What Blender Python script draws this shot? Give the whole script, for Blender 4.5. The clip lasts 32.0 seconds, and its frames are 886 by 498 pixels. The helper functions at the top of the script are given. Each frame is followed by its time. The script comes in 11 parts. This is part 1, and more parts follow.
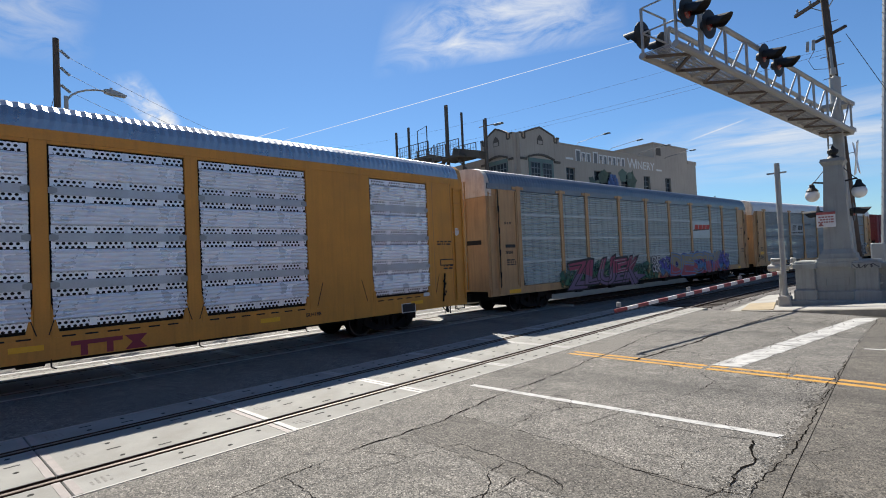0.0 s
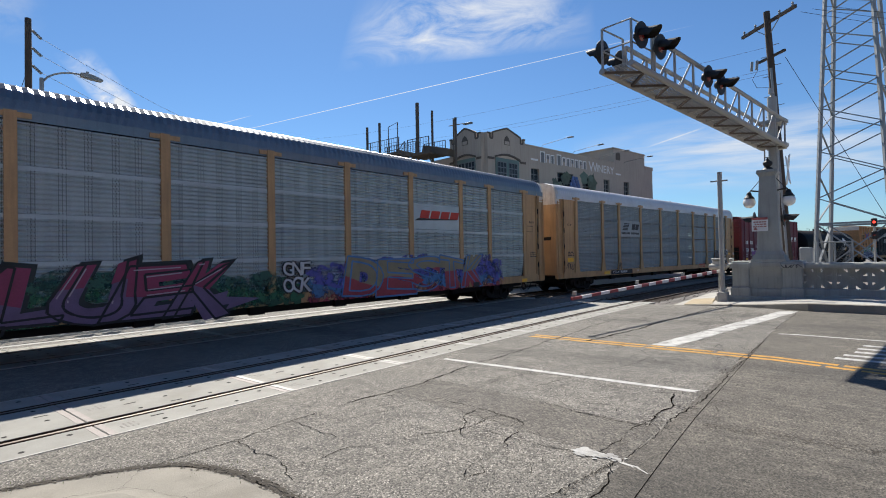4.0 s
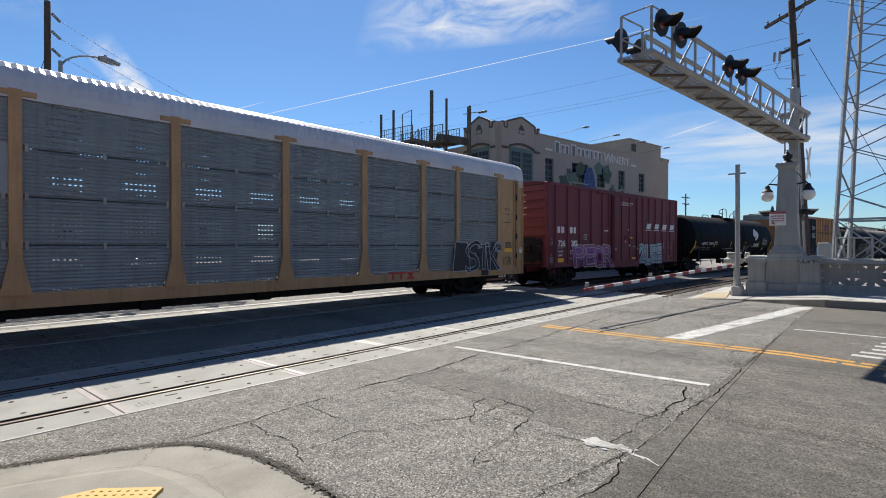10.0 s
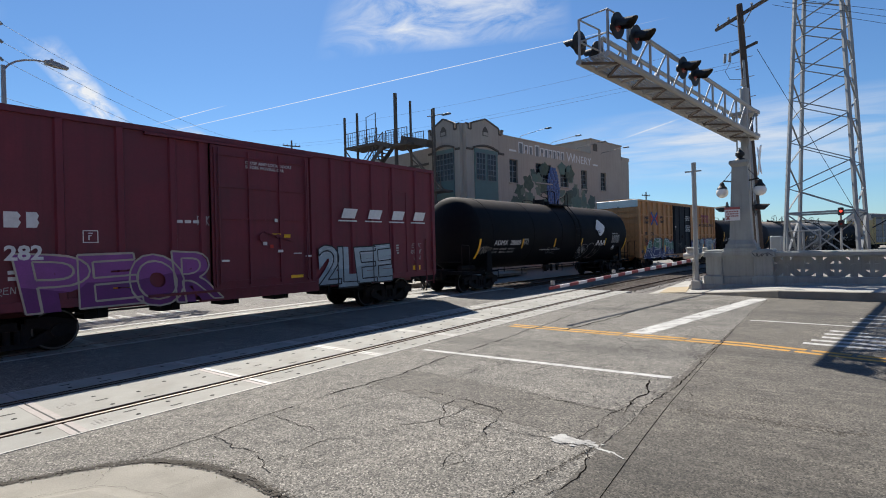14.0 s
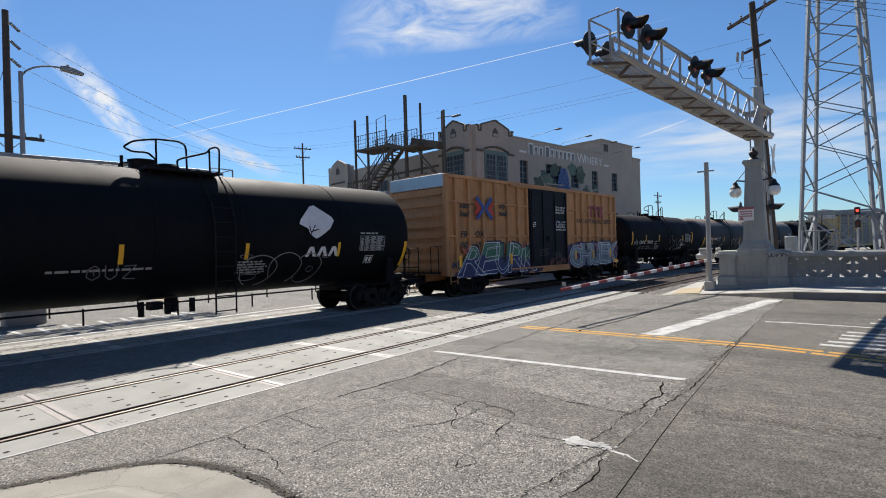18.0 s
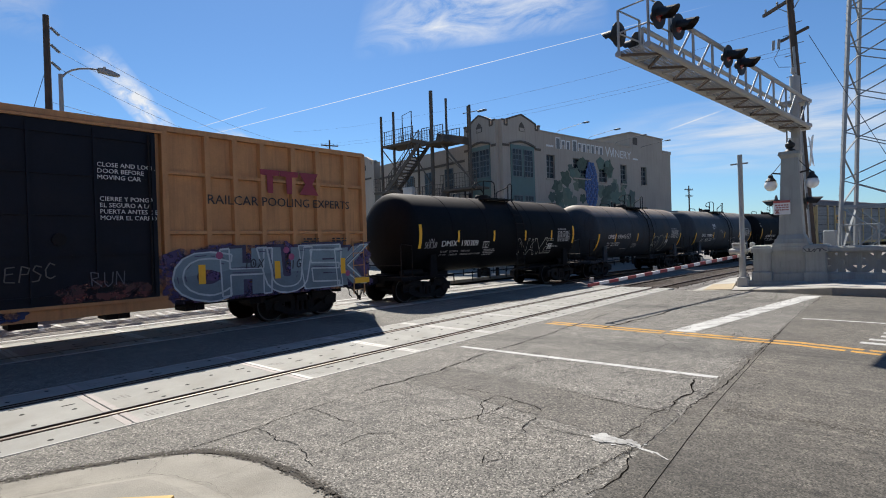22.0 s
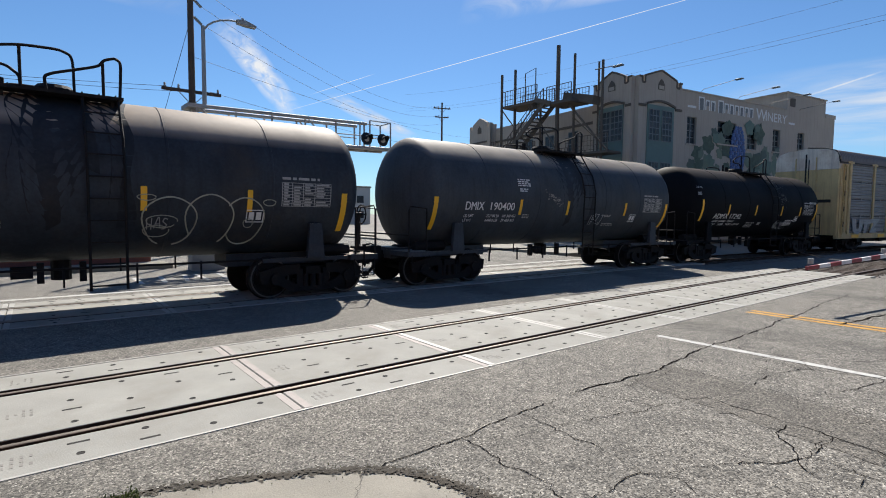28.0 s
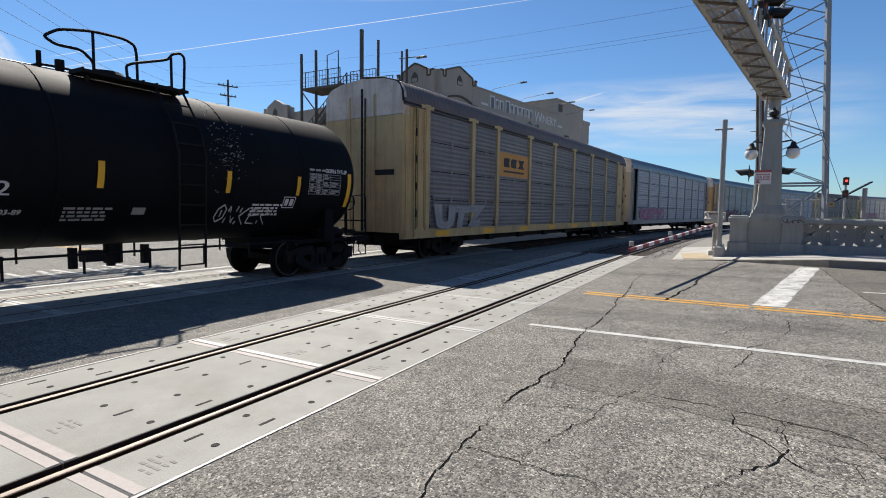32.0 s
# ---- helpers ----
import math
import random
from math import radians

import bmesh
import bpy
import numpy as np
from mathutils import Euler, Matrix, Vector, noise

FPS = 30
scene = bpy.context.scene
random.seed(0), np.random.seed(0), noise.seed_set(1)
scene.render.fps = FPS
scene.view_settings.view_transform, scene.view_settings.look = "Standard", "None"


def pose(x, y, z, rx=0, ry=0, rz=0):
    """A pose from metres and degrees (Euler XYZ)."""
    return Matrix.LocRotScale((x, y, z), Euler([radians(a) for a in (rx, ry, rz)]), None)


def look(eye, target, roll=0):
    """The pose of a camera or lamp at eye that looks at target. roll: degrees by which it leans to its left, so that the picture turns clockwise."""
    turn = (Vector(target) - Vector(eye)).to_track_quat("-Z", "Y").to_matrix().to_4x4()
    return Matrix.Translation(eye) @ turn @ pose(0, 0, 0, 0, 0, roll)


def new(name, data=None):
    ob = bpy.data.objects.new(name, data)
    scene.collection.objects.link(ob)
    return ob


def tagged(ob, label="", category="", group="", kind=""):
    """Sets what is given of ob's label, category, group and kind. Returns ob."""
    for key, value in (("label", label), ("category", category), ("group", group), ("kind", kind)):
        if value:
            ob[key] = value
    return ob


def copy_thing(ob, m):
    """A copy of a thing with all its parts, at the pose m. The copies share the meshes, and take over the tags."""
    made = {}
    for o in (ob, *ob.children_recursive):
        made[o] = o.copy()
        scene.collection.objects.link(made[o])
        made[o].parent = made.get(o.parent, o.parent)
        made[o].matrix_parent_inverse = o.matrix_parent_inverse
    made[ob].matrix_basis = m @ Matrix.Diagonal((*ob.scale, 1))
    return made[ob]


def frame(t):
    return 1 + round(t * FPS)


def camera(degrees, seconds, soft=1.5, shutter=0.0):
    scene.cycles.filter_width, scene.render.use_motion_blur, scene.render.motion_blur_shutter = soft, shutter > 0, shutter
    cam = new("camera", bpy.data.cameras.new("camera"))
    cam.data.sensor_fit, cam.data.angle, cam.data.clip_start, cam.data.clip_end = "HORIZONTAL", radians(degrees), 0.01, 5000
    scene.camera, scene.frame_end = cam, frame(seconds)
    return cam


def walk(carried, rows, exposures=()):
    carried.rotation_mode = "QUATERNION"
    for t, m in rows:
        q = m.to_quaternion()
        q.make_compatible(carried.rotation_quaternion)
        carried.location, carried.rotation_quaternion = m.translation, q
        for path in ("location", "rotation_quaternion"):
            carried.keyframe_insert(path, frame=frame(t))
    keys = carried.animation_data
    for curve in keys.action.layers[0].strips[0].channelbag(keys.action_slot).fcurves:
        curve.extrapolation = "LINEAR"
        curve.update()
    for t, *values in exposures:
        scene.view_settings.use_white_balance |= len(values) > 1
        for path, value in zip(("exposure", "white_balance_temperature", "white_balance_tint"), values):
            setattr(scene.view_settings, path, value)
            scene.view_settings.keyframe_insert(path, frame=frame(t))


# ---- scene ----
cam = camera(80.8, 32.0, soft=1.0)
PATH = [
    (0, (-1.162, -6.764, 2.097), (0.292, -5.391, 2.143), -2.56),
    (0.5, (-2.08, -7.283, 1.937), (-0.569, -5.976, 2.018), -2.13),
    (1, (-2.126, -7.294, 1.946), (-0.592, -6.013, 2.015), -1.74),
    (1.5, (-2.121, -7.32, 1.94), (-0.575, -6.053, 2.001), -1.62),
    (2, (-2.124, -7.328, 1.934), (-0.568, -6.072, 1.987), -1.54),
    (2.5, (-2.135, -7.322, 1.94), (-0.579, -6.067, 1.982), -1.49),
    (4.5, (-2.135, -7.277, 1.94), (-0.59, -6.007, 1.966), -0.94),
    (5, (-2.13, -7.29, 1.939), (-0.575, -6.032, 1.965), -1.01),
    (5.5, (-2.121, -7.3, 1.938), (-0.555, -6.057, 1.963), -1.20),
    (6, (-2.132, -7.311, 1.946), (-0.556, -6.079, 1.971), -1.29),
    (6.5, (-2.131, -7.309, 1.946), (-0.553, -6.081, 1.969), -1.26),
    (7, (-2.125, -7.306, 1.938), (-0.552, -6.071, 1.959), -1.14),
    (7.5, (-2.123, -7.29, 1.934), (-0.561, -6.04, 1.95), -0.89),
    (8, (-2.123, -7.289, 1.935), (-0.577, -6.02, 1.944), -0.65),
    (8.5, (-2.119, -7.265, 1.927), (-0.589, -5.977, 1.931), -0.38),
    (9, (-2.122, -7.242, 1.917), (-0.603, -5.941, 1.915), -0.08),
    (9.5, (-2.115, -7.244, 1.918), (-0.603, -5.935, 1.91), -0.02),
    (10, (-2.131, -7.259, 1.923), (-0.614, -5.956, 1.909), 0.04),
    (10.5, (-2.121, -7.262, 1.92), (-0.593, -5.972, 1.9), -0.05),
    (11, (-2.124, -7.26, 1.916), (-0.579, -5.989, 1.894), -0.12),
    (11.5, (-2.117, -7.262, 1.924), (-0.556, -6.011, 1.901), -0.35),
    (12, (-2.103, -7.262, 1.918), (-0.53, -6.027, 1.9), -0.64),
    (12.5, (-2.117, -7.267, 1.926), (-0.534, -6.044, 1.913), -0.88),
    (13, (-2.113, -7.271, 1.924), (-0.525, -6.055, 1.916), -1.14),
    (13.5, (-2.127, -7.288, 1.933), (-0.536, -6.076, 1.926), -1.31),
    (14, (-2.107, -7.278, 1.928), (-0.512, -6.071, 1.921), -1.44),
    (14.5, (-2.078, -7.285, 1.917), (-0.484, -6.078, 1.911), -1.51),
    (16.5, (-2.121, -7.272, 1.928), (-0.536, -6.053, 1.924), -1.51),
    (17, (-2.102, -7.263, 1.92), (-0.522, -6.037, 1.919), -1.52),
    (17.5, (-2.115, -7.271, 1.926), (-0.541, -6.038, 1.927), -1.59),
    (18, (-2.117, -7.27, 1.929), (-0.546, -6.032, 1.929), -1.66),
    (18.5, (-2.118, -7.26, 1.929), (-0.545, -6.025, 1.926), -1.78),
    (19, (-2.135, -7.275, 1.945), (-0.556, -6.047, 1.937), -1.93),
    (19.5, (-2.111, -7.279, 1.93), (-0.525, -6.06, 1.92), -1.94),
    (20, (-2.107, -7.284, 1.932), (-0.518, -6.069, 1.917), -1.98),
    (20.5, (-2.113, -7.276, 1.935), (-0.528, -6.055, 1.918), -2.02),
    (21, (-2.106, -7.282, 1.923), (-0.538, -6.041, 1.91), -1.87),
    (21.5, (-2.113, -7.281, 1.922), (-0.569, -6.009, 1.911), -1.81),
    (22, (-2.119, -7.271, 1.926), (-0.612, -5.956, 1.912), -1.79),
    (22.5, (-2.127, -7.258, 1.918), (-0.673, -5.885, 1.892), -1.80),
    (23, (-2.138, -7.213, 1.907), (-0.751, -5.772, 1.867), -2.00),
    (23.5, (-2.099, -7.086, 1.889), (-0.771, -5.591, 1.841), -1.94),
    (24, (-2.022, -6.923, 1.884), (-0.735, -5.393, 1.841), -1.64),
    (24.5, (-2.016, -6.767, 1.885), (-0.756, -5.215, 1.845), -1.24),
    (26.5, (-1.943, -5.916, 1.846), (-0.734, -4.326, 1.756), -0.61),
    (27, (-1.977, -5.706, 1.845), (-0.749, -4.131, 1.742), -0.07),
    (27.5, (-1.913, -5.422, 1.825), (-0.673, -3.857, 1.71), 0.42),
    (28, (-1.909, -5.141, 1.803), (-0.676, -3.572, 1.672), 0.51),
    (28.5, (-1.919, -4.93, 1.8), (-0.703, -3.349, 1.657), -0.06),
    (29, (-1.81, -4.702, 1.771), (-0.612, -3.108, 1.615), -0.70),
    (29.5, (-1.733, -4.459, 1.775), (-0.56, -2.848, 1.613), -1.35),
    (30, (-1.725, -4.205, 1.765), (-0.554, -2.592, 1.601), -1.44),
    (30.5, (-1.669, -3.969, 1.726), (-0.442, -2.398, 1.558), -1.08),
    (31, (-1.604, -3.763, 1.7), (-0.228, -2.322, 1.528), -0.50),
    (31.5, (-1.606, -3.62, 1.665), (-0.013, -2.422, 1.496), 0.41),
    (32, (-1.625, -3.555, 1.656), (0.115, -2.583, 1.501), 0.80),
]
walk(cam, [(t, look(eye, target, roll)) for t, eye, target, roll in PATH])

# ---- light: clear late-morning sky, sun behind the train ----
world = bpy.data.worlds.new("sky")
scene.world = world
world.use_nodes = True
wn, wl = world.node_tree.nodes, world.node_tree.links
sky = wn.new("ShaderNodeTexSky")
sky.sky_type = "NISHITA"
sky.sun_disc = False
sky.sun_elevation = radians(46.4)
sky.sun_rotation = math.atan2(0.565, 0.765)
sky.air_density, sky.dust_density, sky.ozone_density = 1.0, 0.15, 3.0
# the film's white balance leans to blue
cool = wn.new("ShaderNodeVectorMath")
cool.operation = "MULTIPLY"
cool.inputs[1].default_value = (0.70, 0.97, 1.22)
wl.new(sky.outputs[0], cool.inputs[0])
wl.new(cool.outputs[0], wn["Background"].inputs[0])
wn["Background"].inputs[1].default_value = 0.0575
sun = new("sun", bpy.data.lights.new("sun", "SUN"))
sun.data.energy, sun.data.angle, sun.data.color = 5.0, radians(0.53), (1.0, 0.945, 0.86)
sun.matrix_world = look((11.3, 15.3, 20), (0, 0, 0))
scene.view_settings.exposure = 0.68


# ---- materials ----
def material(name, colour, rough=0.7, metal=0.0, vary=0.18, scale=3.0, fine=60.0, bump=0.15, dirt=None, amount=0.35, rand=0.0, coat=0.0, shine=0.5, streak=0.0):
    """Paint, stone or metal with two scales of variation, grain and an optional dirt colour in patches."""
    m = bpy.data.materials.new(name)
    m.use_nodes = True
    n, l = m.node_tree.nodes, m.node_tree.links
    b = n["Principled BSDF"]
    b.inputs["Metallic"].default_value = metal
    b.inputs["Coat Weight"].default_value = coat
    b.inputs["Specular IOR Level"].default_value = shine
    co = n.new("ShaderNodeTexCoord")
    big, small = n.new("ShaderNodeTexNoise"), n.new("ShaderNodeTexNoise")
    big.inputs["Scale"].default_value, big.inputs["Detail"].default_value = scale, 6
    small.inputs["Scale"].default_value, small.inputs["Detail"].default_value = fine, 3
    l.new(co.outputs["Object"], big.inputs["Vector"])
    l.new(co.outputs["Object"], small.inputs["Vector"])
    ramp = n.new("ShaderNodeMapRange")
    ramp.inputs["From Min"].default_value, ramp.inputs["From Max"].default_value = 0.3, 0.7
    ramp.inputs["To Min"].default_value, ramp.inputs["To Max"].default_value = 1 - vary, 1 + vary
    l.new(big.outputs["Fac"], ramp.inputs["Value"])
    grain = n.new("ShaderNodeMapRange")
    grain.inputs["From Min"].default_value, grain.inputs["From Max"].default_value = 0.25, 0.75
    grain.inputs["To Min"].default_value, grain.inputs["To Max"].default_value = 1 - vary * 0.6, 1 + vary * 0.6
    l.new(small.outputs["Fac"], grain.inputs["Value"])
    mul = n.new("ShaderNodeMath")
    mul.operation = "MULTIPLY"
    l.new(ramp.outputs[0], mul.inputs[0])
    l.new(grain.outputs[0], mul.inputs[1])
    last = mul.outputs[0]
    if rand:
        info, rr, m2 = n.new("ShaderNodeObjectInfo"), n.new("ShaderNodeMapRange"), n.new("ShaderNodeMath")
        rr.inputs["To Min"].default_value, rr.inputs["To Max"].default_value = 1 - rand, 1 + rand
        m2.operation = "MULTIPLY"
        l.new(info.outputs["Random"], rr.inputs["Value"])
        l.new(last, m2.inputs[0])
        l.new(rr.outputs[0], m2.inputs[1])
        last = m2.outputs[0]
    base = n.new("ShaderNodeVectorMath")
    base.operation = "SCALE"
    base.inputs[0].default_value = colour
    l.new(last, base.inputs["Scale"])
    out = base.outputs[0]
    if dirt:
        spots, cut, mix = n.new("ShaderNodeTexNoise"), n.new("ShaderNodeMapRange"), n.new("ShaderNodeMix")
        spots.inputs["Scale"].default_value, spots.inputs["Detail"].default_value = scale * 0.7, 10
        spots.inputs["Roughness"].default_value = 0.7
        l.new(co.outputs["Object"], spots.inputs["Vector"])
        cut.inputs["From Min"].default_value, cut.inputs["From Max"].default_value = 0.48, 0.72
        cut.inputs["To Max"].default_value = amount
        l.new(spots.outputs["Fac"], cut.inputs["Value"])
        mix.data_type = "RGBA"
        l.new(cut.outputs[0], mix.inputs["Factor"])
        l.new(out, mix.inputs["A"])
        mix.inputs["B"].default_value = (*dirt, 1)
        out = mix.outputs["Result"]
    if streak:
        # grime that has run down the side
        mp, run, cut, mix = n.new("ShaderNodeMapping"), n.new("ShaderNodeTexNoise"), n.new("ShaderNodeMapRange"), n.new("ShaderNodeMix")
        mp.inputs["Scale"].default_value = (7.0, 7.0, 0.45)
        l.new(co.outputs["Object"], mp.inputs["Vector"])
        l.new(mp.outputs[0], run.inputs["Vector"])
        run.inputs["Scale"].default_value, run.inputs["Detail"].default_value, run.inputs["Roughness"].default_value = 1.0, 7, 0.65
        cut.inputs["From Min"].default_value, cut.inputs["From Max"].default_value, cut.inputs["To Max"].default_value = 0.48, 0.75, streak
        l.new(run.outputs["Fac"], cut.inputs["Value"])
        mix.data_type = "RGBA"
        l.new(cut.outputs[0], mix.inputs["Factor"])
        l.new(out, mix.inputs["A"])
        mix.inputs["B"].default_value = (colour[0] * 0.35 + 0.01, colour[1] * 0.33 + 0.01, colour[2] * 0.35 + 0.01, 1)
        out = mix.outputs["Result"]
    l.new(out, b.inputs["Base Color"])
    rg = n.new("ShaderNodeMapRange")
    rg.inputs["To Min"].default_value, rg.inputs["To Max"].default_value = max(0.03, rough - 0.12), min(1, rough + 0.12)
    l.new(big.outputs["Fac"], rg.inputs["Value"])
    l.new(rg.outputs[0], b.inputs["Roughness"])
    if bump:
        bp = n.new("ShaderNodeBump")
        bp.inputs["Strength"].default_value, bp.inputs["Distance"].default_value = bump, 0.01
        l.new(small.outputs["Fac"], bp.inputs["Height"])
        l.new(bp.outputs[0], b.inputs["Normal"])
    return m


def perforated(name, colour, px, pz, sx, sz, rough=0.45, metal=0.6, band=0.0, share=0.17, stagger=False):
    """Sheet steel with round holes that one sees through: pitch px, pz; sx, sz: how much of the pitch is open."""
    m = material(name, colour, rough, metal, 0.12, 2.0, 40, 0.05, rand=0.08, streak=0.35)
    n, l = m.node_tree.nodes, m.node_tree.links
    co, sep = n.new("ShaderNodeTexCoord"), n.new("ShaderNodeSeparateXYZ")
    l.new(co.outputs["Object"], sep.inputs[0])

    row = None
    if stagger:
        # every other row of holes is moved by half a pitch
        q, fl, hf = n.new("ShaderNodeMath"), n.new("ShaderNodeMath"), n.new("ShaderNodeMath")
        q.operation, fl.operation, hf.operation = "MULTIPLY_ADD", "FLOOR", "MULTIPLY"
        q.inputs[1].default_value, q.inputs[2].default_value, hf.inputs[1].default_value = 1 / pz, 0.25, 0.5
        l.new(sep.outputs["Z"], q.inputs[0])
        l.new(q.outputs[0], fl.inputs[0])
        l.new(fl.outputs[0], hf.inputs[0])
        row = hf.outputs[0]

    def wave(sock, pitch, shift, row=None):
        a = n.new("ShaderNodeMath")
        a.operation = "MULTIPLY_ADD"
        a.inputs[1].default_value, a.inputs[2].default_value = 1 / pitch, shift
        l.new(sock, a.inputs[0])
        if row is not None:
            l.new(row, a.inputs[2])
        f = n.new("ShaderNodeMath")
        f.operation = "FRACT"
        l.new(a.outputs[0], f.inputs[0])
        s = n.new("ShaderNodeMath")
        s.operation = "SUBTRACT"
        s.inputs[1].default_value = 0.5
        l.new(f.outputs[0], s.inputs[0])
        q = n.new("ShaderNodeMath")
        q.operation = "POWER"
        q.inputs[1].default_value = 2
        l.new(s.outputs[0], q.inputs[0])
        return q.outputs[0]

    hx, hz = wave(sep.outputs["X"], px, 0.25, row), wave(sep.outputs["Z"], pz, 0.25)
    d1, d2, add = n.new("ShaderNodeMath"), n.new("ShaderNodeMath"), n.new("ShaderNodeMath")
    d1.operation = d2.operation = "DIVIDE"
    d1.inputs[1].default_value, d2.inputs[1].default_value = (sx / 2) ** 2, (sz / 2) ** 2
    l.new(hx, d1.inputs[0])
    l.new(hz, d2.inputs[0])
    l.new(d1.outputs[0], add.inputs[0])
    l.new(d2.outputs[0], add.inputs[1])
    hole = n.new("ShaderNodeMath")
    hole.operation = "LESS_THAN"
    hole.inputs[1].default_value = 1.0
    l.new(add.outputs[0], hole.inputs[0])
    last = hole.outputs[0]
    if band:
        # the holes come in groups along each sheet, blank metal between them
        wide, gate, both = wave(sep.outputs["X"], band, 0.0), n.new("ShaderNodeMath"), n.new("ShaderNodeMath")
        gate.operation = "LESS_THAN"
        gate.inputs[1].default_value = share
        both.operation = "MULTIPLY"
        l.new(wide, gate.inputs[0])
        l.new(last, both.inputs[0])
        l.new(gate.outputs[0], both.inputs[1])
        last = both.outputs[0]
    clear, mix = n.new("ShaderNodeBsdfTransparent"), n.new("ShaderNodeMixShader")
    l.new(last, mix.inputs[0])
    l.new(n["Principled BSDF"].outputs[0], mix.inputs[1])
    l.new(clear.outputs[0], mix.inputs[2])
    l.new(mix.outputs[0], n["Material Output"].inputs[0])
    return m


def asphalt(name, colour, light, pebble=0.55, bands=(), drag=0.0):
    """Worn asphalt: pale pebbles in a dark binder, blotches, and oily wheel tracks that run across x."""
    m = material(name, colour, 0.93, 0, 0.16, 0.6, 130, 0.0)
    n, l = m.node_tree.nodes, m.node_tree.links
    b = n["Principled BSDF"]
    base = b.inputs["Base Color"].links[0].from_socket
    co = n.new("ShaderNodeTexCoord")
    vor, mid = n.new("ShaderNodeTexVoronoi"), n.new("ShaderNodeTexNoise")
    vor.inputs["Scale"].default_value = 84
    mid.inputs["Scale"].default_value, mid.inputs["Detail"].default_value, mid.inputs["Roughness"].default_value = 3.2, 9, 0.75
    l.new(co.outputs["Object"], vor.inputs["Vector"])
    l.new(co.outputs["Object"], mid.inputs["Vector"])
    sep, st = n.new("ShaderNodeSeparateColor"), n.new("ShaderNodeMapRange")
    l.new(vor.outputs["Color"], sep.inputs[0])
    st.inputs["From Min"].default_value, st.inputs["From Max"].default_value = 0.0, 1.0
    st.inputs["To Min"].default_value, st.inputs["To Max"].default_value = 1 - pebble, 1 + pebble
    l.new(sep.outputs[0], st.inputs["Value"])
    bl = n.new("ShaderNodeMapRange")
    bl.inputs["From Min"].default_value, bl.inputs["From Max"].default_value = 0.3, 0.7
    bl.inputs["To Min"].default_value, bl.inputs["To Max"].default_value = 0.64, 1.36
    l.new(mid.outputs["Fac"], bl.inputs["Value"])
    mul = n.new("ShaderNodeMath")
    mul.operation = "MULTIPLY"
    l.new(st.outputs[0], mul.inputs[0])
    l.new(bl.outputs[0], mul.inputs[1])
    last = mul.outputs[0]
    # a few bright pebbles
    spark, add = n.new("ShaderNodeMapRange"), n.new("ShaderNodeMath")
    spark.inputs["From Min"].default_value, spark.inputs["From Max"].default_value = 0.9, 0.93
    spark.inputs["To Max"].default_value = light
    l.new(sep.outputs[1], spark.inputs["Value"])
    add.operation = "ADD"
    l.new(last, add.inputs[0])
    l.new(spark.outputs[0], add.inputs[1])
    last = add.outputs[0]
    if drag:
        # tyre-worn streaks along the street
        mp, run, sr, k = n.new("ShaderNodeMapping"), n.new("ShaderNodeTexNoise"), n.new("ShaderNodeMapRange"), n.new("ShaderNodeMath")
        mp.inputs["Scale"].default_value = (9.0, 0.7, 1.0)
        l.new(co.outputs["Object"], mp.inputs["Vector"])
        l.new(mp.outputs[0], run.inputs["Vector"])
        run.inputs["Scale"].default_value, run.inputs["Detail"].default_value, run.inputs["Roughness"].default_value = 1.0, 8, 0.7
        sr.inputs["From Min"].default_value, sr.inputs["From Max"].default_value = 0.3, 0.7
        sr.inputs["To Min"].default_value, sr.inputs["To Max"].default_value = 1 - drag, 1 + drag * 0.6
        l.new(run.outputs["Fac"], sr.inputs["Value"])
        k.operation = "MULTIPLY"
        l.new(last, k.inputs[0])
        l.new(sr.outputs[0], k.inputs[1])
        last = k.outputs[0]
    xyz = n.new("ShaderNodeSeparateXYZ")
    l.new(co.outputs["Object"], xyz.inputs[0])
    for x, wide, deep in bands:
        d, a, r, k = n.new("ShaderNodeMath"), n.new("ShaderNodeMath"), n.new("ShaderNodeMapRange"), n.new("ShaderNodeMath")
        d.operation, a.operation, k.operation = "SUBTRACT", "ABSOLUTE", "MULTIPLY"
        d.inputs[1].default_value = x
        l.new(xyz.outputs[0], d.inputs[0])
        l.new(d.outputs[0], a.inputs[0])
        r.interpolation_type = "SMOOTHSTEP"
        r.inputs["From Max"].default_value = wide
        r.inputs["To Min"].default_value, r.inputs["To Max"].default_value = 1 - deep, 1
        l.new(a.outputs[0], r.inputs["Value"])
        l.new(last, k.inputs[0])
        l.new(r.outputs[0], k.inputs[1])
        last = k.outputs[0]
    out = n.new("ShaderNodeVectorMath")
    out.operation = "SCALE"
    l.new(base, out.inputs[0])
    l.new(last, out.inputs["Scale"])
    l.new(out.outputs[0], b.inputs["Base Color"])
    bp = n.new("ShaderNodeBump")
    bp.inputs["Strength"].default_value, bp.inputs["Distance"].default_value = 0.7, 0.006
    bp.invert = True
    l.new(vor.outputs["Distance"], bp.inputs["Height"])
    l.new(bp.outputs[0], b.inputs["Normal"])
    return m


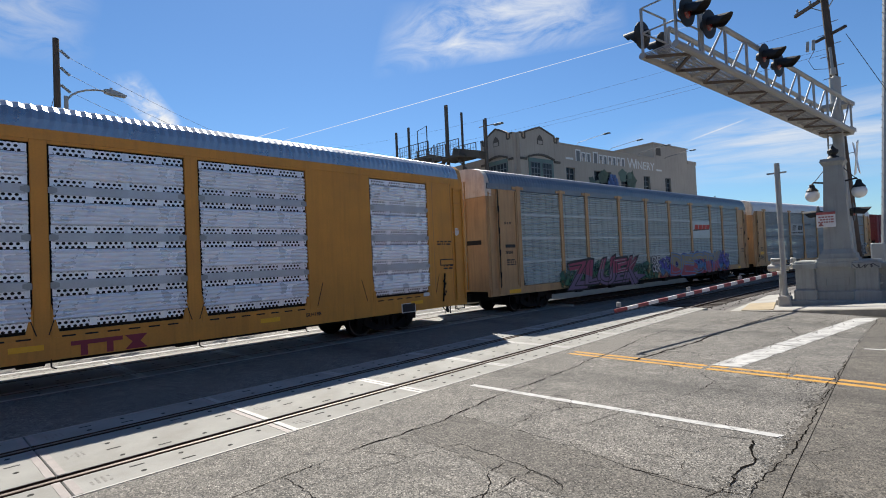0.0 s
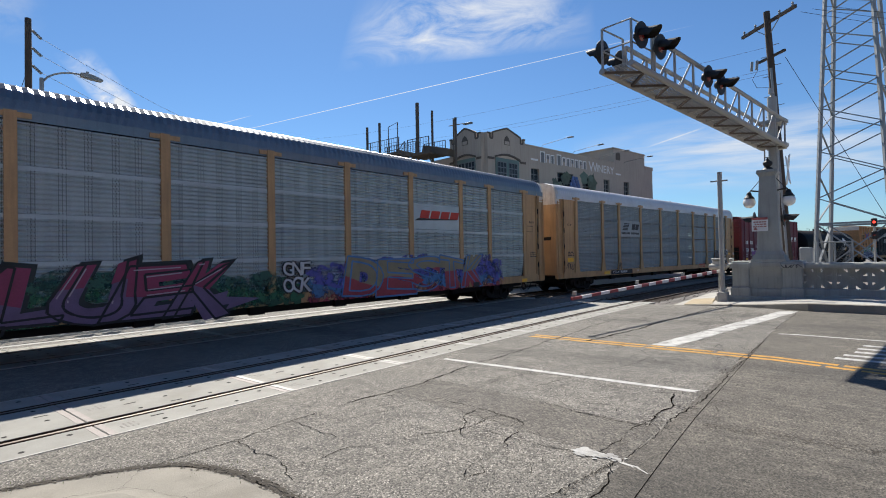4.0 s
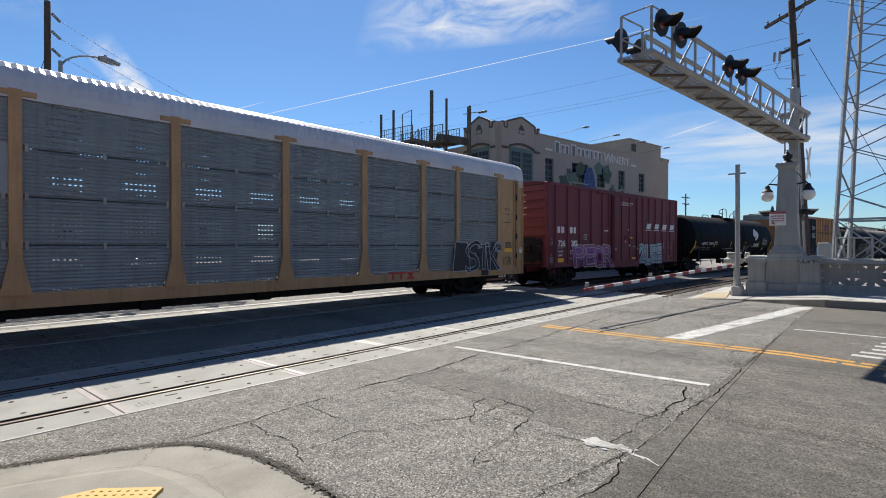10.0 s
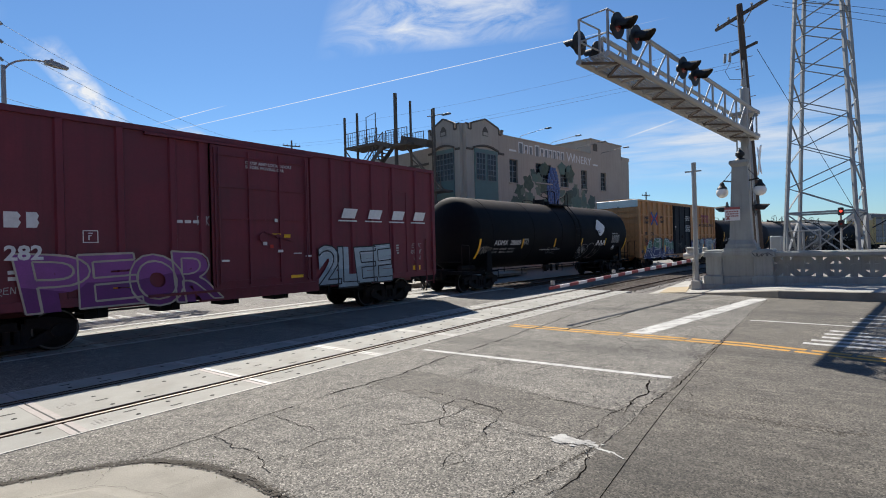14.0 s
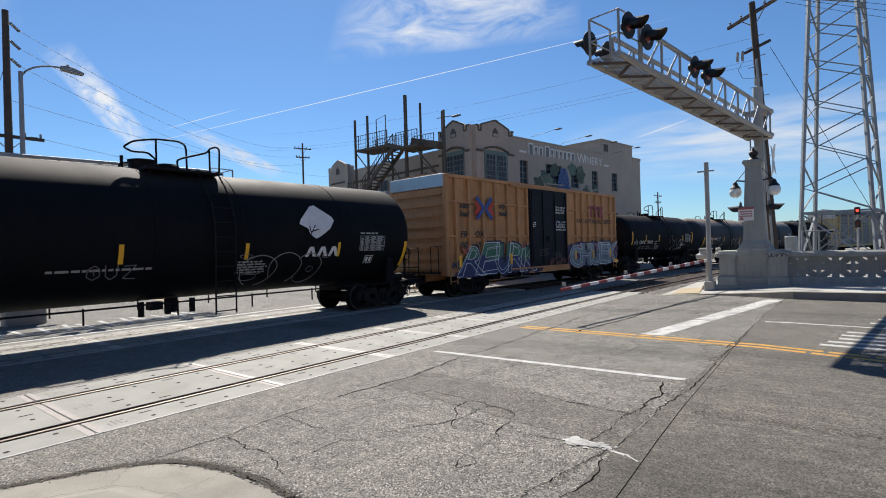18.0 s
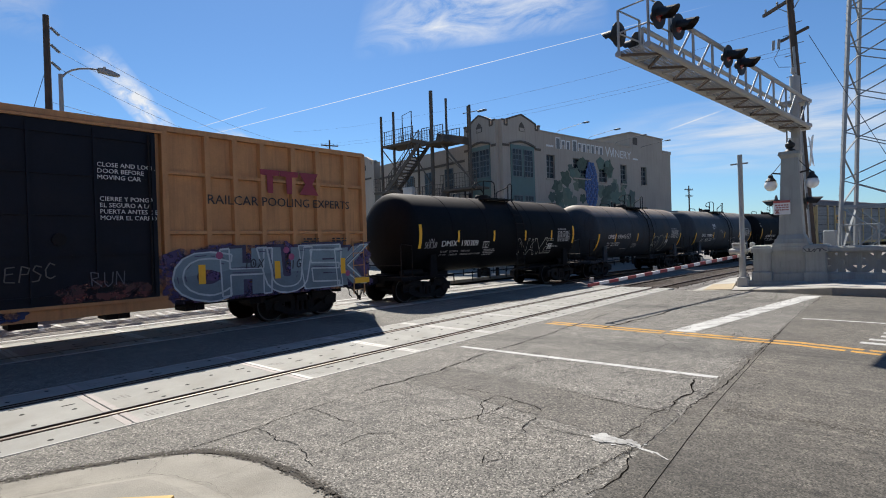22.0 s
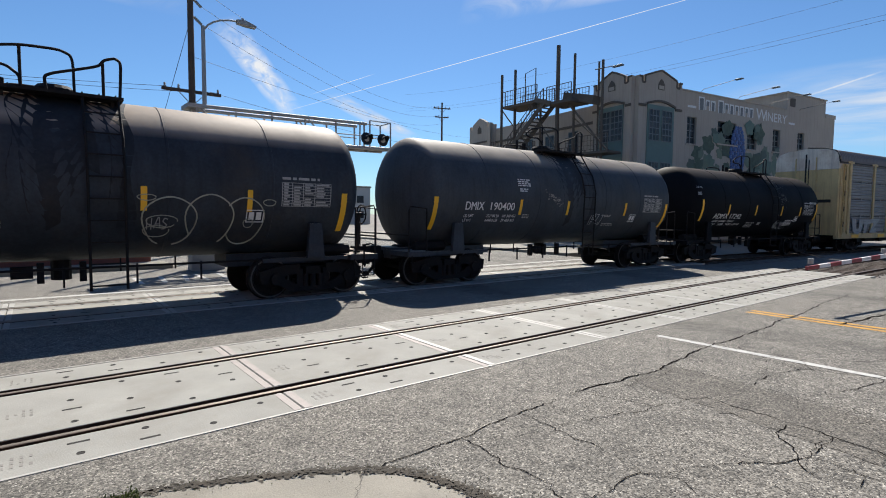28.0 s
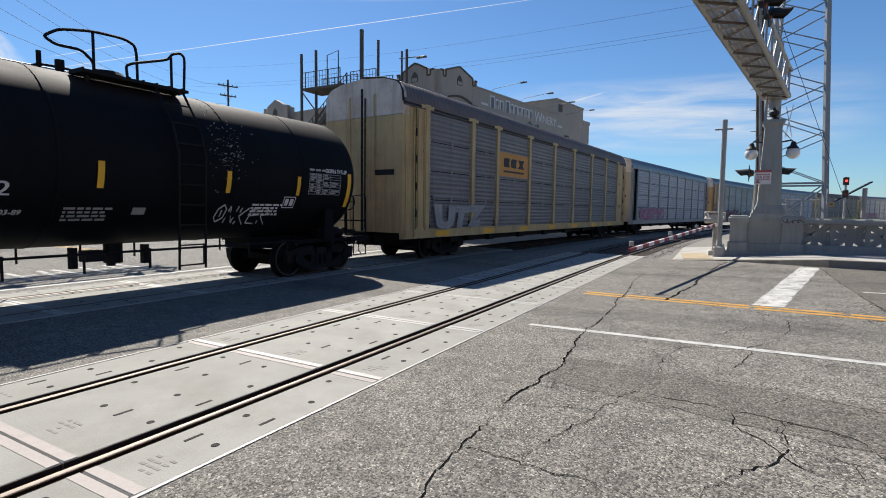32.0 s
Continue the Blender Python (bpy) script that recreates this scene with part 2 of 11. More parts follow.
def dusty_sunlit_top(m, dust, lo=0.45, hi=0.95, most=0.8):
    """Brown dust on whatever faces up, together with a painted sunlit tone."""
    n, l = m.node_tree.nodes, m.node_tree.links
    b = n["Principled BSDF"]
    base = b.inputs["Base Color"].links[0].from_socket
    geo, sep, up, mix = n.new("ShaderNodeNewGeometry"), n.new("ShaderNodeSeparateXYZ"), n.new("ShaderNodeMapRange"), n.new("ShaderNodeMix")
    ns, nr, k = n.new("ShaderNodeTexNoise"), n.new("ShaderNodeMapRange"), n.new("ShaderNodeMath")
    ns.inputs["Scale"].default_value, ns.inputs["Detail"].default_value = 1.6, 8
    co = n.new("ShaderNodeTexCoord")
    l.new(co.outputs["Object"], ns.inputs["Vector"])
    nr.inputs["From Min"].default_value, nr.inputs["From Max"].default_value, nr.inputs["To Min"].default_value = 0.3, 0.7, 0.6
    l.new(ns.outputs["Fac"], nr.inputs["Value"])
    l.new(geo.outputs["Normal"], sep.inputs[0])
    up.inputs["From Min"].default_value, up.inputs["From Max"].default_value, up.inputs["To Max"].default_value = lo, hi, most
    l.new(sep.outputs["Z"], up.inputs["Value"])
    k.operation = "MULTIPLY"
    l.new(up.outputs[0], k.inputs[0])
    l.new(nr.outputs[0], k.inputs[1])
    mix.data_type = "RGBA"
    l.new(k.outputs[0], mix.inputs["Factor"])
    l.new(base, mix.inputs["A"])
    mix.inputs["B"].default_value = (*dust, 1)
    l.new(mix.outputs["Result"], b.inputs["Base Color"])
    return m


def glow(name, colour, strength):
    m = bpy.data.materials.new(name)
    m.use_nodes = True
    b = m.node_tree.nodes["Principled BSDF"]
    b.inputs["Base Color"].default_value = (*colour, 1)
    b.inputs["Emission Color"].default_value = (*colour, 1)
    b.inputs["Emission Strength"].default_value = strength
    return m


M = dict(
    panel=material("crossing_concrete", (0.272, 0.266, 0.24), 0.88, 0, 0.13, 1.6, 70, 0.3, (0.2, 0.185, 0.155), 0.6, 0.06),
    panel_edge=material("white_steel_edge", (0.3584, 0.3488, 0.3264), 0.6, 0.1, 0.12, 4, 60, 0.1, (0.27, 0.2, 0.165), 0.35),
    pink_edge=material("rusty_steel_edge", (0.285, 0.255, 0.237), 0.7, 0.1, 0.15, 5, 60, 0.1, (0.3, 0.25, 0.23), 0.5),
    rail=material("rail_steel", (0.19, 0.155, 0.13), 0.5, 0.55, 0.08, 6, 80, 0.03),
    rail_side=material("rusty_rail_side", (0.05, 0.031, 0.022), 0.9, 0.0, 0.25, 8, 90, 0.3, shine=0.15),
    gap=material("flangeway_rubber", (0.018, 0.013, 0.010), 0.95, 0, 0.2, 8, 90, 0.3, shine=0.1),
    # near-black for painted shade of holes, slots and gaps, and for seam lines
    hole=material("recess_shade_and_seam", (0.02, 0.018, 0.016), 0.95, 0, 0.2, 8, 60, 0),
    asphalt=asphalt("old_asphalt", (0.128, 0.119, 0.103), 1.7, 0.82, ((6.7, 0.75, 0.28), (12.6, 0.8, 0.25), (14.5, 0.8, 0.2)), 0.15),
    newer=asphalt("newer_asphalt", (0.099, 0.089, 0.073), 0.9, 0.66, ((1.6, 2.1, 0.36), (6.9, 0.9, 0.22), (12.6, 0.8, 0.2)), 0.32),
    patch=asphalt("asphalt_patch", (0.092, 0.084, 0.071), 1.4, 0.8),
    tar=material("crack_shadow", (0.011, 0.010, 0.009), 1.0, 0, 0.2, 5, 60, 0.0, shine=0.0),
    white=material("road_white", (0.448, 0.4416, 0.416), 0.8, 0, 0.12, 9, 90, 0.3, (0.17, 0.165, 0.15), 0.9),
    white_worn=material("road_white_worn", (0.4352, 0.4288, 0.4032), 0.85, 0, 0.2, 5, 90, 0.4, (0.13, 0.125, 0.115), 1.0),
    amber=material("road_yellow", (0.4992, 0.256, 0.0256), 0.8, 0, 0.12, 9, 90, 0.3, (0.17, 0.13, 0.08), 0.6),
    kerb=material("kerb_concrete", (0.235, 0.218, 0.182), 0.9, 0, 0.2, 1.4, 90, 0.5, (0.13, 0.115, 0.09), 0.8),
    tactile=material("tactile_yellow", (0.4864, 0.3136, 0.0832), 0.7, 0, 0.1, 4, 50, 0.1, (0.45, 0.33, 0.16), 0.4),
    paving=material("pale_paving_concrete", (0.36, 0.345, 0.31), 0.9, 0, 0.12, 1.4, 90, 0.3, (0.22, 0.205, 0.18), 0.5),
    tactile_faded=material("faded_orange_strip", (0.34, 0.27, 0.165), 0.8, 0, 0.12, 3, 50, 0.2, (0.36, 0.3, 0.2), 0.5),
    ballast=material("ballast_stone", (0.1408, 0.128, 0.1152), 0.95, 0, 0.35, 3, 45, 0.8),
    dust=material("dry_ground", (0.1728, 0.16, 0.1408), 0.95, 0, 0.2, 0.05, 4, 0.3, (0.115, 0.11, 0.1), 0.5),
    dirt=material("gutter_dirt", (0.048, 0.0397, 0.0294), 0.95, 0, 0.3, 6, 60, 0.4),
    grass=material("grass_green", (0.10, 0.125, 0.03), 0.85, 0, 0.35, 6, 40, 0),
    yellow=material("golden_yellow_paint", (0.63, 0.285, 0.038), 0.5, 0, 0.08, 1.2, 30, 0.05, (0.33, 0.18, 0.05), 0.25, 0.03, streak=0.3),
    ochre=material("faded_ochre_paint", (0.50, 0.31, 0.145), 0.6, 0, 0.1, 1.4, 30, 0.06, (0.33, 0.19, 0.08), 0.35, 0.03, streak=0.5),
    stamp=material("stamped_dirt", (0.2112, 0.1984, 0.1792), 0.9, 0, 0.15, 6, 60, 0.1),
    tan=material("faded_tan_paint", (0.50, 0.255, 0.10), 0.6, 0, 0.12, 1.4, 30, 0.06, (0.30, 0.15, 0.06), 0.4, 0.03, streak=0.55),
    sand=material("faded_cream_paint", (0.58, 0.435, 0.205), 0.65, 0, 0.12, 1.2, 30, 0.06, (0.30, 0.19, 0.10), 0.45, streak=0.6),
    cream=material("white_end_paint", (0.72, 0.66, 0.56), 0.6, 0, 0.08, 1.5, 30, 0.05, (0.36, 0.2, 0.11), 0.6, streak=0.6),
    roof=material("galvanised_roof", (0.48, 0.488, 0.496), 0.3, 0.85, 0.1, 1.5, 40, 0.05, (0.36, 0.36, 0.36), 0.35),
    roof_white=material("white_ribbed_roof", (0.592, 0.6, 0.608), 0.45, 0.1, 0.08, 1.5, 40, 0.05, (0.5, 0.5, 0.5), 0.3),
    roof_dull=material("dull_zinc_roof", (0.20, 0.215, 0.23), 0.4, 0.75, 0.12, 1.5, 40, 0.05, (0.25, 0.26, 0.27), 0.45, streak=0.3),
    roof_brown=material("rust_brown_roof", (0.15, 0.125, 0.115), 0.6, 0.3, 0.15, 1.5, 40, 0.05, (0.25, 0.2, 0.17), 0.4, streak=0.3),
    silver=material("silver_sheet", (0.92, 0.96, 1.0), 0.28, 0.32, 0.08, 2, 40, 0.05, rand=0.06),
    silver_holes=perforated("silver_hole_strip", (0.92, 0.95, 0.99), 0.094, 0.075, 0.62, 0.7, 0.34, 0.3, band=0.62, share=0.16, stagger=True),
    zinc_plain=material("zinc_band", (0.47, 0.545, 0.555), 0.45, 0.2, 0.1, 2, 40, 0.05, (0.45, 0.46, 0.46), 0.4),
    zinc=perforated("zinc_perforated", (0.40, 0.475, 0.485), 0.062, 0.052, 0.3, 0.55, 0.5, 0.15, band=0.46, share=0.035),
    slate_plain=material("grey_logo_sheet", (0.31, 0.34, 0.35), 0.5, 0.2, 0.12, 2, 40, 0.05),
    slate=perforated("grey_slotted", (0.242, 0.278, 0.282), 0.09, 0.115, 0.6, 0.2, 0.5, 0.2, band=1.32, share=0.06),
    dull=perforated("dull_grey_sheet", (0.225, 0.22, 0.212), 0.09, 0.16, 0.35, 0.08, 0.5, 0.2, band=1.5),
    haze=perforated("pale_perforated", (0.46, 0.47, 0.48), 0.09, 0.16, 0.35, 0.08, 0.5, 0.4, band=1.5),
    iron=material("dark_truck_iron", (0.012, 0.0115, 0.012), 0.75, 0.3, 0.3, 6, 50, 0.3, (0.05, 0.035, 0.028), 0.3, shine=0.3),
    tread=material("worn_wheel_steel", (0.10, 0.095, 0.09), 0.45, 0.6, 0.15, 8, 60, 0.1),
    # tank tops: dust colour also carries the sunlit band and its edge
    black=dusty_sunlit_top(material("black_tank_paint", (0.0045, 0.0055, 0.0075), 0.7, 0, 0.25, 0.9, 18, 0.04, (0.022, 0.018, 0.016), 0.25, shine=0.12, streak=0.3), (0.13, 0.095, 0.072), 0.6, 1.0, 0.4),
    grey=dusty_sunlit_top(material("grey_tank_paint", (0.037, 0.045, 0.055), 0.6, 0, 0.25, 0.9, 18, 0.05, (0.085, 0.062, 0.042), 0.5, shine=0.12, streak=0.6), (0.40, 0.32, 0.245), 0.5, 0.64, 0.9),
    slate_tank=dusty_sunlit_top(material("slate_tank_paint", (0.056, 0.067, 0.078), 0.6, 0, 0.2, 0.9, 18, 0.05, (0.09, 0.08, 0.065), 0.4, shine=0.12, streak=0.5), (0.36, 0.31, 0.25), 0.55, 0.72, 0.8),
    red=material("oxide_red_paint", (0.15, 0.021, 0.034), 0.6, 0, 0.14, 0.8, 25, 0.06, (0.055, 0.022, 0.03), 0.45, streak=0.5),
    navy=material("dark_door_paint", (0.008, 0.011, 0.018), 0.65, 0, 0.2, 2, 30, 0.05, (0.03, 0.026, 0.024), 0.3, shine=0.2),
    decal=material("white_lettering", (0.72, 0.72, 0.70), 0.6, 0, 0.05, 9, 50, 0, (0.4, 0.4, 0.38), 0.35),
    decal_dull=material("grey_lettering", (0.36, 0.36, 0.35), 0.6, 0, 0.05, 9, 50, 0, (0.2, 0.2, 0.19), 0.4),
    grey_stain=material("spilt_product", (0.022, 0.026, 0.032), 0.55, 0, 0.3, 1.5, 18, 0.05, (0.06, 0.05, 0.04), 0.4, shine=0.15, streak=0.5),
    slate_stain=material("spilt_product_dark", (0.028, 0.034, 0.042), 0.55, 0, 0.3, 1.5, 18, 0.05, (0.06, 0.055, 0.045), 0.4, shine=0.15, streak=0.5),
    decal_black=material("black_lettering", (0.02, 0.02, 0.022), 0.6, 0, 0.1, 9, 50, 0),
    reflex=material("yellow_reflector", (0.86, 0.47, 0.02), 0.45, 0, 0.04, 9, 50, 0),
    logo_red=material("logo_red", (0.55, 0.05, 0.03), 0.6, 0, 0.08, 9, 50, 0),
    logo_wine=material("logo_wine_red", (0.26, 0.035, 0.055), 0.6, 0, 0.1, 5, 50, 0),
    logo_blue=material("logo_blue", (0.03, 0.07, 0.28), 0.6, 0, 0.1, 5, 50, 0),
    stucco=material("grey_tan_stucco", (0.415, 0.36, 0.30), 0.92, 0, 0.07, 0.4, 40, 0.3, (0.36, 0.31, 0.26), 0.4, streak=0.3),
    stucco_dark=material("brown_trim_stucco", (0.10, 0.085, 0.07), 0.9, 0, 0.12, 2, 40, 0.2),
    teal=material("teal_paint", (0.13, 0.20, 0.185), 0.8, 0, 0.1, 1.5, 40, 0.1),
    glass=material("dark_window_glass", (0.03, 0.036, 0.042), 0.25, 0, 0.2, 1.5, 10, 0, shine=0.3),
    frame=material("window_frame_paint", (0.16, 0.17, 0.17), 0.6, 0, 0.1, 4, 40, 0),
    leafpaint=material("mural_green", (0.085, 0.115, 0.085), 0.85, 0, 0.3, 3, 30, 0.1),
    grapepaint=material("mural_blue", (0.095, 0.16, 0.33), 0.85, 0, 0.25, 5, 30, 0.1),
    signal=material("aluminium_grey_paint", (0.37, 0.36, 0.335), 0.6, 0.1, 0.08, 2, 40, 0.08, (0.32, 0.3, 0.28), 0.3),
    lens_off=material("dark_red_lens", (0.16, 0.012, 0.01), 0.25, 0, 0.1, 9, 50, 0, coat=0.4),
    hood=material("black_signal_hood", (0.012, 0.012, 0.012), 0.6, 0, 0.2, 5, 40, 0),
    pylon=material("painted_bridge_concrete", (0.335, 0.34, 0.31), 0.85, 0, 0.08, 1.5, 50, 0.2, (0.25, 0.24, 0.22), 0.4, streak=0.4),
    globe=material("white_glass_globe", (0.80, 0.78, 0.74), 0.2, 0, 0.03, 3, 20, 0, coat=0.4),
    lattice=material("grey_lattice_steel", (0.27, 0.285, 0.29), 0.65, 0.1, 0.1, 2, 40, 0.05),
    wood=material("weathered_pole_wood", (0.075, 0.055, 0.042), 0.9, 0, 0.25, 2, 30, 0.5),
    wire=material("cable_black", (0.03, 0.03, 0.033), 0.7, 0, 0.1, 2, 20, 0),
    stripe_red=material("gate_red", (0.27, 0.04, 0.045), 0.5, 0, 0.06, 5, 50, 0),
    gate_white=material("gate_white", (0.78, 0.76, 0.73), 0.5, 0, 0.06, 5, 50, 0),
    leaf=material("tree_leaf", (0.058, 0.092, 0.016), 0.7, 0, 0.4, 1.2, 20, 0.0, shine=0.12),
    # brighter copy of the leaf: sunlight on the hedge top as colour
    bright_leaf=material("sunlit_hedge_leaf", (0.13, 0.16, 0.03), 0.7, 0, 0.4, 1.2, 20, 0.0, shine=0.12),
    hedge_leaf=material("hedge_leaf", (0.022, 0.036, 0.010), 0.75, 0, 0.4, 1.5, 20, 0.0, shine=0.1),
    # near-black green stands in for the shade between hedge leaves
    hedge_dark=material("hedge_inner_shade", (0.018, 0.026, 0.009), 0.95, 0, 0.4, 5, 30, 0.6, shine=0.05),
    bark=material("tree_bark", (0.07, 0.055, 0.04), 0.95, 0, 0.3, 5, 30, 0.5),
    brickwall=material("red_block_wall", (0.22, 0.08, 0.06), 0.9, 0, 0.15, 2, 30, 0.3),
    plaster=material("far_pale_plaster", (0.48, 0.46, 0.43), 0.9, 0, 0.08, 0.3, 10, 0.1),
    carpaint=material("silver_car_paint", (0.6, 0.61, 0.62), 0.3, 0.2, 0.04, 2, 30, 0, coat=0.6),
    seam=material("bluish_zinc_bar", (0.50, 0.545, 0.58), 0.45, 0.3, 0.1, 2, 40, 0.05, (0.36, 0.38, 0.39), 0.4),
    box_white=material("white_box_paint", (0.66, 0.65, 0.62), 0.6, 0, 0.06, 2, 40, 0.05),
    # dark brown carries the shade under the walkway
    truss_brown=material("shaded_angle_steel", (0.125, 0.10, 0.082), 0.8, 0.1, 0.2, 3, 40, 0.1),
    alloy=material("bare_aluminium_brace", (0.30, 0.31, 0.32), 0.6, 0.2, 0.08, 3, 40, 0.05),
    # pale grey is the sky's reflection, put into the lens colour
    lens_pale=material("sky_reflecting_lens", (0.42, 0.41, 0.40), 0.3, 0, 0.1, 9, 50, 0, coat=0.3),
    rubber=material("tyre_rubber", (0.02, 0.02, 0.02), 0.85, 0, 0.1, 5, 40, 0.1),
    plastic=material("pale_cabinet_paint", (0.3968, 0.384, 0.352), 0.6, 0, 0.06, 2, 40, 0.05),
    far=material("hazy_distant_town", (0.30, 0.33, 0.36), 0.95, 0, 0.2, 0.03, 0.5, 0),
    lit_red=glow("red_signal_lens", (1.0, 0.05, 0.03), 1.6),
)
PAINTS = {}


def paint(r, g, b):
    """Spray paint or a small coloured mark, one material a colour."""
    key = (r, g, b)
    if key not in PAINTS:
        PAINTS[key] = material("spray_paint", key, 0.55, 0, 0.15, 2.5, 30, 0.0)
    return PAINTS[key]


def mist(r, g, b):
    """Thin spray paint that lets the ground through in a fine ragged pattern."""
    key = ("mist", r, g, b)
    if key not in PAINTS:
        m = material("spray_mist", (r, g, b), 0.6, 0, 0.2, 2.5, 30, 0.0)
        n, l = m.node_tree.nodes, m.node_tree.links
        co, ns, cut = n.new("ShaderNodeTexCoord"), n.new("ShaderNodeTexNoise"), n.new("ShaderNodeMapRange")
        ns.inputs["Scale"].default_value, ns.inputs["Detail"].default_value, ns.inputs["Roughness"].default_value = 3.0, 9, 0.72
        l.new(co.outputs["Object"], ns.inputs["Vector"])
        cut.inputs["From Min"].default_value, cut.inputs["From Max"].default_value = 0.40, 0.56
        l.new(ns.outputs["Fac"], cut.inputs["Value"])
        clear, mix = n.new("ShaderNodeBsdfTransparent"), n.new("ShaderNodeMixShader")
        l.new(cut.outputs[0], mix.inputs[0])
        l.new(clear.outputs[0], mix.inputs[1])
        l.new(n["Principled BSDF"].outputs[0], mix.inputs[2])
        l.new(mix.outputs[0], n["Material Output"].inputs[0])
        PAINTS[key] = m
    return PAINTS[key]


# ---- mesh helpers ----
class Geo:
    def __init__(self):
        self.v, self.f = [], []

    def add(self, verts, faces):
        k = len(self.v)
        self.v += [tuple(p) for p in verts]
        self.f += [tuple(i + k for i in f) for f in faces]
        return self

    def box(self, x0, y0, z0, x1, y1, z1):
        v = [(x, y, z) for x in (x0, x1) for y in (y0, y1) for z in (z0, z1)]
        return self.add(v, [(0, 1, 3, 2), (4, 6, 7, 5), (0, 4, 5, 1), (2, 3, 7, 6), (0, 2, 6, 4), (1, 5, 7, 3)])

    def cham(self, x0, y0, z0, x1, y1, z1, c=0.02):
        """A box with its upper edges and upright corners cut off."""
        def ring(d, z):
            a, b, e, g = x0 + d, x1 - d, y0 + d, y1 - d
            return [(a + c, e, z), (b - c, e, z), (b, e + c, z), (b, g - c, z), (b - c, g, z), (a + c, g, z), (a, g - c, z), (a, e + c, z)]
        v = ring(0, z0) + ring(0, z1 - c) + ring(c, z1)
        f = [tuple(range(7, -1, -1)), tuple(range(16, 24))]
        for r in (0, 8):
            f += [(r + i, r + (i + 1) % 8, r + 8 + (i + 1) % 8, r + 8 + i) for i in range(8)]
        return self.add(v, f)

    def beam(self, p, q, w, h=None, up=(0, 0, 1)):
        p, q, h = Vector(p), Vector(q), h or w
        d = (q - p).normalized()
        s = d.cross(Vector(up))
        s = (s if s.length > 1e-3 else d.cross(Vector((1, 0, 0)))).normalized()
        u = s.cross(d)
        v = [e + s * a * w / 2 + u * b * h / 2 for e in (p, q) for a, b in ((-1, -1), (1, -1), (1, 1), (-1, 1))]
        return self.add(v, [(3, 2, 1, 0), (4, 5, 6, 7), (0, 1, 5, 4), (1, 2, 6, 5), (2, 3, 7, 6), (3, 0, 4, 7)])

    def cyl(self, p, q, r, n=12, r2=None):
        p, q, r2 = Vector(p), Vector(q), r if r2 is None else r2
        d = (q - p).normalized()
        s = d.orthogonal().normalized()
        u = d.cross(s)
        v = [e + (s * math.cos(6.28319 * i / n) + u * math.sin(6.28319 * i / n)) * k for e, k in ((p, r), (q, r2)) for i in range(n)]
        return self.add(v, [tuple(range(n - 1, -1, -1)), tuple(range(n, 2 * n))] + [(i, (i + 1) % n, n + (i + 1) % n, n + i) for i in range(n)])

    def tube(self, pts, r, n=6):
        """One bent tube through the points."""
        pts = [Vector(p) for p in pts]
        v, s = [], None
        for i, p in enumerate(pts):
            d = (pts[min(i + 1, len(pts) - 1)] - pts[max(i - 1, 0)]).normalized()
            s = d.orthogonal() if s is None else s - d * s.dot(d)
            s = (s if s.length > 1e-4 else d.orthogonal()).normalized()
            u = d.cross(s)
            v += [p + (s * math.cos(6.28319 * k / n) + u * math.sin(6.28319 * k / n)) * r for k in range(n)]
        m = len(pts)
        f = [tuple(range(n - 1, -1, -1)), tuple(range((m - 1) * n, m * n))]
        for i in range(m - 1):
            f += [(i * n + k, i * n + (k + 1) % n, (i + 1) * n + (k + 1) % n, (i + 1) * n + k) for k in range(n)]
        return self.add(v, f)

    def prism(self, pts, a, b, axis="y"):
        """A polygon in the plane across the axis, drawn out from a to b."""
        put = {"x": lambda p, t: (t, p[0], p[1]), "y": lambda p, t: (p[0], t, p[1]), "z": lambda p, t: (p[0], p[1], t)}[axis]
        n = len(pts)
        v = [put(p, a) for p in pts] + [put(p, b) for p in pts]
        return self.add(v, [tuple(range(n - 1, -1, -1)), tuple(range(n, 2 * n))] + [(i, (i + 1) % n, n + (i + 1) % n, n + i) for i in range(n)])

    def lathe(self, profile, axis_p=(0, 0, 0), n=24, axis="z"):
        """A profile of (radius, along) turned round an axis through axis_p."""
        k, v = len(profile), []
        for r, a in profile:
            for i in range(n):
                c, s = r * math.cos(6.28319 * i / n), r * math.sin(6.28319 * i / n)
                d = {"z": (c, s, a), "x": (a, c, s), "y": (s, a, c)}[axis]
                v.append(tuple(d[j] + axis_p[j] for j in range(3)))
        f = [tuple(range(n - 1, -1, -1)), tuple(range((k - 1) * n, k * n))]
        for j in range(k - 1):
            f += [(j * n + i, j * n + (i + 1) % n, (j + 1) * n + (i + 1) % n, (j + 1) * n + i) for i in range(n)]
        return self.add(v, f)

    def ball(self, c, rx, ry=None, rz=None, n=12):
        ry, rz = ry or rx, rz or rx
        prof = [(max(0.001, math.sin(math.pi * j / 8)), -math.cos(math.pi * j / 8)) for j in range(9)]
        g = Geo().lathe(prof, n=n)
        return self.add([(c[0] + x * rx, c[1] + y * ry, c[2] + z * rz) for x, y, z in g.v], g.f)

    def moved(self, m):
        self.v = [tuple(m @ Vector(p)) for p in self.v]
        return self

    def mesh(self, name, mat, smooth=False):
        me = bpy.data.meshes.new(name)
        me.from_pydata(self.v, [], self.f)
        bm = bmesh.new()
        bm.from_mesh(me)
        bmesh.ops.recalc_face_normals(bm, faces=bm.faces)
        bm.to_mesh(me)
        bm.free()
        me.materials.append(mat)
        if smooth:
            me.shade_smooth()
            me.set_sharp_from_angle(angle=radians(35))
        return me


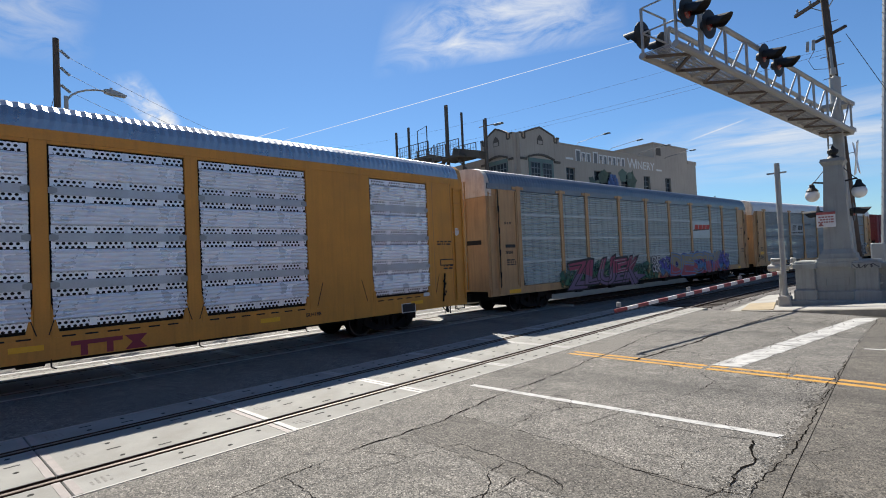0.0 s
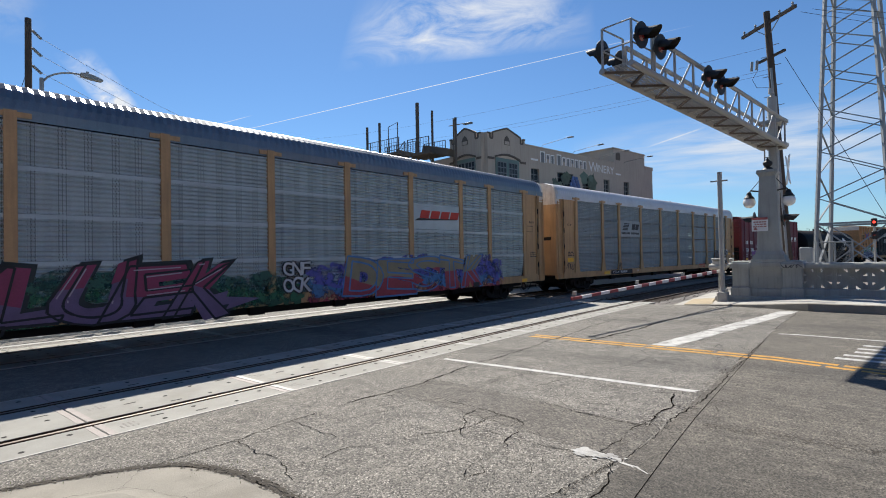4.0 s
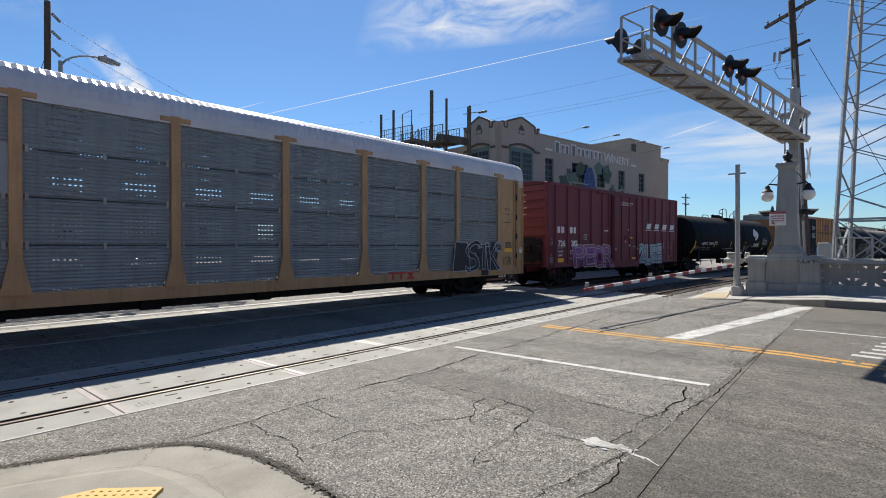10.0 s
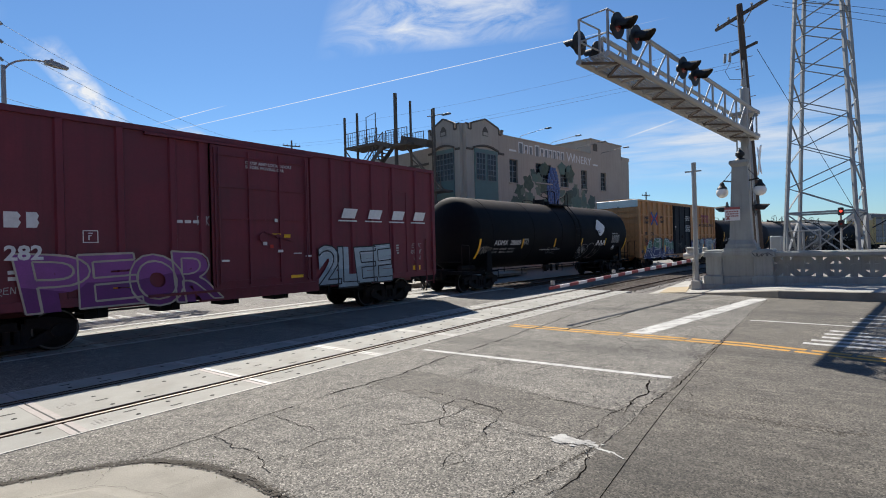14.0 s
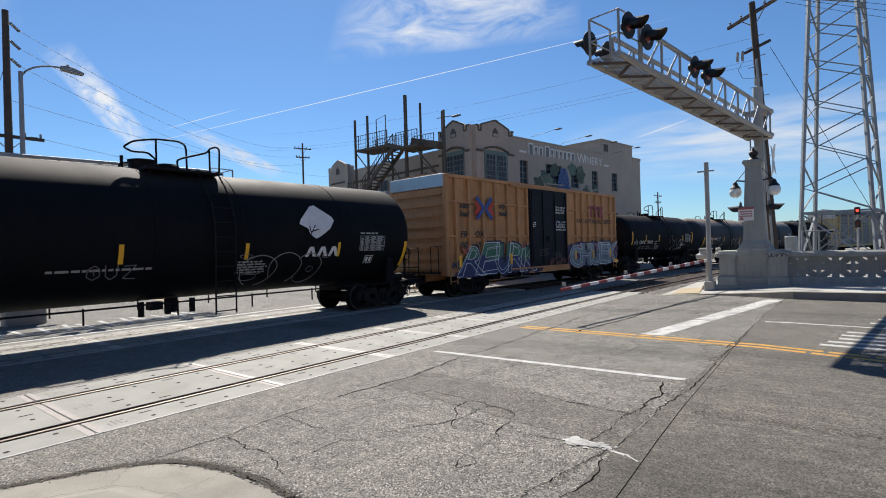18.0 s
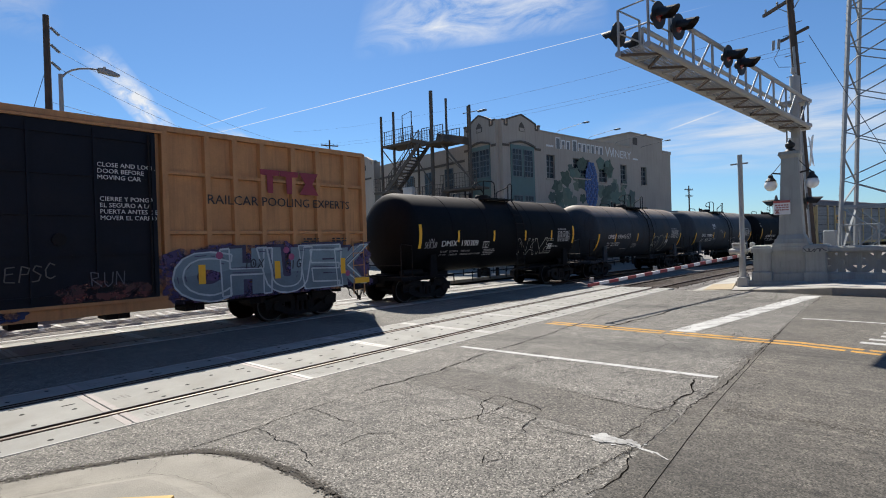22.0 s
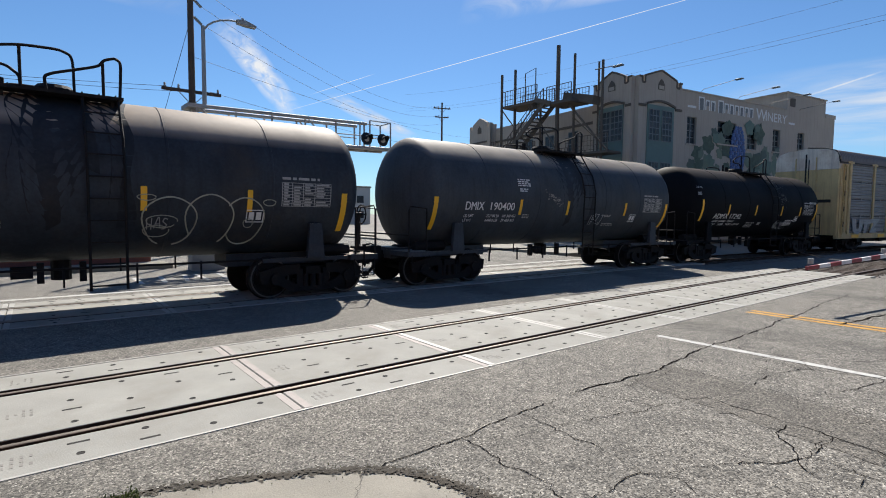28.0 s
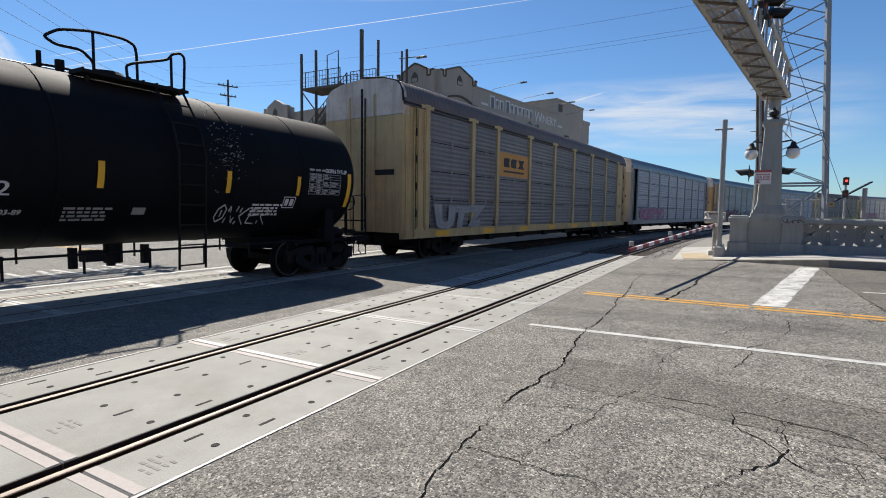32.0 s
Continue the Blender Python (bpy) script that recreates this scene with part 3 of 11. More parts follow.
def part(name, geo, mat, parent=None, label="", smooth=False):
    me = geo if isinstance(geo, bpy.types.Mesh) else geo.mesh(name, mat, smooth)
    ob = new(name, me)
    ob.parent = parent
    if label:
        ob["label"] = label
    return ob


def thing(name, label, category, group="", at=None, kind=""):
    ob = new(name)
    ob.empty_display_size = 0.1
    if at is not None:
        ob.matrix_basis = at
    return tagged(ob, label, category, group, kind)


def solid(name, geo, mat, label, category, kind="", group="", smooth=False):
    return tagged(part(name, geo, mat, None, "", smooth), label, category, group, kind)


def words(text, size, mat, parent, m, name="lettering", depth=0.004, stretch=1.0, align="LEFT", slant=0.0, bold=0.0):
    """Flat lettering in the built-in font, as a mesh under its thing."""
    cu = bpy.data.curves.new("type", "FONT")
    cu.body, cu.size, cu.extrude, cu.align_x = text, size, depth, align
    cu.shear, cu.offset = slant, bold
    cu.resolution_u = 2
    tmp = bpy.data.objects.new("type", cu)
    me = bpy.data.meshes.new_from_object(tmp)
    bpy.data.objects.remove(tmp)
    bpy.data.curves.remove(cu)
    me.materials.clear()
    me.materials.append(mat)
    me.transform(m @ pose(0, 0, 0, 90) @ Matrix.Diagonal((stretch, 1, 1, 1)))
    return part(name, me, mat, parent)


def bars(x, y, z, rows, width, h, mat, parent, name="small_print", seed=1):
    """Small print that nobody can read: rows of short plain bars on a side that faces -y."""
    rnd, g = random.Random(seed), Geo()
    for i in range(rows):
        at = x
        while at < x + width - 0.04:
            w = min(rnd.uniform(0.05, 0.22), x + width - at)
            g.box(at, y - 0.003, z - i * h * 1.7, at + w, y + 0.001, z - i * h * 1.7 + h)
            at += w + 0.05
    return part(name, g, mat, parent)


def type_mesh(text, bold=0.0, slant=0.0, filled=True):
    """Points, faces and edges of flat type, scaled so that it fills a unit square."""
    cu = bpy.data.curves.new("type", "FONT")
    cu.body, cu.size, cu.resolution_u = text, 1.0, 4
    cu.offset, cu.shear = bold, slant
    cu.fill_mode = "FRONT" if filled else "NONE"
    tmp = bpy.data.objects.new("type", cu)
    me = bpy.data.meshes.new_from_object(tmp)
    pts = [(v.co.x, v.co.y) for v in me.vertices]
    faces, edges = [tuple(p.vertices) for p in me.polygons], [tuple(e.vertices) for e in me.edges]
    bpy.data.objects.remove(tmp)
    bpy.data.meshes.remove(me)
    bpy.data.curves.remove(cu)
    ax, bx = min(p[0] for p in pts), max(p[0] for p in pts)
    ay, by = min(p[1] for p in pts), max(p[1] for p in pts)
    return [((x - ax) / (bx - ax), (y - ay) / (by - ay)) for x, y in pts], faces, edges


def decal(car, text, x0, x1, z0, h, surf, mat, bold=0.0, slant=0.0, name="lettering", label=""):
    """Lettering from x0 to x1 and z0 up, laid on the side given by surf(z)."""
    pts, faces, _ = type_mesh(text, bold, slant)
    g = Geo().add([(x0 + (x1 - x0) * u, surf(z0 + h * v), z0 + h * v) for u, v in pts], faces)
    ob = part(name, g, mat, car, label)
    ob["kind"] = "stuff"
    return ob


def flat_marks(car, rects, surf, mat, name, label=""):
    """Painted rectangles x0, z0, x1, z1 on the side given by surf(z)."""
    g = Geo()
    for x0, z0, x1, z1 in rects:
        n = max(1, int((z1 - z0) / 0.12))
        for k in range(n):
            a, b = z0 + (z1 - z0) * k / n, z0 + (z1 - z0) * (k + 1) / n
            g.add([(x0, surf(a), a), (x1, surf(a), a), (x1, surf(b), b), (x0, surf(b), b)], [(0, 1, 2, 3)])
    ob = part(name, g, mat, car, label)
    ob["kind"] = "stuff"
    return ob


def print_rows(x0, x1, z, rows, h, seed):
    """Rows of short bars in place of small print that nobody can read."""
    rnd, out = random.Random(seed), []
    for i in range(rows):
        at, end = x0, x1 - rnd.uniform(0, 0.25) * (x1 - x0)
        while at < end - h:
            w = min(rnd.uniform(1.2, 5.0) * h, end - at)
            out.append((at, z - i * h * 1.7, at + w, z - i * h * 1.7 + h))
            at += w + h * 0.8
    return out


STROKES = {
    "A": (((0, 0), (0.45, 1), (0.6, 1), (0.95, 0)), ((0.15, 0.4), (0.8, 0.4))),
    "E": (((0.8, 0.95), (0.1, 0.9), (0.05, 0.05), (0.85, 0)), ((0.1, 0.5), (0.7, 0.55))),
    "H": (((0.05, 1), (0.1, 0)), ((0.75, 1), (0.7, 0)), ((0.1, 0.5), (0.72, 0.45))),
    "J": (((0.3, 0.95), (0.9, 1), (0.75, 0.15), (0.4, -0.1), (0.1, 0.2)),),
    "K": (((0.1, 1), (0.05, 0)), ((0.8, 1), (0.1, 0.5), (0.9, -0.05))),
    "L": (((0.1, 1), (0.05, 0), (0.8, 0.05)),),
    "N": (((0.05, 0), (0.1, 1), (0.75, 0), (0.8, 1)),),
    "O": (((0.5, 1), (0.1, 0.75), (0.05, 0.25), (0.4, 0), (0.8, 0.25), (0.8, 0.75), (0.5, 1)), ((0.42, 0.7), (0.48, 0.3))),
    "R": (((0.1, 0), (0.1, 1), (0.7, 0.9), (0.7, 0.6), (0.1, 0.5), (0.9, -0.05)),),
    "S": (((0.8, 0.9), (0.3, 1), (0.1, 0.7), (0.75, 0.4), (0.6, 0.05), (0.05, 0)),),
    "U": (((0.05, 1), (0.1, 0.2), (0.4, -0.05), (0.75, 0.2), (0.8, 1)),),
    "V": (((0.0, 1), (0.4, 0), (0.85, 1)),),
    "B": (((0.1, 0), (0.1, 1), (0.7, 0.85), (0.15, 0.55), (0.8, 0.3), (0.1, 0)),),
    "C": (((0.85, 0.85), (0.45, 1), (0.1, 0.6), (0.15, 0.15), (0.5, 0), (0.9, 0.15)),),
    "G": (((0.85, 0.85), (0.45, 1), (0.1, 0.6), (0.15, 0.15), (0.5, 0), (0.85, 0.2), (0.85, 0.45), (0.5, 0.45)),),
    "I": (((0.45, 1), (0.4, 0)),),
    "P": (((0.1, 0), (0.15, 1), (0.8, 0.85), (0.7, 0.5), (0.1, 0.5)),),
    "T": (((0.0, 0.95), (0.9, 1)), ((0.45, 0.98), (0.4, 0))),
    "X": (((0.05, 0), (0.85, 1)), ((0.1, 1), (0.8, 0))),
    "Z": (((0.05, 0.95), (0.8, 1), (0.1, 0.05), (0.9, 0)),),
}


def tag(car, text, x0, x1, z0, h, surf, col, width=0.02, label="thin sprayed graffiti tag", seed=1):
    """A thin sprayed tag of single strokes."""
    rnd, g = random.Random(seed), Geo()
    step = (x1 - x0) / len(text)
    for i, ch in enumerate(text):
        lift, tilt = rnd.uniform(-0.1, 0.1), rnd.uniform(-0.1, 0.25)
        for line in STROKES[ch]:
            pts = [(x0 + step * (i + u * 0.95 + tilt * v), z0 + h * (v + lift)) for u, v in line]
            for p, q in zip(pts, pts[1:]):
                g.beam((p[0], surf(p[1]), p[1]), (q[0], surf(q[1]), q[1]), width, 0.003, (0, 1, 0))
    return tagged(part("graffiti_tag", g, paint(*col), car, label), kind="stuff")


def sprayed(car, text, x0, x1, z0, z1, surf, fill, edge, label, upper=None, split=0.5, line=0.05, shine=None, bold=0.06, wild=0.3, lean=0.0, seed=1, lap=1.12, shade=None):
    """A sprayed piece: fat distorted letters that overlap, filled in one or two colours, outlined and lit."""
    rnd = random.Random(seed)
    lay = {k: Geo() for k in ("shade", "fill", "upper", "edge", "shine")}
    step = (x1 - x0) / len(text)
    for i, ch in enumerate(text):
        pts, faces, _ = type_mesh(ch, bold)
        loop, _, edges = type_mesh(ch, bold, 0.0, False)
        f = [rnd.gauss(0, wild) for _ in range(8)]
        up, dn = rnd.uniform(-0.04, 0.1), rnd.uniform(-0.06, 0.06)

        def at(u, v, d, i=i, f=f, up=up, dn=dn):
            a, b = u - 0.5, v - 0.5
            uu = 0.5 + a * lap * (1 + f[0] * b) + f[1] * 0.35 * a * abs(b) * 2 + (lean + 0.3 * f[2]) * b + 0.12 * f[6] * math.sin(5 * v + 3 * f[7])
            vv = dn + v * (1 + up - dn) + 0.3 * f[3] * a * v + 0.12 * f[4] * math.sin(6 * a + 4 * f[5])
            z = z0 + (z1 - z0) * vv
            return (x0 + step * (i + uu), surf(z) - d, z)
        deep = 0.0006 * i
        if fill:
            lay["fill"].add([at(u, v, 0.001 + deep) for u, v in pts], faces)
        if shade:
            q = [at(u, v, 0.0) for u, v in pts]
            lay["shade"].add([(x + 0.09 * (z1 - z0), y, z + 0.07 * (z1 - z0)) for x, y, z in q], faces)
        if upper:
            bm = bmesh.new()
            vs = [bm.verts.new((u, v, 0)) for u, v in pts]
            for fc in faces:
                bm.faces.new([vs[k] for k in fc])
            bmesh.ops.bisect_plane(bm, geom=bm.verts[:] + bm.edges[:] + bm.faces[:], plane_co=(0, split + rnd.gauss(0, 0.04), 0), plane_no=(rnd.gauss(0, 0.15), 1, 0), clear_inner=True)
            bm.verts.index_update()
            if bm.faces:
                lay["upper"].add([at(v.co.x, v.co.y, 0.0022 + deep) for v in bm.verts], [tuple(v.index for v in fc.verts) for fc in bm.faces])
            bm.free()
        for a, b in edges:
            lay["edge"].beam(at(*loop[a], 0.0055 + deep), at(*loop[b], 0.0055 + deep), line * rnd.uniform(0.8, 1.15), 0.0008, (0, 1, 0))
        if shine:
            for a, b in edges[::2]:
                p, q = [(0.5 + (loop[k][0] - 0.5) * 0.8 - 0.03, 0.5 + (loop[k][1] - 0.5) * 0.8 + 0.03) for k in (a, b)]
                if p[1] > 0.35 and rnd.random() < 0.6:
                    lay["shine"].beam(at(*p, 0.006 + deep), at(*q, 0.006 + deep), line * 0.5, 0.0008, (0, 1, 0))
    piece = None
    for key, col in (("shade", shade), ("fill", fill), ("upper", upper), ("edge", edge), ("shine", shine)):
        if col and lay[key].v:
            ob = part("graffiti", lay[key], paint(*col), car if piece is None else piece, label if piece is None else "")
            ob["kind"] = "stuff"
            piece = piece or ob
    return piece


# ---- the two tracks: straight over the road, then a wide curve ----
HEAD, BEND, TRACK_Y = -0.00365, -0.003235, 6.56


def rail_line(s):
    """Place and heading of the far track's centre line, s metres along it."""
    if s < 0:
        return s * math.cos(HEAD), TRACK_Y + s * math.sin(HEAD), HEAD
    a = HEAD + BEND * s
    return (math.sin(a) - math.sin(HEAD)) / BEND, TRACK_Y - (math.cos(a) - math.cos(HEAD)) / BEND, a


def near_line(s):
    """The same for the near track, which bends with the far one beyond the road."""
    if s < 12:
        return s, 0.754, 0.0
    a = -0.0034 * (s - 12)
    return 12 + math.sin(a) / -0.0034, 0.754 - (math.cos(a) - 1) / -0.0034, a


def gone(t):
    """How far the train has rolled at t seconds, counted from 16 s."""
    u = t - 16
    return 5.0176 * u + 0.00099 * u * u - 0.000178 * u ** 3


def slope(y):
    """The road falls towards the near track."""
    return 0.035 * min(max(-0.75 - y, 0), 5.3)


# ---- ground, road and tracks ----
def sheet(xs, ys, height):
    g = Geo()
    g.v = [(x, y, height(x, y)) for y in ys for x in xs]
    n = len(xs)
    g.f = [(j * n + i, j * n + i + 1, (j + 1) * n + i + 1, (j + 1) * n + i) for j in range(len(ys) - 1) for i in range(n - 1)]
    return g


def build_ground():
    ys = [-4000, -400, -60, -30, -15, -10, -8, -6.05, -5, -4, -3, -2, -1.4, -0.75, 0, 3, 8, 14, 30, 80, 400, 4500]
    xs = [-4000, -400, -80, -30, -12, -6, -3, 0, 3, 6, 9, 12, 15, 18, 20, 24, 30, 50, 100, 400, 4500]
    solid("ground", sheet(xs, ys, lambda x, y: slope(y) - 0.16), M["dust"], "dry grey-brown ground of a rail yard", "ground", "structure")
    xs = [-30, -20, -10, -5, -2, 0, 2, 4, 6, 8, 10, 12, 14, 16, 17.9]
    ys = [-60, -30, -15, -10, -8, -6.05, -5, -4, -3, -2, -1.4, -0.69]
    solid("road", sheet(xs, ys, lambda x, y: slope(y) - 0.002), M["asphalt"], "old cracked grey asphalt road running up to the track", "road", "structure")
    solid("road_between_tracks", sheet([-30, -10, 0, 10, 18], [2.2, 4, 5.3], lambda x, y: -0.006), M["asphalt"], "grey asphalt strip between the two tracks", "road", "structure")
    solid("road_beyond", sheet([-40, -10, 0, 10, 17], [7.4, 10, 14, 30, 60, 160], lambda x, y: -0.006), M["asphalt"], "sunlit asphalt street beyond the far track", "road", "structure")
    # ballast where the tracks leave the road
    for nm, line in (("ballast_near_track", near_line), ("ballast_far_track", rail_line)):
        g, prev = Geo(), None
        for k in range(48):
            s = 17.5 + k * 5
            x, y, a = line(s)
            row = [(x - math.sin(a) * d, y + math.cos(a) * d, z) for d, z in ((-2.3, -0.3), (-1.5, -0.09), (1.5, -0.09), (2.3, -0.3))]
            i = len(g.v)
            g.v += row
            if prev is not None:
                g.f += [(prev + j, prev + j + 1, i + j + 1, i + j) for j in range(3)]
            prev = i
        solid(nm, g, M["ballast"], "grey-brown crushed stone ballast under the rails", "ballast", "structure")
    # loose stones beside the kerb end, too many to count
    g, rnd = Geo(), random.Random(5)
    for _ in range(900):
        s, d = rnd.uniform(17.6, 30), rnd.uniform(-2.4, 2.4)
        x, y, a = near_line(s)
        x, y, r = x - math.sin(a) * d, y + math.cos(a) * d, rnd.uniform(0.025, 0.06)
        z = -0.09 if abs(d) < 1.5 else -0.09 - (abs(d) - 1.5) * 0.26
        q = [(x + r * rnd.uniform(-1, 1), y + r * rnd.uniform(-1, 1), z + rnd.uniform(0, r)) for _ in range(4)] + [(x, y, z + r)]
        g.add(q, [(0, 1, 4), (1, 2, 4), (2, 3, 4), (3, 0, 4), (0, 2, 1), (0, 3, 2)])
    solid("ballast_stones", g, M["ballast"], "loose crushed stones along the track bed", "stones", "stuff")


def build_rails():
    for nm, line, lo, hi in (("near", near_line, -34, 120), ("far", rail_line, -110, 260)):
        for side in (-0.754, 0.754):
            top, web, prev = Geo(), Geo(), None
            n = int((hi - lo) / 2)
            for k in range(n + 1):
                x, y, a = line(lo + (hi - lo) * k / n)
                c, s = math.cos(a), math.sin(a)

                def at(d, z):
                    return (x - s * (side + d), y + c * (side + d), z)
                t = [at(-0.024, -0.004), at(-0.016, 0.0), at(0.016, 0.0), at(0.024, -0.004), at(0.024, -0.007), at(-0.024, -0.007)]
                w = [at(-0.034, -0.007), at(0.034, -0.007), at(0.012, -0.055), at(0.012, -0.13), at(0.07, -0.15), at(-0.07, -0.15), at(-0.012, -0.13), at(-0.012, -0.055)]
                i, j = len(top.v), len(web.v)
                top.v += t
                web.v += w
                if prev is not None:
                    top.f += [(prev[0] + q, prev[0] + (q + 1) % 6, i + (q + 1) % 6, i + q) for q in range(6)]
                    web.f += [(prev[1] + q, prev[1] + (q + 1) % 8, j + (q + 1) % 8, j + q) for q in range(8)]
                prev = (i, j)
            rail = thing("rail", f"bright-topped steel rail of the {nm} track", "rail", "rails", kind="structure")
            part("railhead", top, M["rail"], rail, "polished steel running surface")
            part("web", web, M["rail_side"], rail)
    # sleepers past the road
    g = Geo().cham(-0.12, -1.25, -0.2, 0.12, 1.25, -0.055, 0.015)
    me = g.mesh("sleeper", M["wood"])
    for line, m0 in ((near_line, 17.0), (rail_line, 16.6)):
        for k in range(46):
            x, y, a = line(m0 + k * 0.58)
            ob = new("sleeper", me)
            ob.matrix_basis = pose(x, y, 0, 0, 0, math.degrees(a))
            tagged(ob, "dark weathered wooden railway sleeper in the ballast", "sleeper", "sleepers", "structure")


PANEL = 2.35


def crossing_panel(lo, hi, marks, edge):
    """One concrete crossing panel, lo to hi across the track, with its lifting holes, slots and light steel edges."""
    w = PANEL - 0.004
    body = Geo().cham(0.004, lo, -0.2, w, hi, 0.0, 0.008).mesh("panel_slab", M["panel"])
    holes, rnd = Geo(), random.Random(int(100 * (hi - lo)) + marks)
    rows = (lo + 0.16, hi - 0.16) if hi - lo < 1 else (lo + 0.14, lo + 0.5, hi - 0.5, hi - 0.14)
    for j, y in enumerate(rows):
        for i, x in enumerate((0.66, 1.12, 1.6, 2.08)):
            if (i + j) % 4 == 1:
                holes.cham(x - 0.075, y - 0.015, -0.003, x + 0.075, y + 0.015, 0.003, 0.002)
            elif (i + j) % 4 != 3:
                holes.lathe([(0.018, 0.0012), (0.019, 0.003), (0.028, 0.003), (0.03, 0.0)], (x, y, 0), 12)
    holes = holes.mesh("lifting_hole", M["hole"])
    trim = Geo()
    for x in (0.0, PANEL - 0.10):
        trim.box(x + 0.014, lo + 0.01, 0.0005, x + 0.09, hi - 0.01, 0.003)
    trim = trim.mesh("end_plate", edge)
    angle = Geo().box(0.004, lo - 0.005, -0.12, w, lo - 0.0005, -0.003).box(0.004, hi + 0.0005, -0.12, w, hi + 0.005, -0.003).mesh("edge_angle", M["rail_side"])
    stamp, z = Geo(), 0
    mid = (lo + hi) / 2
    for r in range(4):
        for c in range(3):
            if rnd.random() < 0.8:
                stamp.box(0.19 + r * 0.055, mid - 0.12 + c * 0.075, 0.0, 0.212 + r * 0.055, mid - 0.12 + c * 0.075 + rnd.uniform(0.03, 0.06), 0.0018)
    stamp = stamp.mesh("stamped_mark", M["stamp"])
    return body, holes, trim, stamp, angle


def build_crossings():
    """Concrete crossing panels on both tracks, each panel an object of its own."""
    kinds = {"near": [], "far": []}
    for lo, hi, nm in ((-0.654 - 0.754, -0.10 - 0.754, "field"), (-0.754 + 0.115, 0.754 - 0.115, "gauge"), (0.754 + 0.10, 0.754 + 0.66, "field")):
        kinds["near"].append((crossing_panel(lo, hi, 1, M["panel_edge"]), crossing_panel(lo, hi, 2, M["pink_edge"])))
    for nm, line, k0, k1 in (("near", near_line, -12, 8), ("far", rail_line, -12, 8)):
        cross = thing("crossing_" + nm, "pale concrete railway crossing panels with dark lifting holes", "crossing", kind="structure")
        for k in range(k0, k1):
            x, y, a = line(k * PANEL)
            for pair in kinds["near"]:
                body, holes, trim, stamp, angle = pair[1 if nm == "near" and k in (0, -1, -4, 6) else 0]
                ob = part("panel", body, None, cross)
                ob.matrix_basis = pose(x, y, 0.0, 0, 0, math.degrees(a))
                part("lifting_hole", holes, None, ob)
                part("end_plate", trim, None, ob)
                if nm == "near":
                    part("stamped_mark", stamp, None, ob)
                    part("edge_angle", angle, None, ob, "rusty steel edge angle")
        # rubber in the gaps beside the rails
        g = Geo()
        for k in range(k0, k1):
            x, y, a = line(k * PANEL)
            x2, y2, _ = line((k + 1) * PANEL)
            for d in (-0.754, 0.754):
                p, q = [(u - math.sin(a) * d, v + math.cos(a) * d, -0.105) for u, v in ((x, y), (x2, y2))]
                g.beam(p, q, 0.21, 0.1)
        part("flangeway", g, M["gap"], cross, "black flangeway filler beside the rail")
        # light steel nosing along the outer edges
        for d in (-0.754 - 0.672, 0.754 + 0.678):
            g = Geo()
            for k in range(k0, k1):
                x, y, a = line(k * PANEL)
                x2, y2, _ = line((k + 1) * PANEL)
                p, q = [(u - math.sin(a) * d, v + math.cos(a) * d, -0.045) for u, v in ((x, y), (x2, y2))]
                g.beam(p, q, 0.028, 0.1)
            part("nosing", g, M["panel_edge"], cross, "worn pale steel nosing")


def stripe(name, p, q, w, mat, label, lift=0.0026, bits=1, seed=3, group=""):
    """A painted line on the road from p to q, worn into pieces."""
    rnd, g = random.Random(seed), Geo()
    p, q = Vector(p), Vector(q)
    n = max(2, int((q - p).length / 0.07))
    s = Vector((-(q - p).y, (q - p).x)).normalized()
    for i in range(n):
        a, b = p.lerp(q, i / n), p.lerp(q, (i + 1) / n)
        wa, wb = (w / 2 * rnd.uniform(0.86, 1.05) for _ in (0, 1))
        if bits > 2 and rnd.random() < 0.025:
            continue
        v = [a - s * wa, b - s * wb, b + s * wb, a + s * wa]
        g.add([(u.x, u.y, slope(u.y) + lift - (0.006 if u.y > 2 else 0)) for u in v], [(0, 1, 2, 3)])
    return solid(name, g, mat, label, "road marking", "structure", group)


def crack(g, pts, w, seed):
    """A jagged crack through the given bends."""
    rnd, line, ox, oy, wide = random.Random(seed), [], 0.0, 0.0, 0.8
    for (x0, y0), (x1, y1) in zip(pts, pts[1:]):
        n = max(2, int(math.hypot(x1 - x0, y1 - y0) / 0.045))
        for i in range(n):
            k = i / n
            ox, oy = ox * 0.8 + rnd.gauss(0, 0.01), oy * 0.8 + rnd.gauss(0, 0.01)
            line.append((x0 + (x1 - x0) * k + ox + rnd.gauss(0, 0.006), y0 + (y1 - y0) * k + oy + rnd.gauss(0, 0.006)))
    line.append(pts[-1])
    prev = None
    for i, (x, y) in enumerate(line):
        a, b = line[max(0, i - 1)], line[min(len(line) - 1, i + 1)]
        d = Vector((b[0] - a[0], b[1] - a[1])).normalized()
        wide = min(1.4, max(0.12, wide * 0.75 + 0.2 + rnd.gauss(0, 0.26)))
        h = w * 0.17 * wide
        k = len(g.v)
        z = slope(y) + 0.0036
        g.v += [(x - d.y * h, y + d.x * h, z), (x + d.y * h, y - d.x * h, z)]
        if prev is not None:
            g.f.append((prev, prev + 1, k + 1, k))
        prev = k


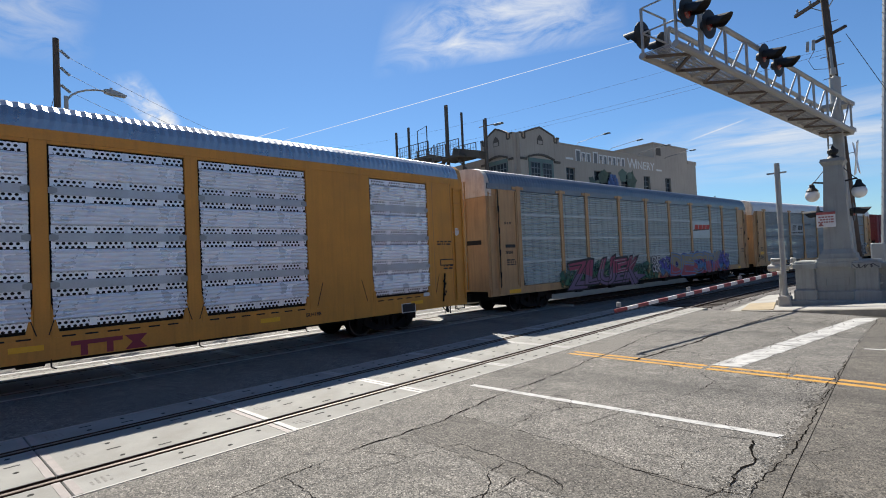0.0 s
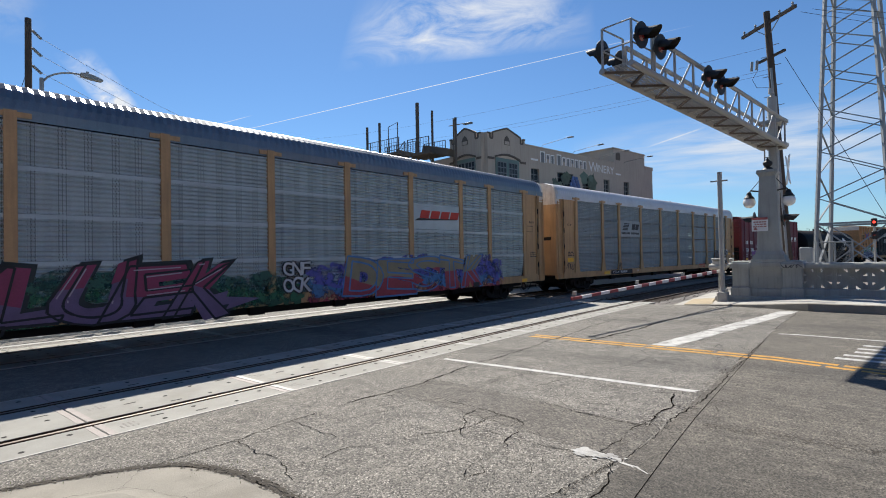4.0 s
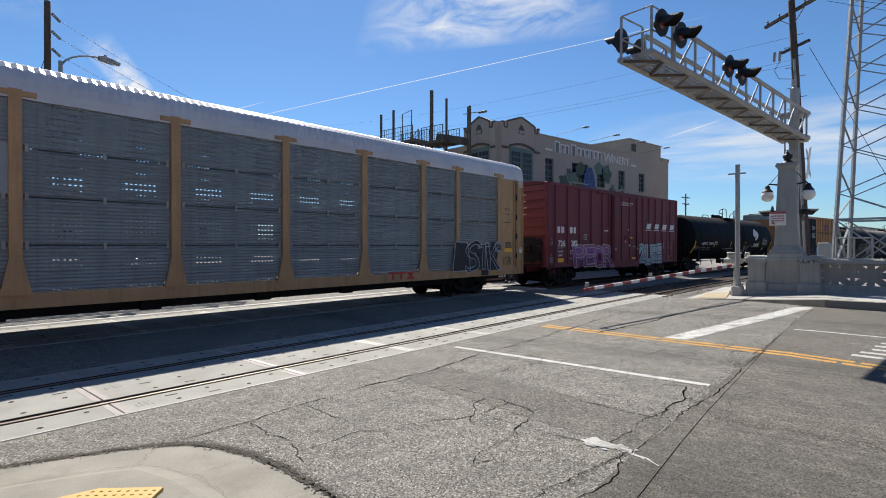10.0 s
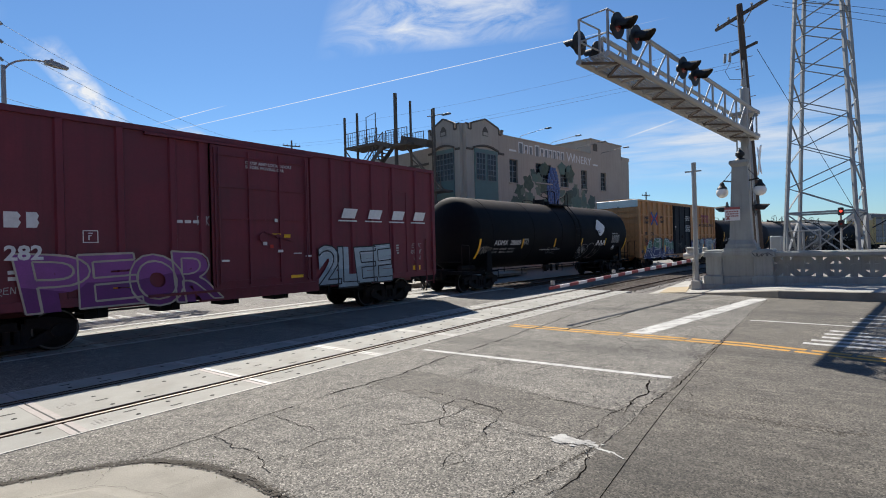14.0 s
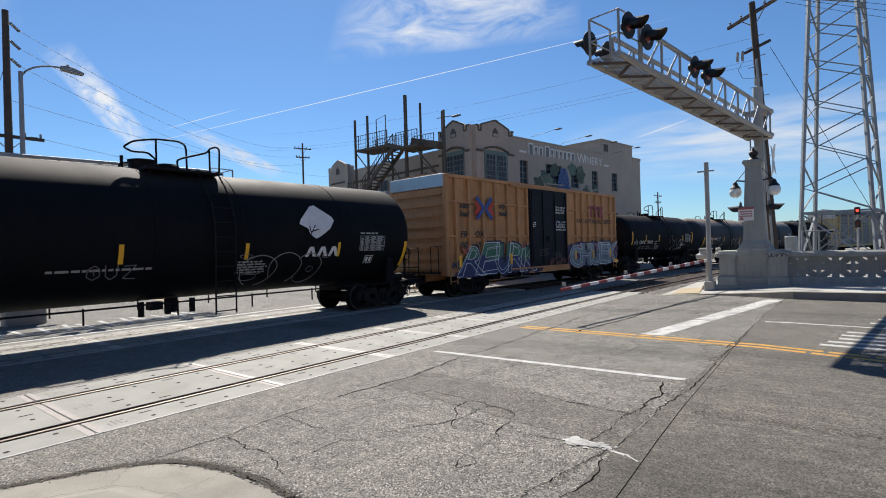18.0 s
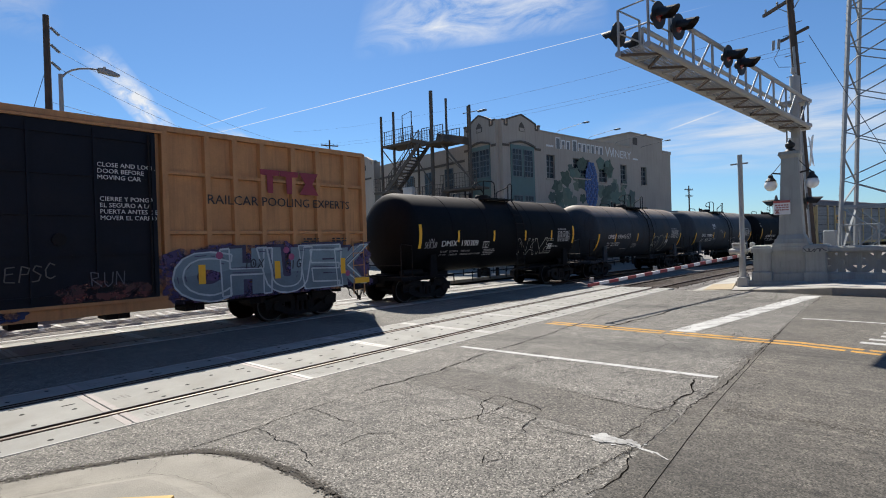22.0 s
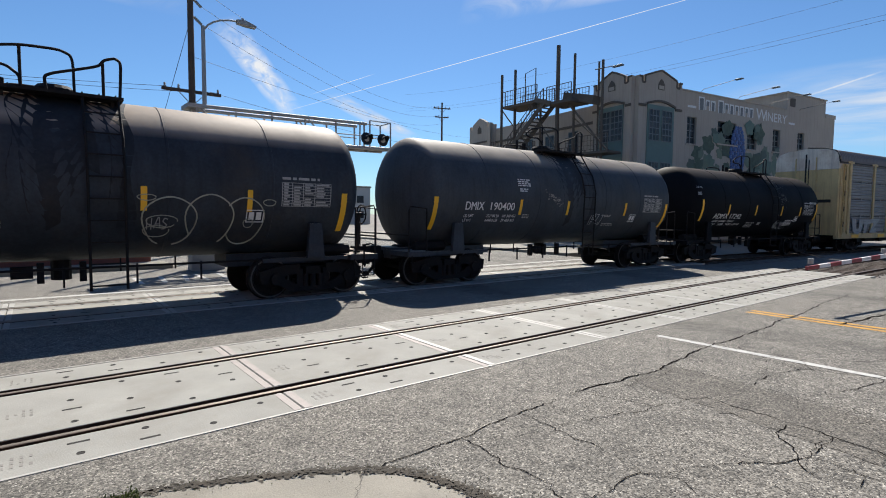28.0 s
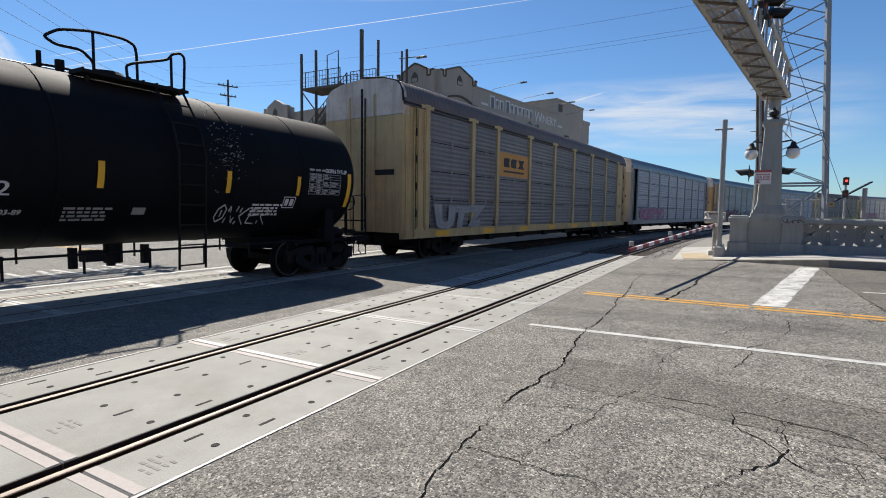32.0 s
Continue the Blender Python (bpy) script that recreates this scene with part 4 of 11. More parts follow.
def build_markings():
    stripe("lane_line", (5.45, -1.05), (5.0, -5.55), 0.125, M["white"], "worn white lane line on the road", bits=2)
    for k, x in enumerate((0.0, 0.24)):
        stripe("centre_line", (8.72 + x, -1.0), (7.32 + x, -7.7), 0.125, M["amber"], "double yellow centre line on the road", bits=3, seed=k, group="centre lines")
        stripe("centre_line", (7.32 + x, -7.7), (3.0 + x, -40), 0.11, M["amber"], "double yellow centre line on the road", seed=k, group="centre lines")
    stripe("stop_line", (8.45, -4.1), (15.85, -5.43), 0.48, M["white_worn"], "broad worn white stop line before the crossing", bits=3, seed=8)
    stripe("lane_line", (10.85, -5.75), (10.4, -13), 0.1, M["white"], "worn white lane line on the road", bits=2, seed=4)
    for k, (x, y, w) in enumerate(((8.37, -6.8, 1.7), (8.75, -6.9, 1.5), (9.15, -6.97, 1.3), (9.55, -7.07, 1.2), (9.98, -7.15, 0.55), (11.4, -7.5, 1.2), (12.05, -7.65, 1.1), (12.65, -7.8, 1.0))):
        stripe("hatching", (x, y), (x - 0.1, y - w), 0.17, M["white"], "short worn white hatch bars on the road", bits=3, seed=20 + k, group="hatch bars")
    # paint spill: a blot of overlapping splashes that runs out into a tail
    g, rnd = Geo(), random.Random(11)
    for k in range(150):
        f, a = rnd.random() ** 1.6, rnd.random() * 6
        x, y = 2.28 + rnd.gauss(0, 0.05) * (1 - 0.7 * f), -5.22 - 0.36 * f + rnd.gauss(0, 0.03)
        r = rnd.uniform(0.008, 0.03) * (1.15 - 0.6 * f)
        n = 9
        g.add([(x + r * math.cos(i * 6.283 / n + a) * rnd.uniform(0.6, 1.3), y + 1.5 * r * math.sin(i * 6.283 / n + a) * rnd.uniform(0.6, 1.3), slope(y) + 0.0042 + 0.00002 * k) for i in range(n)], [tuple(range(n))])
    crack(g, [(2.27, -5.5), (2.22, -5.62), (2.17, -5.74), (2.09, -5.88)], 0.06, 4)
    crack(g, [(2.25, -5.46), (2.21, -5.6), (2.16, -5.74)], 0.04, 5)
    solid("paint_spill", g, M["white_worn"], "splash of dried white paint on the asphalt", "paint spill", "structure")
    # cracks in the asphalt: the long one along the track first, opening in its middle
    g = Geo()
    crack(g, [(-0.08, -2.12), (0.28, -2.12), (0.7, -2.07), (1.5, -2.0), (2.3, -1.95)], 0.026, 101)
    crack(g, [(2.3, -1.95), (2.7, -2.0), (3.2, -2.0), (3.6, -2.06), (4.1, -2.0), (4.6, -1.95), (5.2, -1.86), (5.75, -1.9)], 0.06, 1)
    crack(g, [(5.75, -1.9), (6.8, -1.86), (7.5, -1.85), (8.2, -1.75), (9.3, -1.74), (10.9, -1.6), (12.9, -1.52)], 0.06, 99)
    crack(g, [(8.42, -2.51), (9.6, -2.69), (10.9, -2.88), (11.9, -2.85), (13.3, -3.03), (15.4, -3.15), (17.0, -3.4)], 0.12, 2)
    crack(g, [(1.44, -2.06), (1.42, -2.4), (1.36, -2.8), (1.28, -3.18), (1.23, -3.31)], 0.024, 3)
    crack(g, [(0.68, -2.12), (0.67, -2.4), (0.58, -2.66), (0.66, -2.78), (0.62, -3.02), (0.57, -3.24), (0.47, -3.38), (0.42, -3.54)], 0.02, 4)
    crack(g, [(0.57, -3.24), (0.75, -3.29), (0.95, -3.32), (1.23, -3.31)], 0.024, 5)
    crack(g, [(1.23, -3.31), (1.34, -3.42), (1.56, -3.49), (1.76, -3.6), (1.95, -3.74), (2.2, -3.88), (2.38, -3.94)], 0.026, 6)
    crack(g, [(2.38, -3.98), (2.32, -4.27), (2.27, -4.54), (2.27, -4.94), (2.24, -5.22)], 0.02, 7)
    crack(g, [(2.89, -3.64), (2.66, -3.65), (2.53, -3.72), (2.41, -3.84), (2.2, -3.93), (2.08, -4.04)], 0.026, 8)
    crack(g, [(2.46, -3.95), (2.68, -3.91), (2.88, -3.96), (2.83, -4.19), (2.73, -4.36)], 0.02, 9)
    crack(g, [(2.18, -4.0), (2.12, -4.12), (2.11, -4.27), (2.3, -4.28), (2.4, -4.17), (2.36, -4.06)], 0.018, 91)
    crack(g, [(2.73, -4.36), (2.41, -4.45), (2.15, -4.5), (2.06, -4.6), (1.93, -4.65), (1.84, -4.59), (1.65, -4.59), (1.39, -4.6), (1.26, -4.67), (1.46, -4.73)], 0.028, 10)
    crack(g, [(3.97, -2.17), (3.84, -2.75), (3.8, -3.05), (3.68, -3.79), (3.56, -4.3), (3.42, -4.69), (3.33, -5.13), (3.3, -5.4)], 0.024, 11)
    crack(g, [(3.12, -2.87), (3.02, -3.38), (2.95, -3.6), (2.9, -3.87), (2.82, -4.19), (2.73, -4.36)], 0.026, 92)
    crack(g, [(2.35, -2.09), (2.45, -2.46), (2.48, -2.68), (2.62, -2.69), (2.75, -2.76), (2.99, -2.79), (3.12, -2.87)], 0.034, 93)
    crack(g, [(1.46, -2.41), (1.79, -2.49), (2.27, -2.65), (2.48, -2.68)], 0.02, 94)
    crack(g, [(3.87, -2.98), (4.05, -2.95), (4.39, -2.97), (4.59, -3.04), (4.94, -3.05), (5.02, -3.25), (5.02, -3.6), (5.17, -3.74), (5.63, -4.05), (5.9, -4.12), (6.58, -4.25), (7.17, -4.29)], 0.03, 95)
    crack(g, [(4.87, -1.98), (4.87, -2.33), (4.78, -2.66), (4.64, -2.86)], 0.024, 96)
    crack(g, [(4.17, -3.59), (4.48, -3.68), (4.74, -3.73), (5.06, -3.79)], 0.022, 97)
    crack(g, [(4.75, -5.35), (4.4, -5.41), (4.16, -5.5), (3.96, -5.47), (3.74, -5.45), (3.51, -5.46), (3.34, -5.49)], 0.07, 12)
    crack(g, [(4.27, -5.7), (5.09, -5.71), (5.74, -5.71), (6.82, -5.69), (8.5, -5.63), (10.4, -5.6), (12.5, -5.61), (15.6, -5.66)], 0.036, 13)
    seam = [(0.6, -6.0), (1.57, -5.94), (2.65, -5.87), (3.81, -5.81), (5.39, -5.76), (7.6, -5.69), (10.4, -5.62)]
    for (x0, y0), (x1, y1) in zip(seam, seam[1:]):
        g.add([(x0, y0 - 0.0035, slope(y0) + 0.0036), (x1, y1 - 0.0035, slope(y1) + 0.0036), (x1, y1 + 0.0035, slope(y1) + 0.0036), (x0, y0 + 0.0035, slope(y0) + 0.0036)], [(0, 1, 2, 3)])
    crack(g, [(4.73, -4.38), (4.72, -4.58), (4.73, -4.96), (4.73, -5.25), (5.15, -5.69)], 0.026, 15)
    crack(g, [(3.42, -4.69), (3.4, -5.04), (3.32, -5.32), (3.36, -5.6), (3.9, -5.62), (4.27, -5.68)], 0.024, 16)
    crack(g, [(1.0, -5.37), (1.24, -5.39), (1.43, -5.43), (1.71, -5.49), (1.94, -5.53), (2.17, -5.56)], 0.034, 17)
    crack(g, [(1.2, -5.63), (1.41, -5.67), (1.56, -5.73), (1.77, -5.69), (2.05, -5.6), (2.11, -5.53)], 0.03, 18)
    crack(g, [(2.3, -5.36), (2.48, -5.41), (2.83, -5.38), (3.24, -5.38), (3.46, -5.45)], 0.02, 19)
    crack(g, [(2.2, -5.6), (2.6, -5.66), (3.1, -5.63), (3.6, -5.68), (4.2, -5.66)], 0.012, 20)
    crack(g, [(7.77, -3.93), (6.76, -4.55), (6.99, -5.12), (6.91, -5.55)], 0.024, 21)
    crack(g, [(7.4, -4.2), (7.9, -4.9), (7.6, -5.5)], 0.024, 22)
    crack(g, [(9.4, -2.5), (9.8, -3.3), (10.6, -3.9), (11.1, -4.6)], 0.03, 24)
    crack(g, [(12.4, -2.8), (12.9, -3.5), (13.6, -3.9), (13.4, -4.8)], 0.035, 25)
    crack(g, [(13.4, -1.9), (14.3, -2.4), (15.8, -2.5)], 0.04, 26)
    crack(g, [(8.9, -1.9), (9.7, -2.2), (10.3, -2.5)], 0.03, 27)
    # crazed ground along the seam, the lane line and the stop line
    rnd = random.Random(6)
    for k in range(46):
        zone = (0, 1, 1, 0, 3)[k % 5]
        x, y = ((rnd.uniform(3.3, 9.0), -5.6 + rnd.gauss(0, 0.16)), (rnd.uniform(8.5, 15.0), rnd.uniform(-5.4, -3.9)), (3.35 + rnd.gauss(0, 0.14), rnd.uniform(-7.6, -5.9)), (rnd.uniform(0.8, 8.0), rnd.uniform(-5.5, -2.2)))[zone]
        pts = [(x, y)]
        for _ in range(4):
            pts.append((pts[-1][0] + rnd.gauss(0, 0.13 + 0.01 * x), pts[-1][1] + rnd.gauss(0, 0.13)))
        crack(g, pts, 0.006 + 0.0011 * x, 200 + k)
    # fine crackle over the worn lane
    for k in range(88):
        x, y, a = (rnd.uniform(1.2, 8.2) if k % 4 == 0 else rnd.uniform(7.6, 16.6)), rnd.uniform(-5.3, -2.0), rnd.uniform(0, 6.28)
        pts, stride = [(x, y)], 0.2 + 0.02 * max(0.0, x - 6)
        for _ in range(rnd.randrange(4, 8)):
            a += rnd.gauss(0, 0.7)
            x, y = x + stride * math.cos(a), max(-5.6, min(-2.15, y + 0.17 * math.sin(a)))
            pts.append((x, y))
        crack(g, pts, 0.008 + 0.0012 * x, 400 + k)
    solid("road_cracks", g, M["tar"], "dark jagged cracks in the old asphalt", "cracks", "structure")
    # crumbs of broken asphalt along the worn edge and round the wide cracks
    g, rnd = Geo(), random.Random(71)
    for k in range(1000):
        zone = k % 5
        f = rnd.random()
        if zone < 2:
            x, y = 3.62 + 0.12 * f + rnd.gauss(0, 0.07), -5.9 - 1.6 * f + rnd.gauss(0, 0.05)
        elif zone == 2:
            x, y = 1.3 + 0.9 * f + rnd.gauss(0, 0.03), -5.46 - 0.1 * f + rnd.gauss(0, 0.02)
        elif zone == 3:
            x, y = 2.3 + 1.5 * f + rnd.gauss(0, 0.06), -5.45 + rnd.gauss(0, 0.05)
        else:
            x, y = 3.3 + 3.6 * f + rnd.gauss(0, 0.08), -5.58 - 0.04 * f + rnd.gauss(0, 0.05)
        r, ph = rnd.uniform(0.002, 0.006) * (0.5 + 0.45 * x), rnd.random() * 6
        g.add([(x + r * math.cos(j * 1.2566 + ph) * rnd.uniform(0.5, 1.4), y + r * math.sin(j * 1.2566 + ph) * rnd.uniform(0.5, 1.4), slope(y) + 0.0034 + 0.0000003 * k) for j in range(5)], [tuple(range(5))])
    solid("asphalt_crumbs", g, M["dirt"], "dark crumbs of broken asphalt along the cracks", "crumbs", "stuff")
    # newer asphalt beyond the long seam, and a dark wheel-track patch
    rnd = random.Random(2)
    for name, line0, line1, z, mat in (("asphalt_resurfacing", ((0.3, -5.93), (17.8, -5.66)), ((-1.5, -60), (17.0, -60)), 0.0014, M["newer"]), ("asphalt_patch", ((3.06, -2.07), (3.99, -2.05)), ((2.3, -5.62), (3.3, -5.6)), 0.0012, M["patch"])):
        n, m = 24, 40
        g = Geo()
        for j in range(m + 1):
            f = (j / m) ** (2.2 if "re" in name else 1)
            for i in range(n + 1):
                k = i / n
                x = (line0[0][0] + (line0[1][0] - line0[0][0]) * k) * (1 - f) + (line1[0][0] + (line1[1][0] - line1[0][0]) * k) * f
                y = (line0[0][1] + (line0[1][1] - line0[0][1]) * k) * (1 - f) + (line1[0][1] + (line1[1][1] - line1[0][1]) * k) * f
                if i in (0, n):
                    x += rnd.gauss(0, 0.02)
                if "re" in name and j < 12:
                    edge = -5.62 - 0.14 * math.exp(-(x - 0.4) / 0.8)
                    y = y if j else edge
                if j == 0:
                    y += rnd.gauss(0, 0.006)
                g.v.append((x, y, slope(y) + z))
        g.f = [(j * (n + 1) + i, j * (n + 1) + i + 1, (j + 1) * (n + 1) + i + 1, (j + 1) * (n + 1) + i) for j in range(m) for i in range(n)]
        solid(name, g, mat, "smoother brown-grey asphalt laid along a straight seam" if "re" in name else "dark asphalt patch in the wheel track", "asphalt patch", "structure")
    # beyond the far track
    stripe("edge_line", (-20, 8.6), (17, 8.4), 0.2, M["white"], "white painted line along the far crossing", seed=31)
    for k in range(13):
        x = 0.2 + 0.52 * k
        stripe("road_lettering", (x, 9.75), (x + 0.12 * (k % 3), 11.3), 0.13, M["white_worn"], "worn unreadable painted road lettering beyond the tracks", bits=3, seed=40 + k, group="road lettering")
        if k % 3:
            stripe("road_lettering", (x, 10.5), (x + 0.4, 10.5), 0.11, M["white_worn"], "worn unreadable painted road lettering beyond the tracks", seed=60 + k, group="road lettering")
    for x in (8.4, 8.65):
        stripe("centre_line", (x, 16.0), (x + 1.0, 60), 0.11, M["amber"], "double yellow centre line on the road", seed=5, group="centre lines")


def build_corner():
    """The kerb return that the camera stands on, with its gutter, ramp and yellow tactile plate."""
    rim = [(-26, -1.42), (-6, -1.42), (-3, -1.43), (-1.85, -1.46), (-1.3, -1.55), (-0.95, -1.7), (-0.55, -1.9), (-0.2, -2.12), (0.03, -2.37), (0.14, -2.72), (0.21, -3.1), (0.22, -3.55), (0.16, -4.1), (0.0, -5.3), (-0.2, -6.4), (-0.6, -9), (-1.4, -20)]
    outer, inner, deck = rim, [], []
    for i, (x, y) in enumerate(rim):
        a, b = rim[max(0, i - 1)], rim[min(len(rim) - 1, i + 1)]
        d = Vector((b[0] - a[0], b[1] - a[1])).normalized()
        inner.append((x + d.y * 0.55, y - d.x * 0.55))
        deck.append((x + d.y * 0.72, y - d.x * 0.72))
    def strip(p, q, zp, zq):
        g = Geo()
        for (a, b), (c, d) in zip(zip(p, p[1:]), zip(q, q[1:])):
            g.add([(a[0], a[1], slope(a[1]) + zp), (b[0], b[1], slope(b[1]) + zp), (d[0], d[1], slope(d[1]) + zq), (c[0], c[1], slope(c[1]) + zq)], [(0, 1, 2, 3)])
        return g
    walk_side = thing("kerb_corner", "pale concrete kerb return with gutter at the street corner", "kerb", kind="structure")
    part("gutter", strip(outer, inner, 0.012, 0.03), M["kerb"], walk_side, "pale worn concrete gutter apron")
    low = strip(inner, deck, 0.03, 0.075)
    part("kerb_lip", low, M["kerb"], walk_side)
    # the slab runs back from the lip in strips
    g = Geo()
    back = [(-30, -1.9 - 0.2 * k) if k < 4 else (-30, -3 - 1.3 * (k - 3)) for k in range(len(deck))]
    back[-1] = (-30, -20)
    for j in range(6):
        f0, f1 = j / 6, (j + 1) / 6
        for k in range(len(deck) - 1):
            q = [(deck[i][0] + (back[i][0] - deck[i][0]) * f, deck[i][1] + (back[i][1] - deck[i][1]) * f) for i, f in ((k, f0), (k + 1, f0), (k + 1, f1), (k, f1))]
            g.add([(x, y, slope(y) + 0.075) for x, y in q], [(0, 1, 2, 3)])
    part("pavement_slab", g, M["kerb"], walk_side, "pale concrete pavement at the corner")
    # ragged dark edge where asphalt meets gutter
    g = Geo()
    crack(g, [(x, y + 0.02) for x, y in rim[1:-2]], 0.1, 33)
    crack(g, [(x + 0.02, y + 0.05) for x, y in rim[3:-3]], 0.06, 34)
    for i, v in enumerate(g.v):
        g.v[i] = (v[0], v[1], v[2] + 0.012)
    part("broken_edge", g, M["tar"], walk_side, "dark broken asphalt edge")
    # tactile plate
    plate = thing("tactile_plate", "yellow tactile paving plate with small domes on the kerb ramp", "tactile plate", kind="structure")
    dome = Geo().lathe([(0.014, 0.0), (0.012, 0.004), (0.006, 0.006)], n=8).mesh("dome", M["tactile"])
    for x, y in ((-1.25, -3.23),):
        g = Geo()
        g.prism([(x + p * math.cos(-0.813) - q * math.sin(-0.813), y + p * math.sin(-0.813) + q * math.cos(-0.813)) for p, q in ((-0.41, -0.5), (0.5, -0.5), (0.5, 0.4), (0.05, 0.4), (-0.41, 0.1))], 0.06, slope(y) + 0.105, "z")
        part("plate", g, M["tactile"], plate)
        for i in range(15):
            for j in range(15):
                p, q = -0.38 + i * 0.06, -0.46 + j * 0.058
                if q > 0.36 + 0.65 * min(0.0, p - 0.05):
                    continue
                ob = part("dome", dome, None, plate)
                ob.matrix_basis = pose(x + p * math.cos(-0.813) - q * math.sin(-0.813), y + p * math.sin(-0.813) + q * math.cos(-0.813), slope(y) + 0.105)
    # dirt washed against the broken edge, joints in the concrete, painted lip shade, moss
    g, rnd = Geo(), random.Random(18)
    for k in range(2600):
        i = rnd.randrange(2, 13)
        f = rnd.random()
        x, y = rim[i][0] + (rim[i + 1][0] - rim[i][0]) * f, rim[i][1] + (rim[i + 1][1] - rim[i][1]) * f
        d = Vector((rim[i + 1][0] - rim[i][0], rim[i + 1][1] - rim[i][1])).normalized()
        o = rnd.gauss(-0.02, 0.03)
        x, y, r, ph = x + d.y * o, y - d.x * o, rnd.uniform(0.003, 0.018), rnd.random() * 6
        g.add([(x + r * math.cos(j * 1.047 + ph) * rnd.uniform(0.5, 1.3), y + r * math.sin(j * 1.047 + ph) * rnd.uniform(0.5, 1.3), slope(y) + 0.0165 + 0.000003 * k) for j in range(6)], [tuple(range(6))])
    part("gutter_dirt", g, M["dirt"], walk_side, "dark dirt washed against the edge")["kind"] = "stuff"
    g = Geo()
    crack(g, [(x, y) for x, y in inner[2:13]], 0.01, 34)
    # shading of the kerb lip drawn as a thin dark line
    crack(g, [(x - 0.1, y - 0.12) for x, y in deck[3:11]], 0.007, 35)
    for i in (4, 7, 10, 12):
        crack(g, [outer[i], inner[i], (deck[i][0] * 1.5 - inner[i][0] * 0.5, deck[i][1] * 1.5 - inner[i][1] * 0.5)], 0.007, 36 + i)
    g.v = [(x, y, z + 0.04) for x, y, z in g.v]
    part("concrete_joint", g, M["dirt"], walk_side)
    g = Geo()
    for k in range(1800):
        x, y, h, a = rnd.uniform(-2.3, -1.45), rnd.gauss(-1.5, 0.045), rnd.uniform(0.008, 0.03), rnd.random() * 6.28
        c, w = math.cos(a) * 0.008, math.sin(a) * 0.008
        z = slope(y) + 0.012
        g.add([(x - c, y - w, z), (x + c, y + w, z), (x + w, y - c, z + h)], [(0, 1, 2)])
    solid("moss", g, M["grass"], "low green moss along the gutter edge", "moss", "stuff")
    # weeds in the gutter
    g, rnd = Geo(), random.Random(8)
    for _ in range(260):
        k = rnd.choice(rim[4:11])
        x, y, h, a = k[0] + rnd.gauss(0, 0.16), k[1] + rnd.gauss(0, 0.05), rnd.uniform(0.008, 0.028), rnd.random() * 6.28
        c, s = math.cos(a) * 0.003, math.sin(a) * 0.003
        z = slope(y) + 0.01
        g.add([(x - c, y - s, z), (x + c, y + s, z), (x + s * 3, y - c * 3, z + h)], [(0, 1, 2)])
    solid("weeds", g, M["grass"], "low green weeds growing along the gutter", "weeds", "stuff")
    # white equipment box by the corner
    box = thing("equipment_box", "pale painted steel equipment box on the corner", "equipment box", at=pose(-2.6, -1.9, 0.02, 0, 0, 6))
    part("body", Geo().cham(-0.4, -0.5, 0, 0.4, 0.5, 0.8, 0.02), M["box_white"], box)
    part("lid", Geo().cham(-0.44, -0.54, 0.8, 0.44, 0.54, 0.88, 0.02), M["box_white"], box)
    part("plinth", Geo().box(-0.46, -0.56, -0.15, 0.46, 0.56, 0.03), M["kerb"], box)


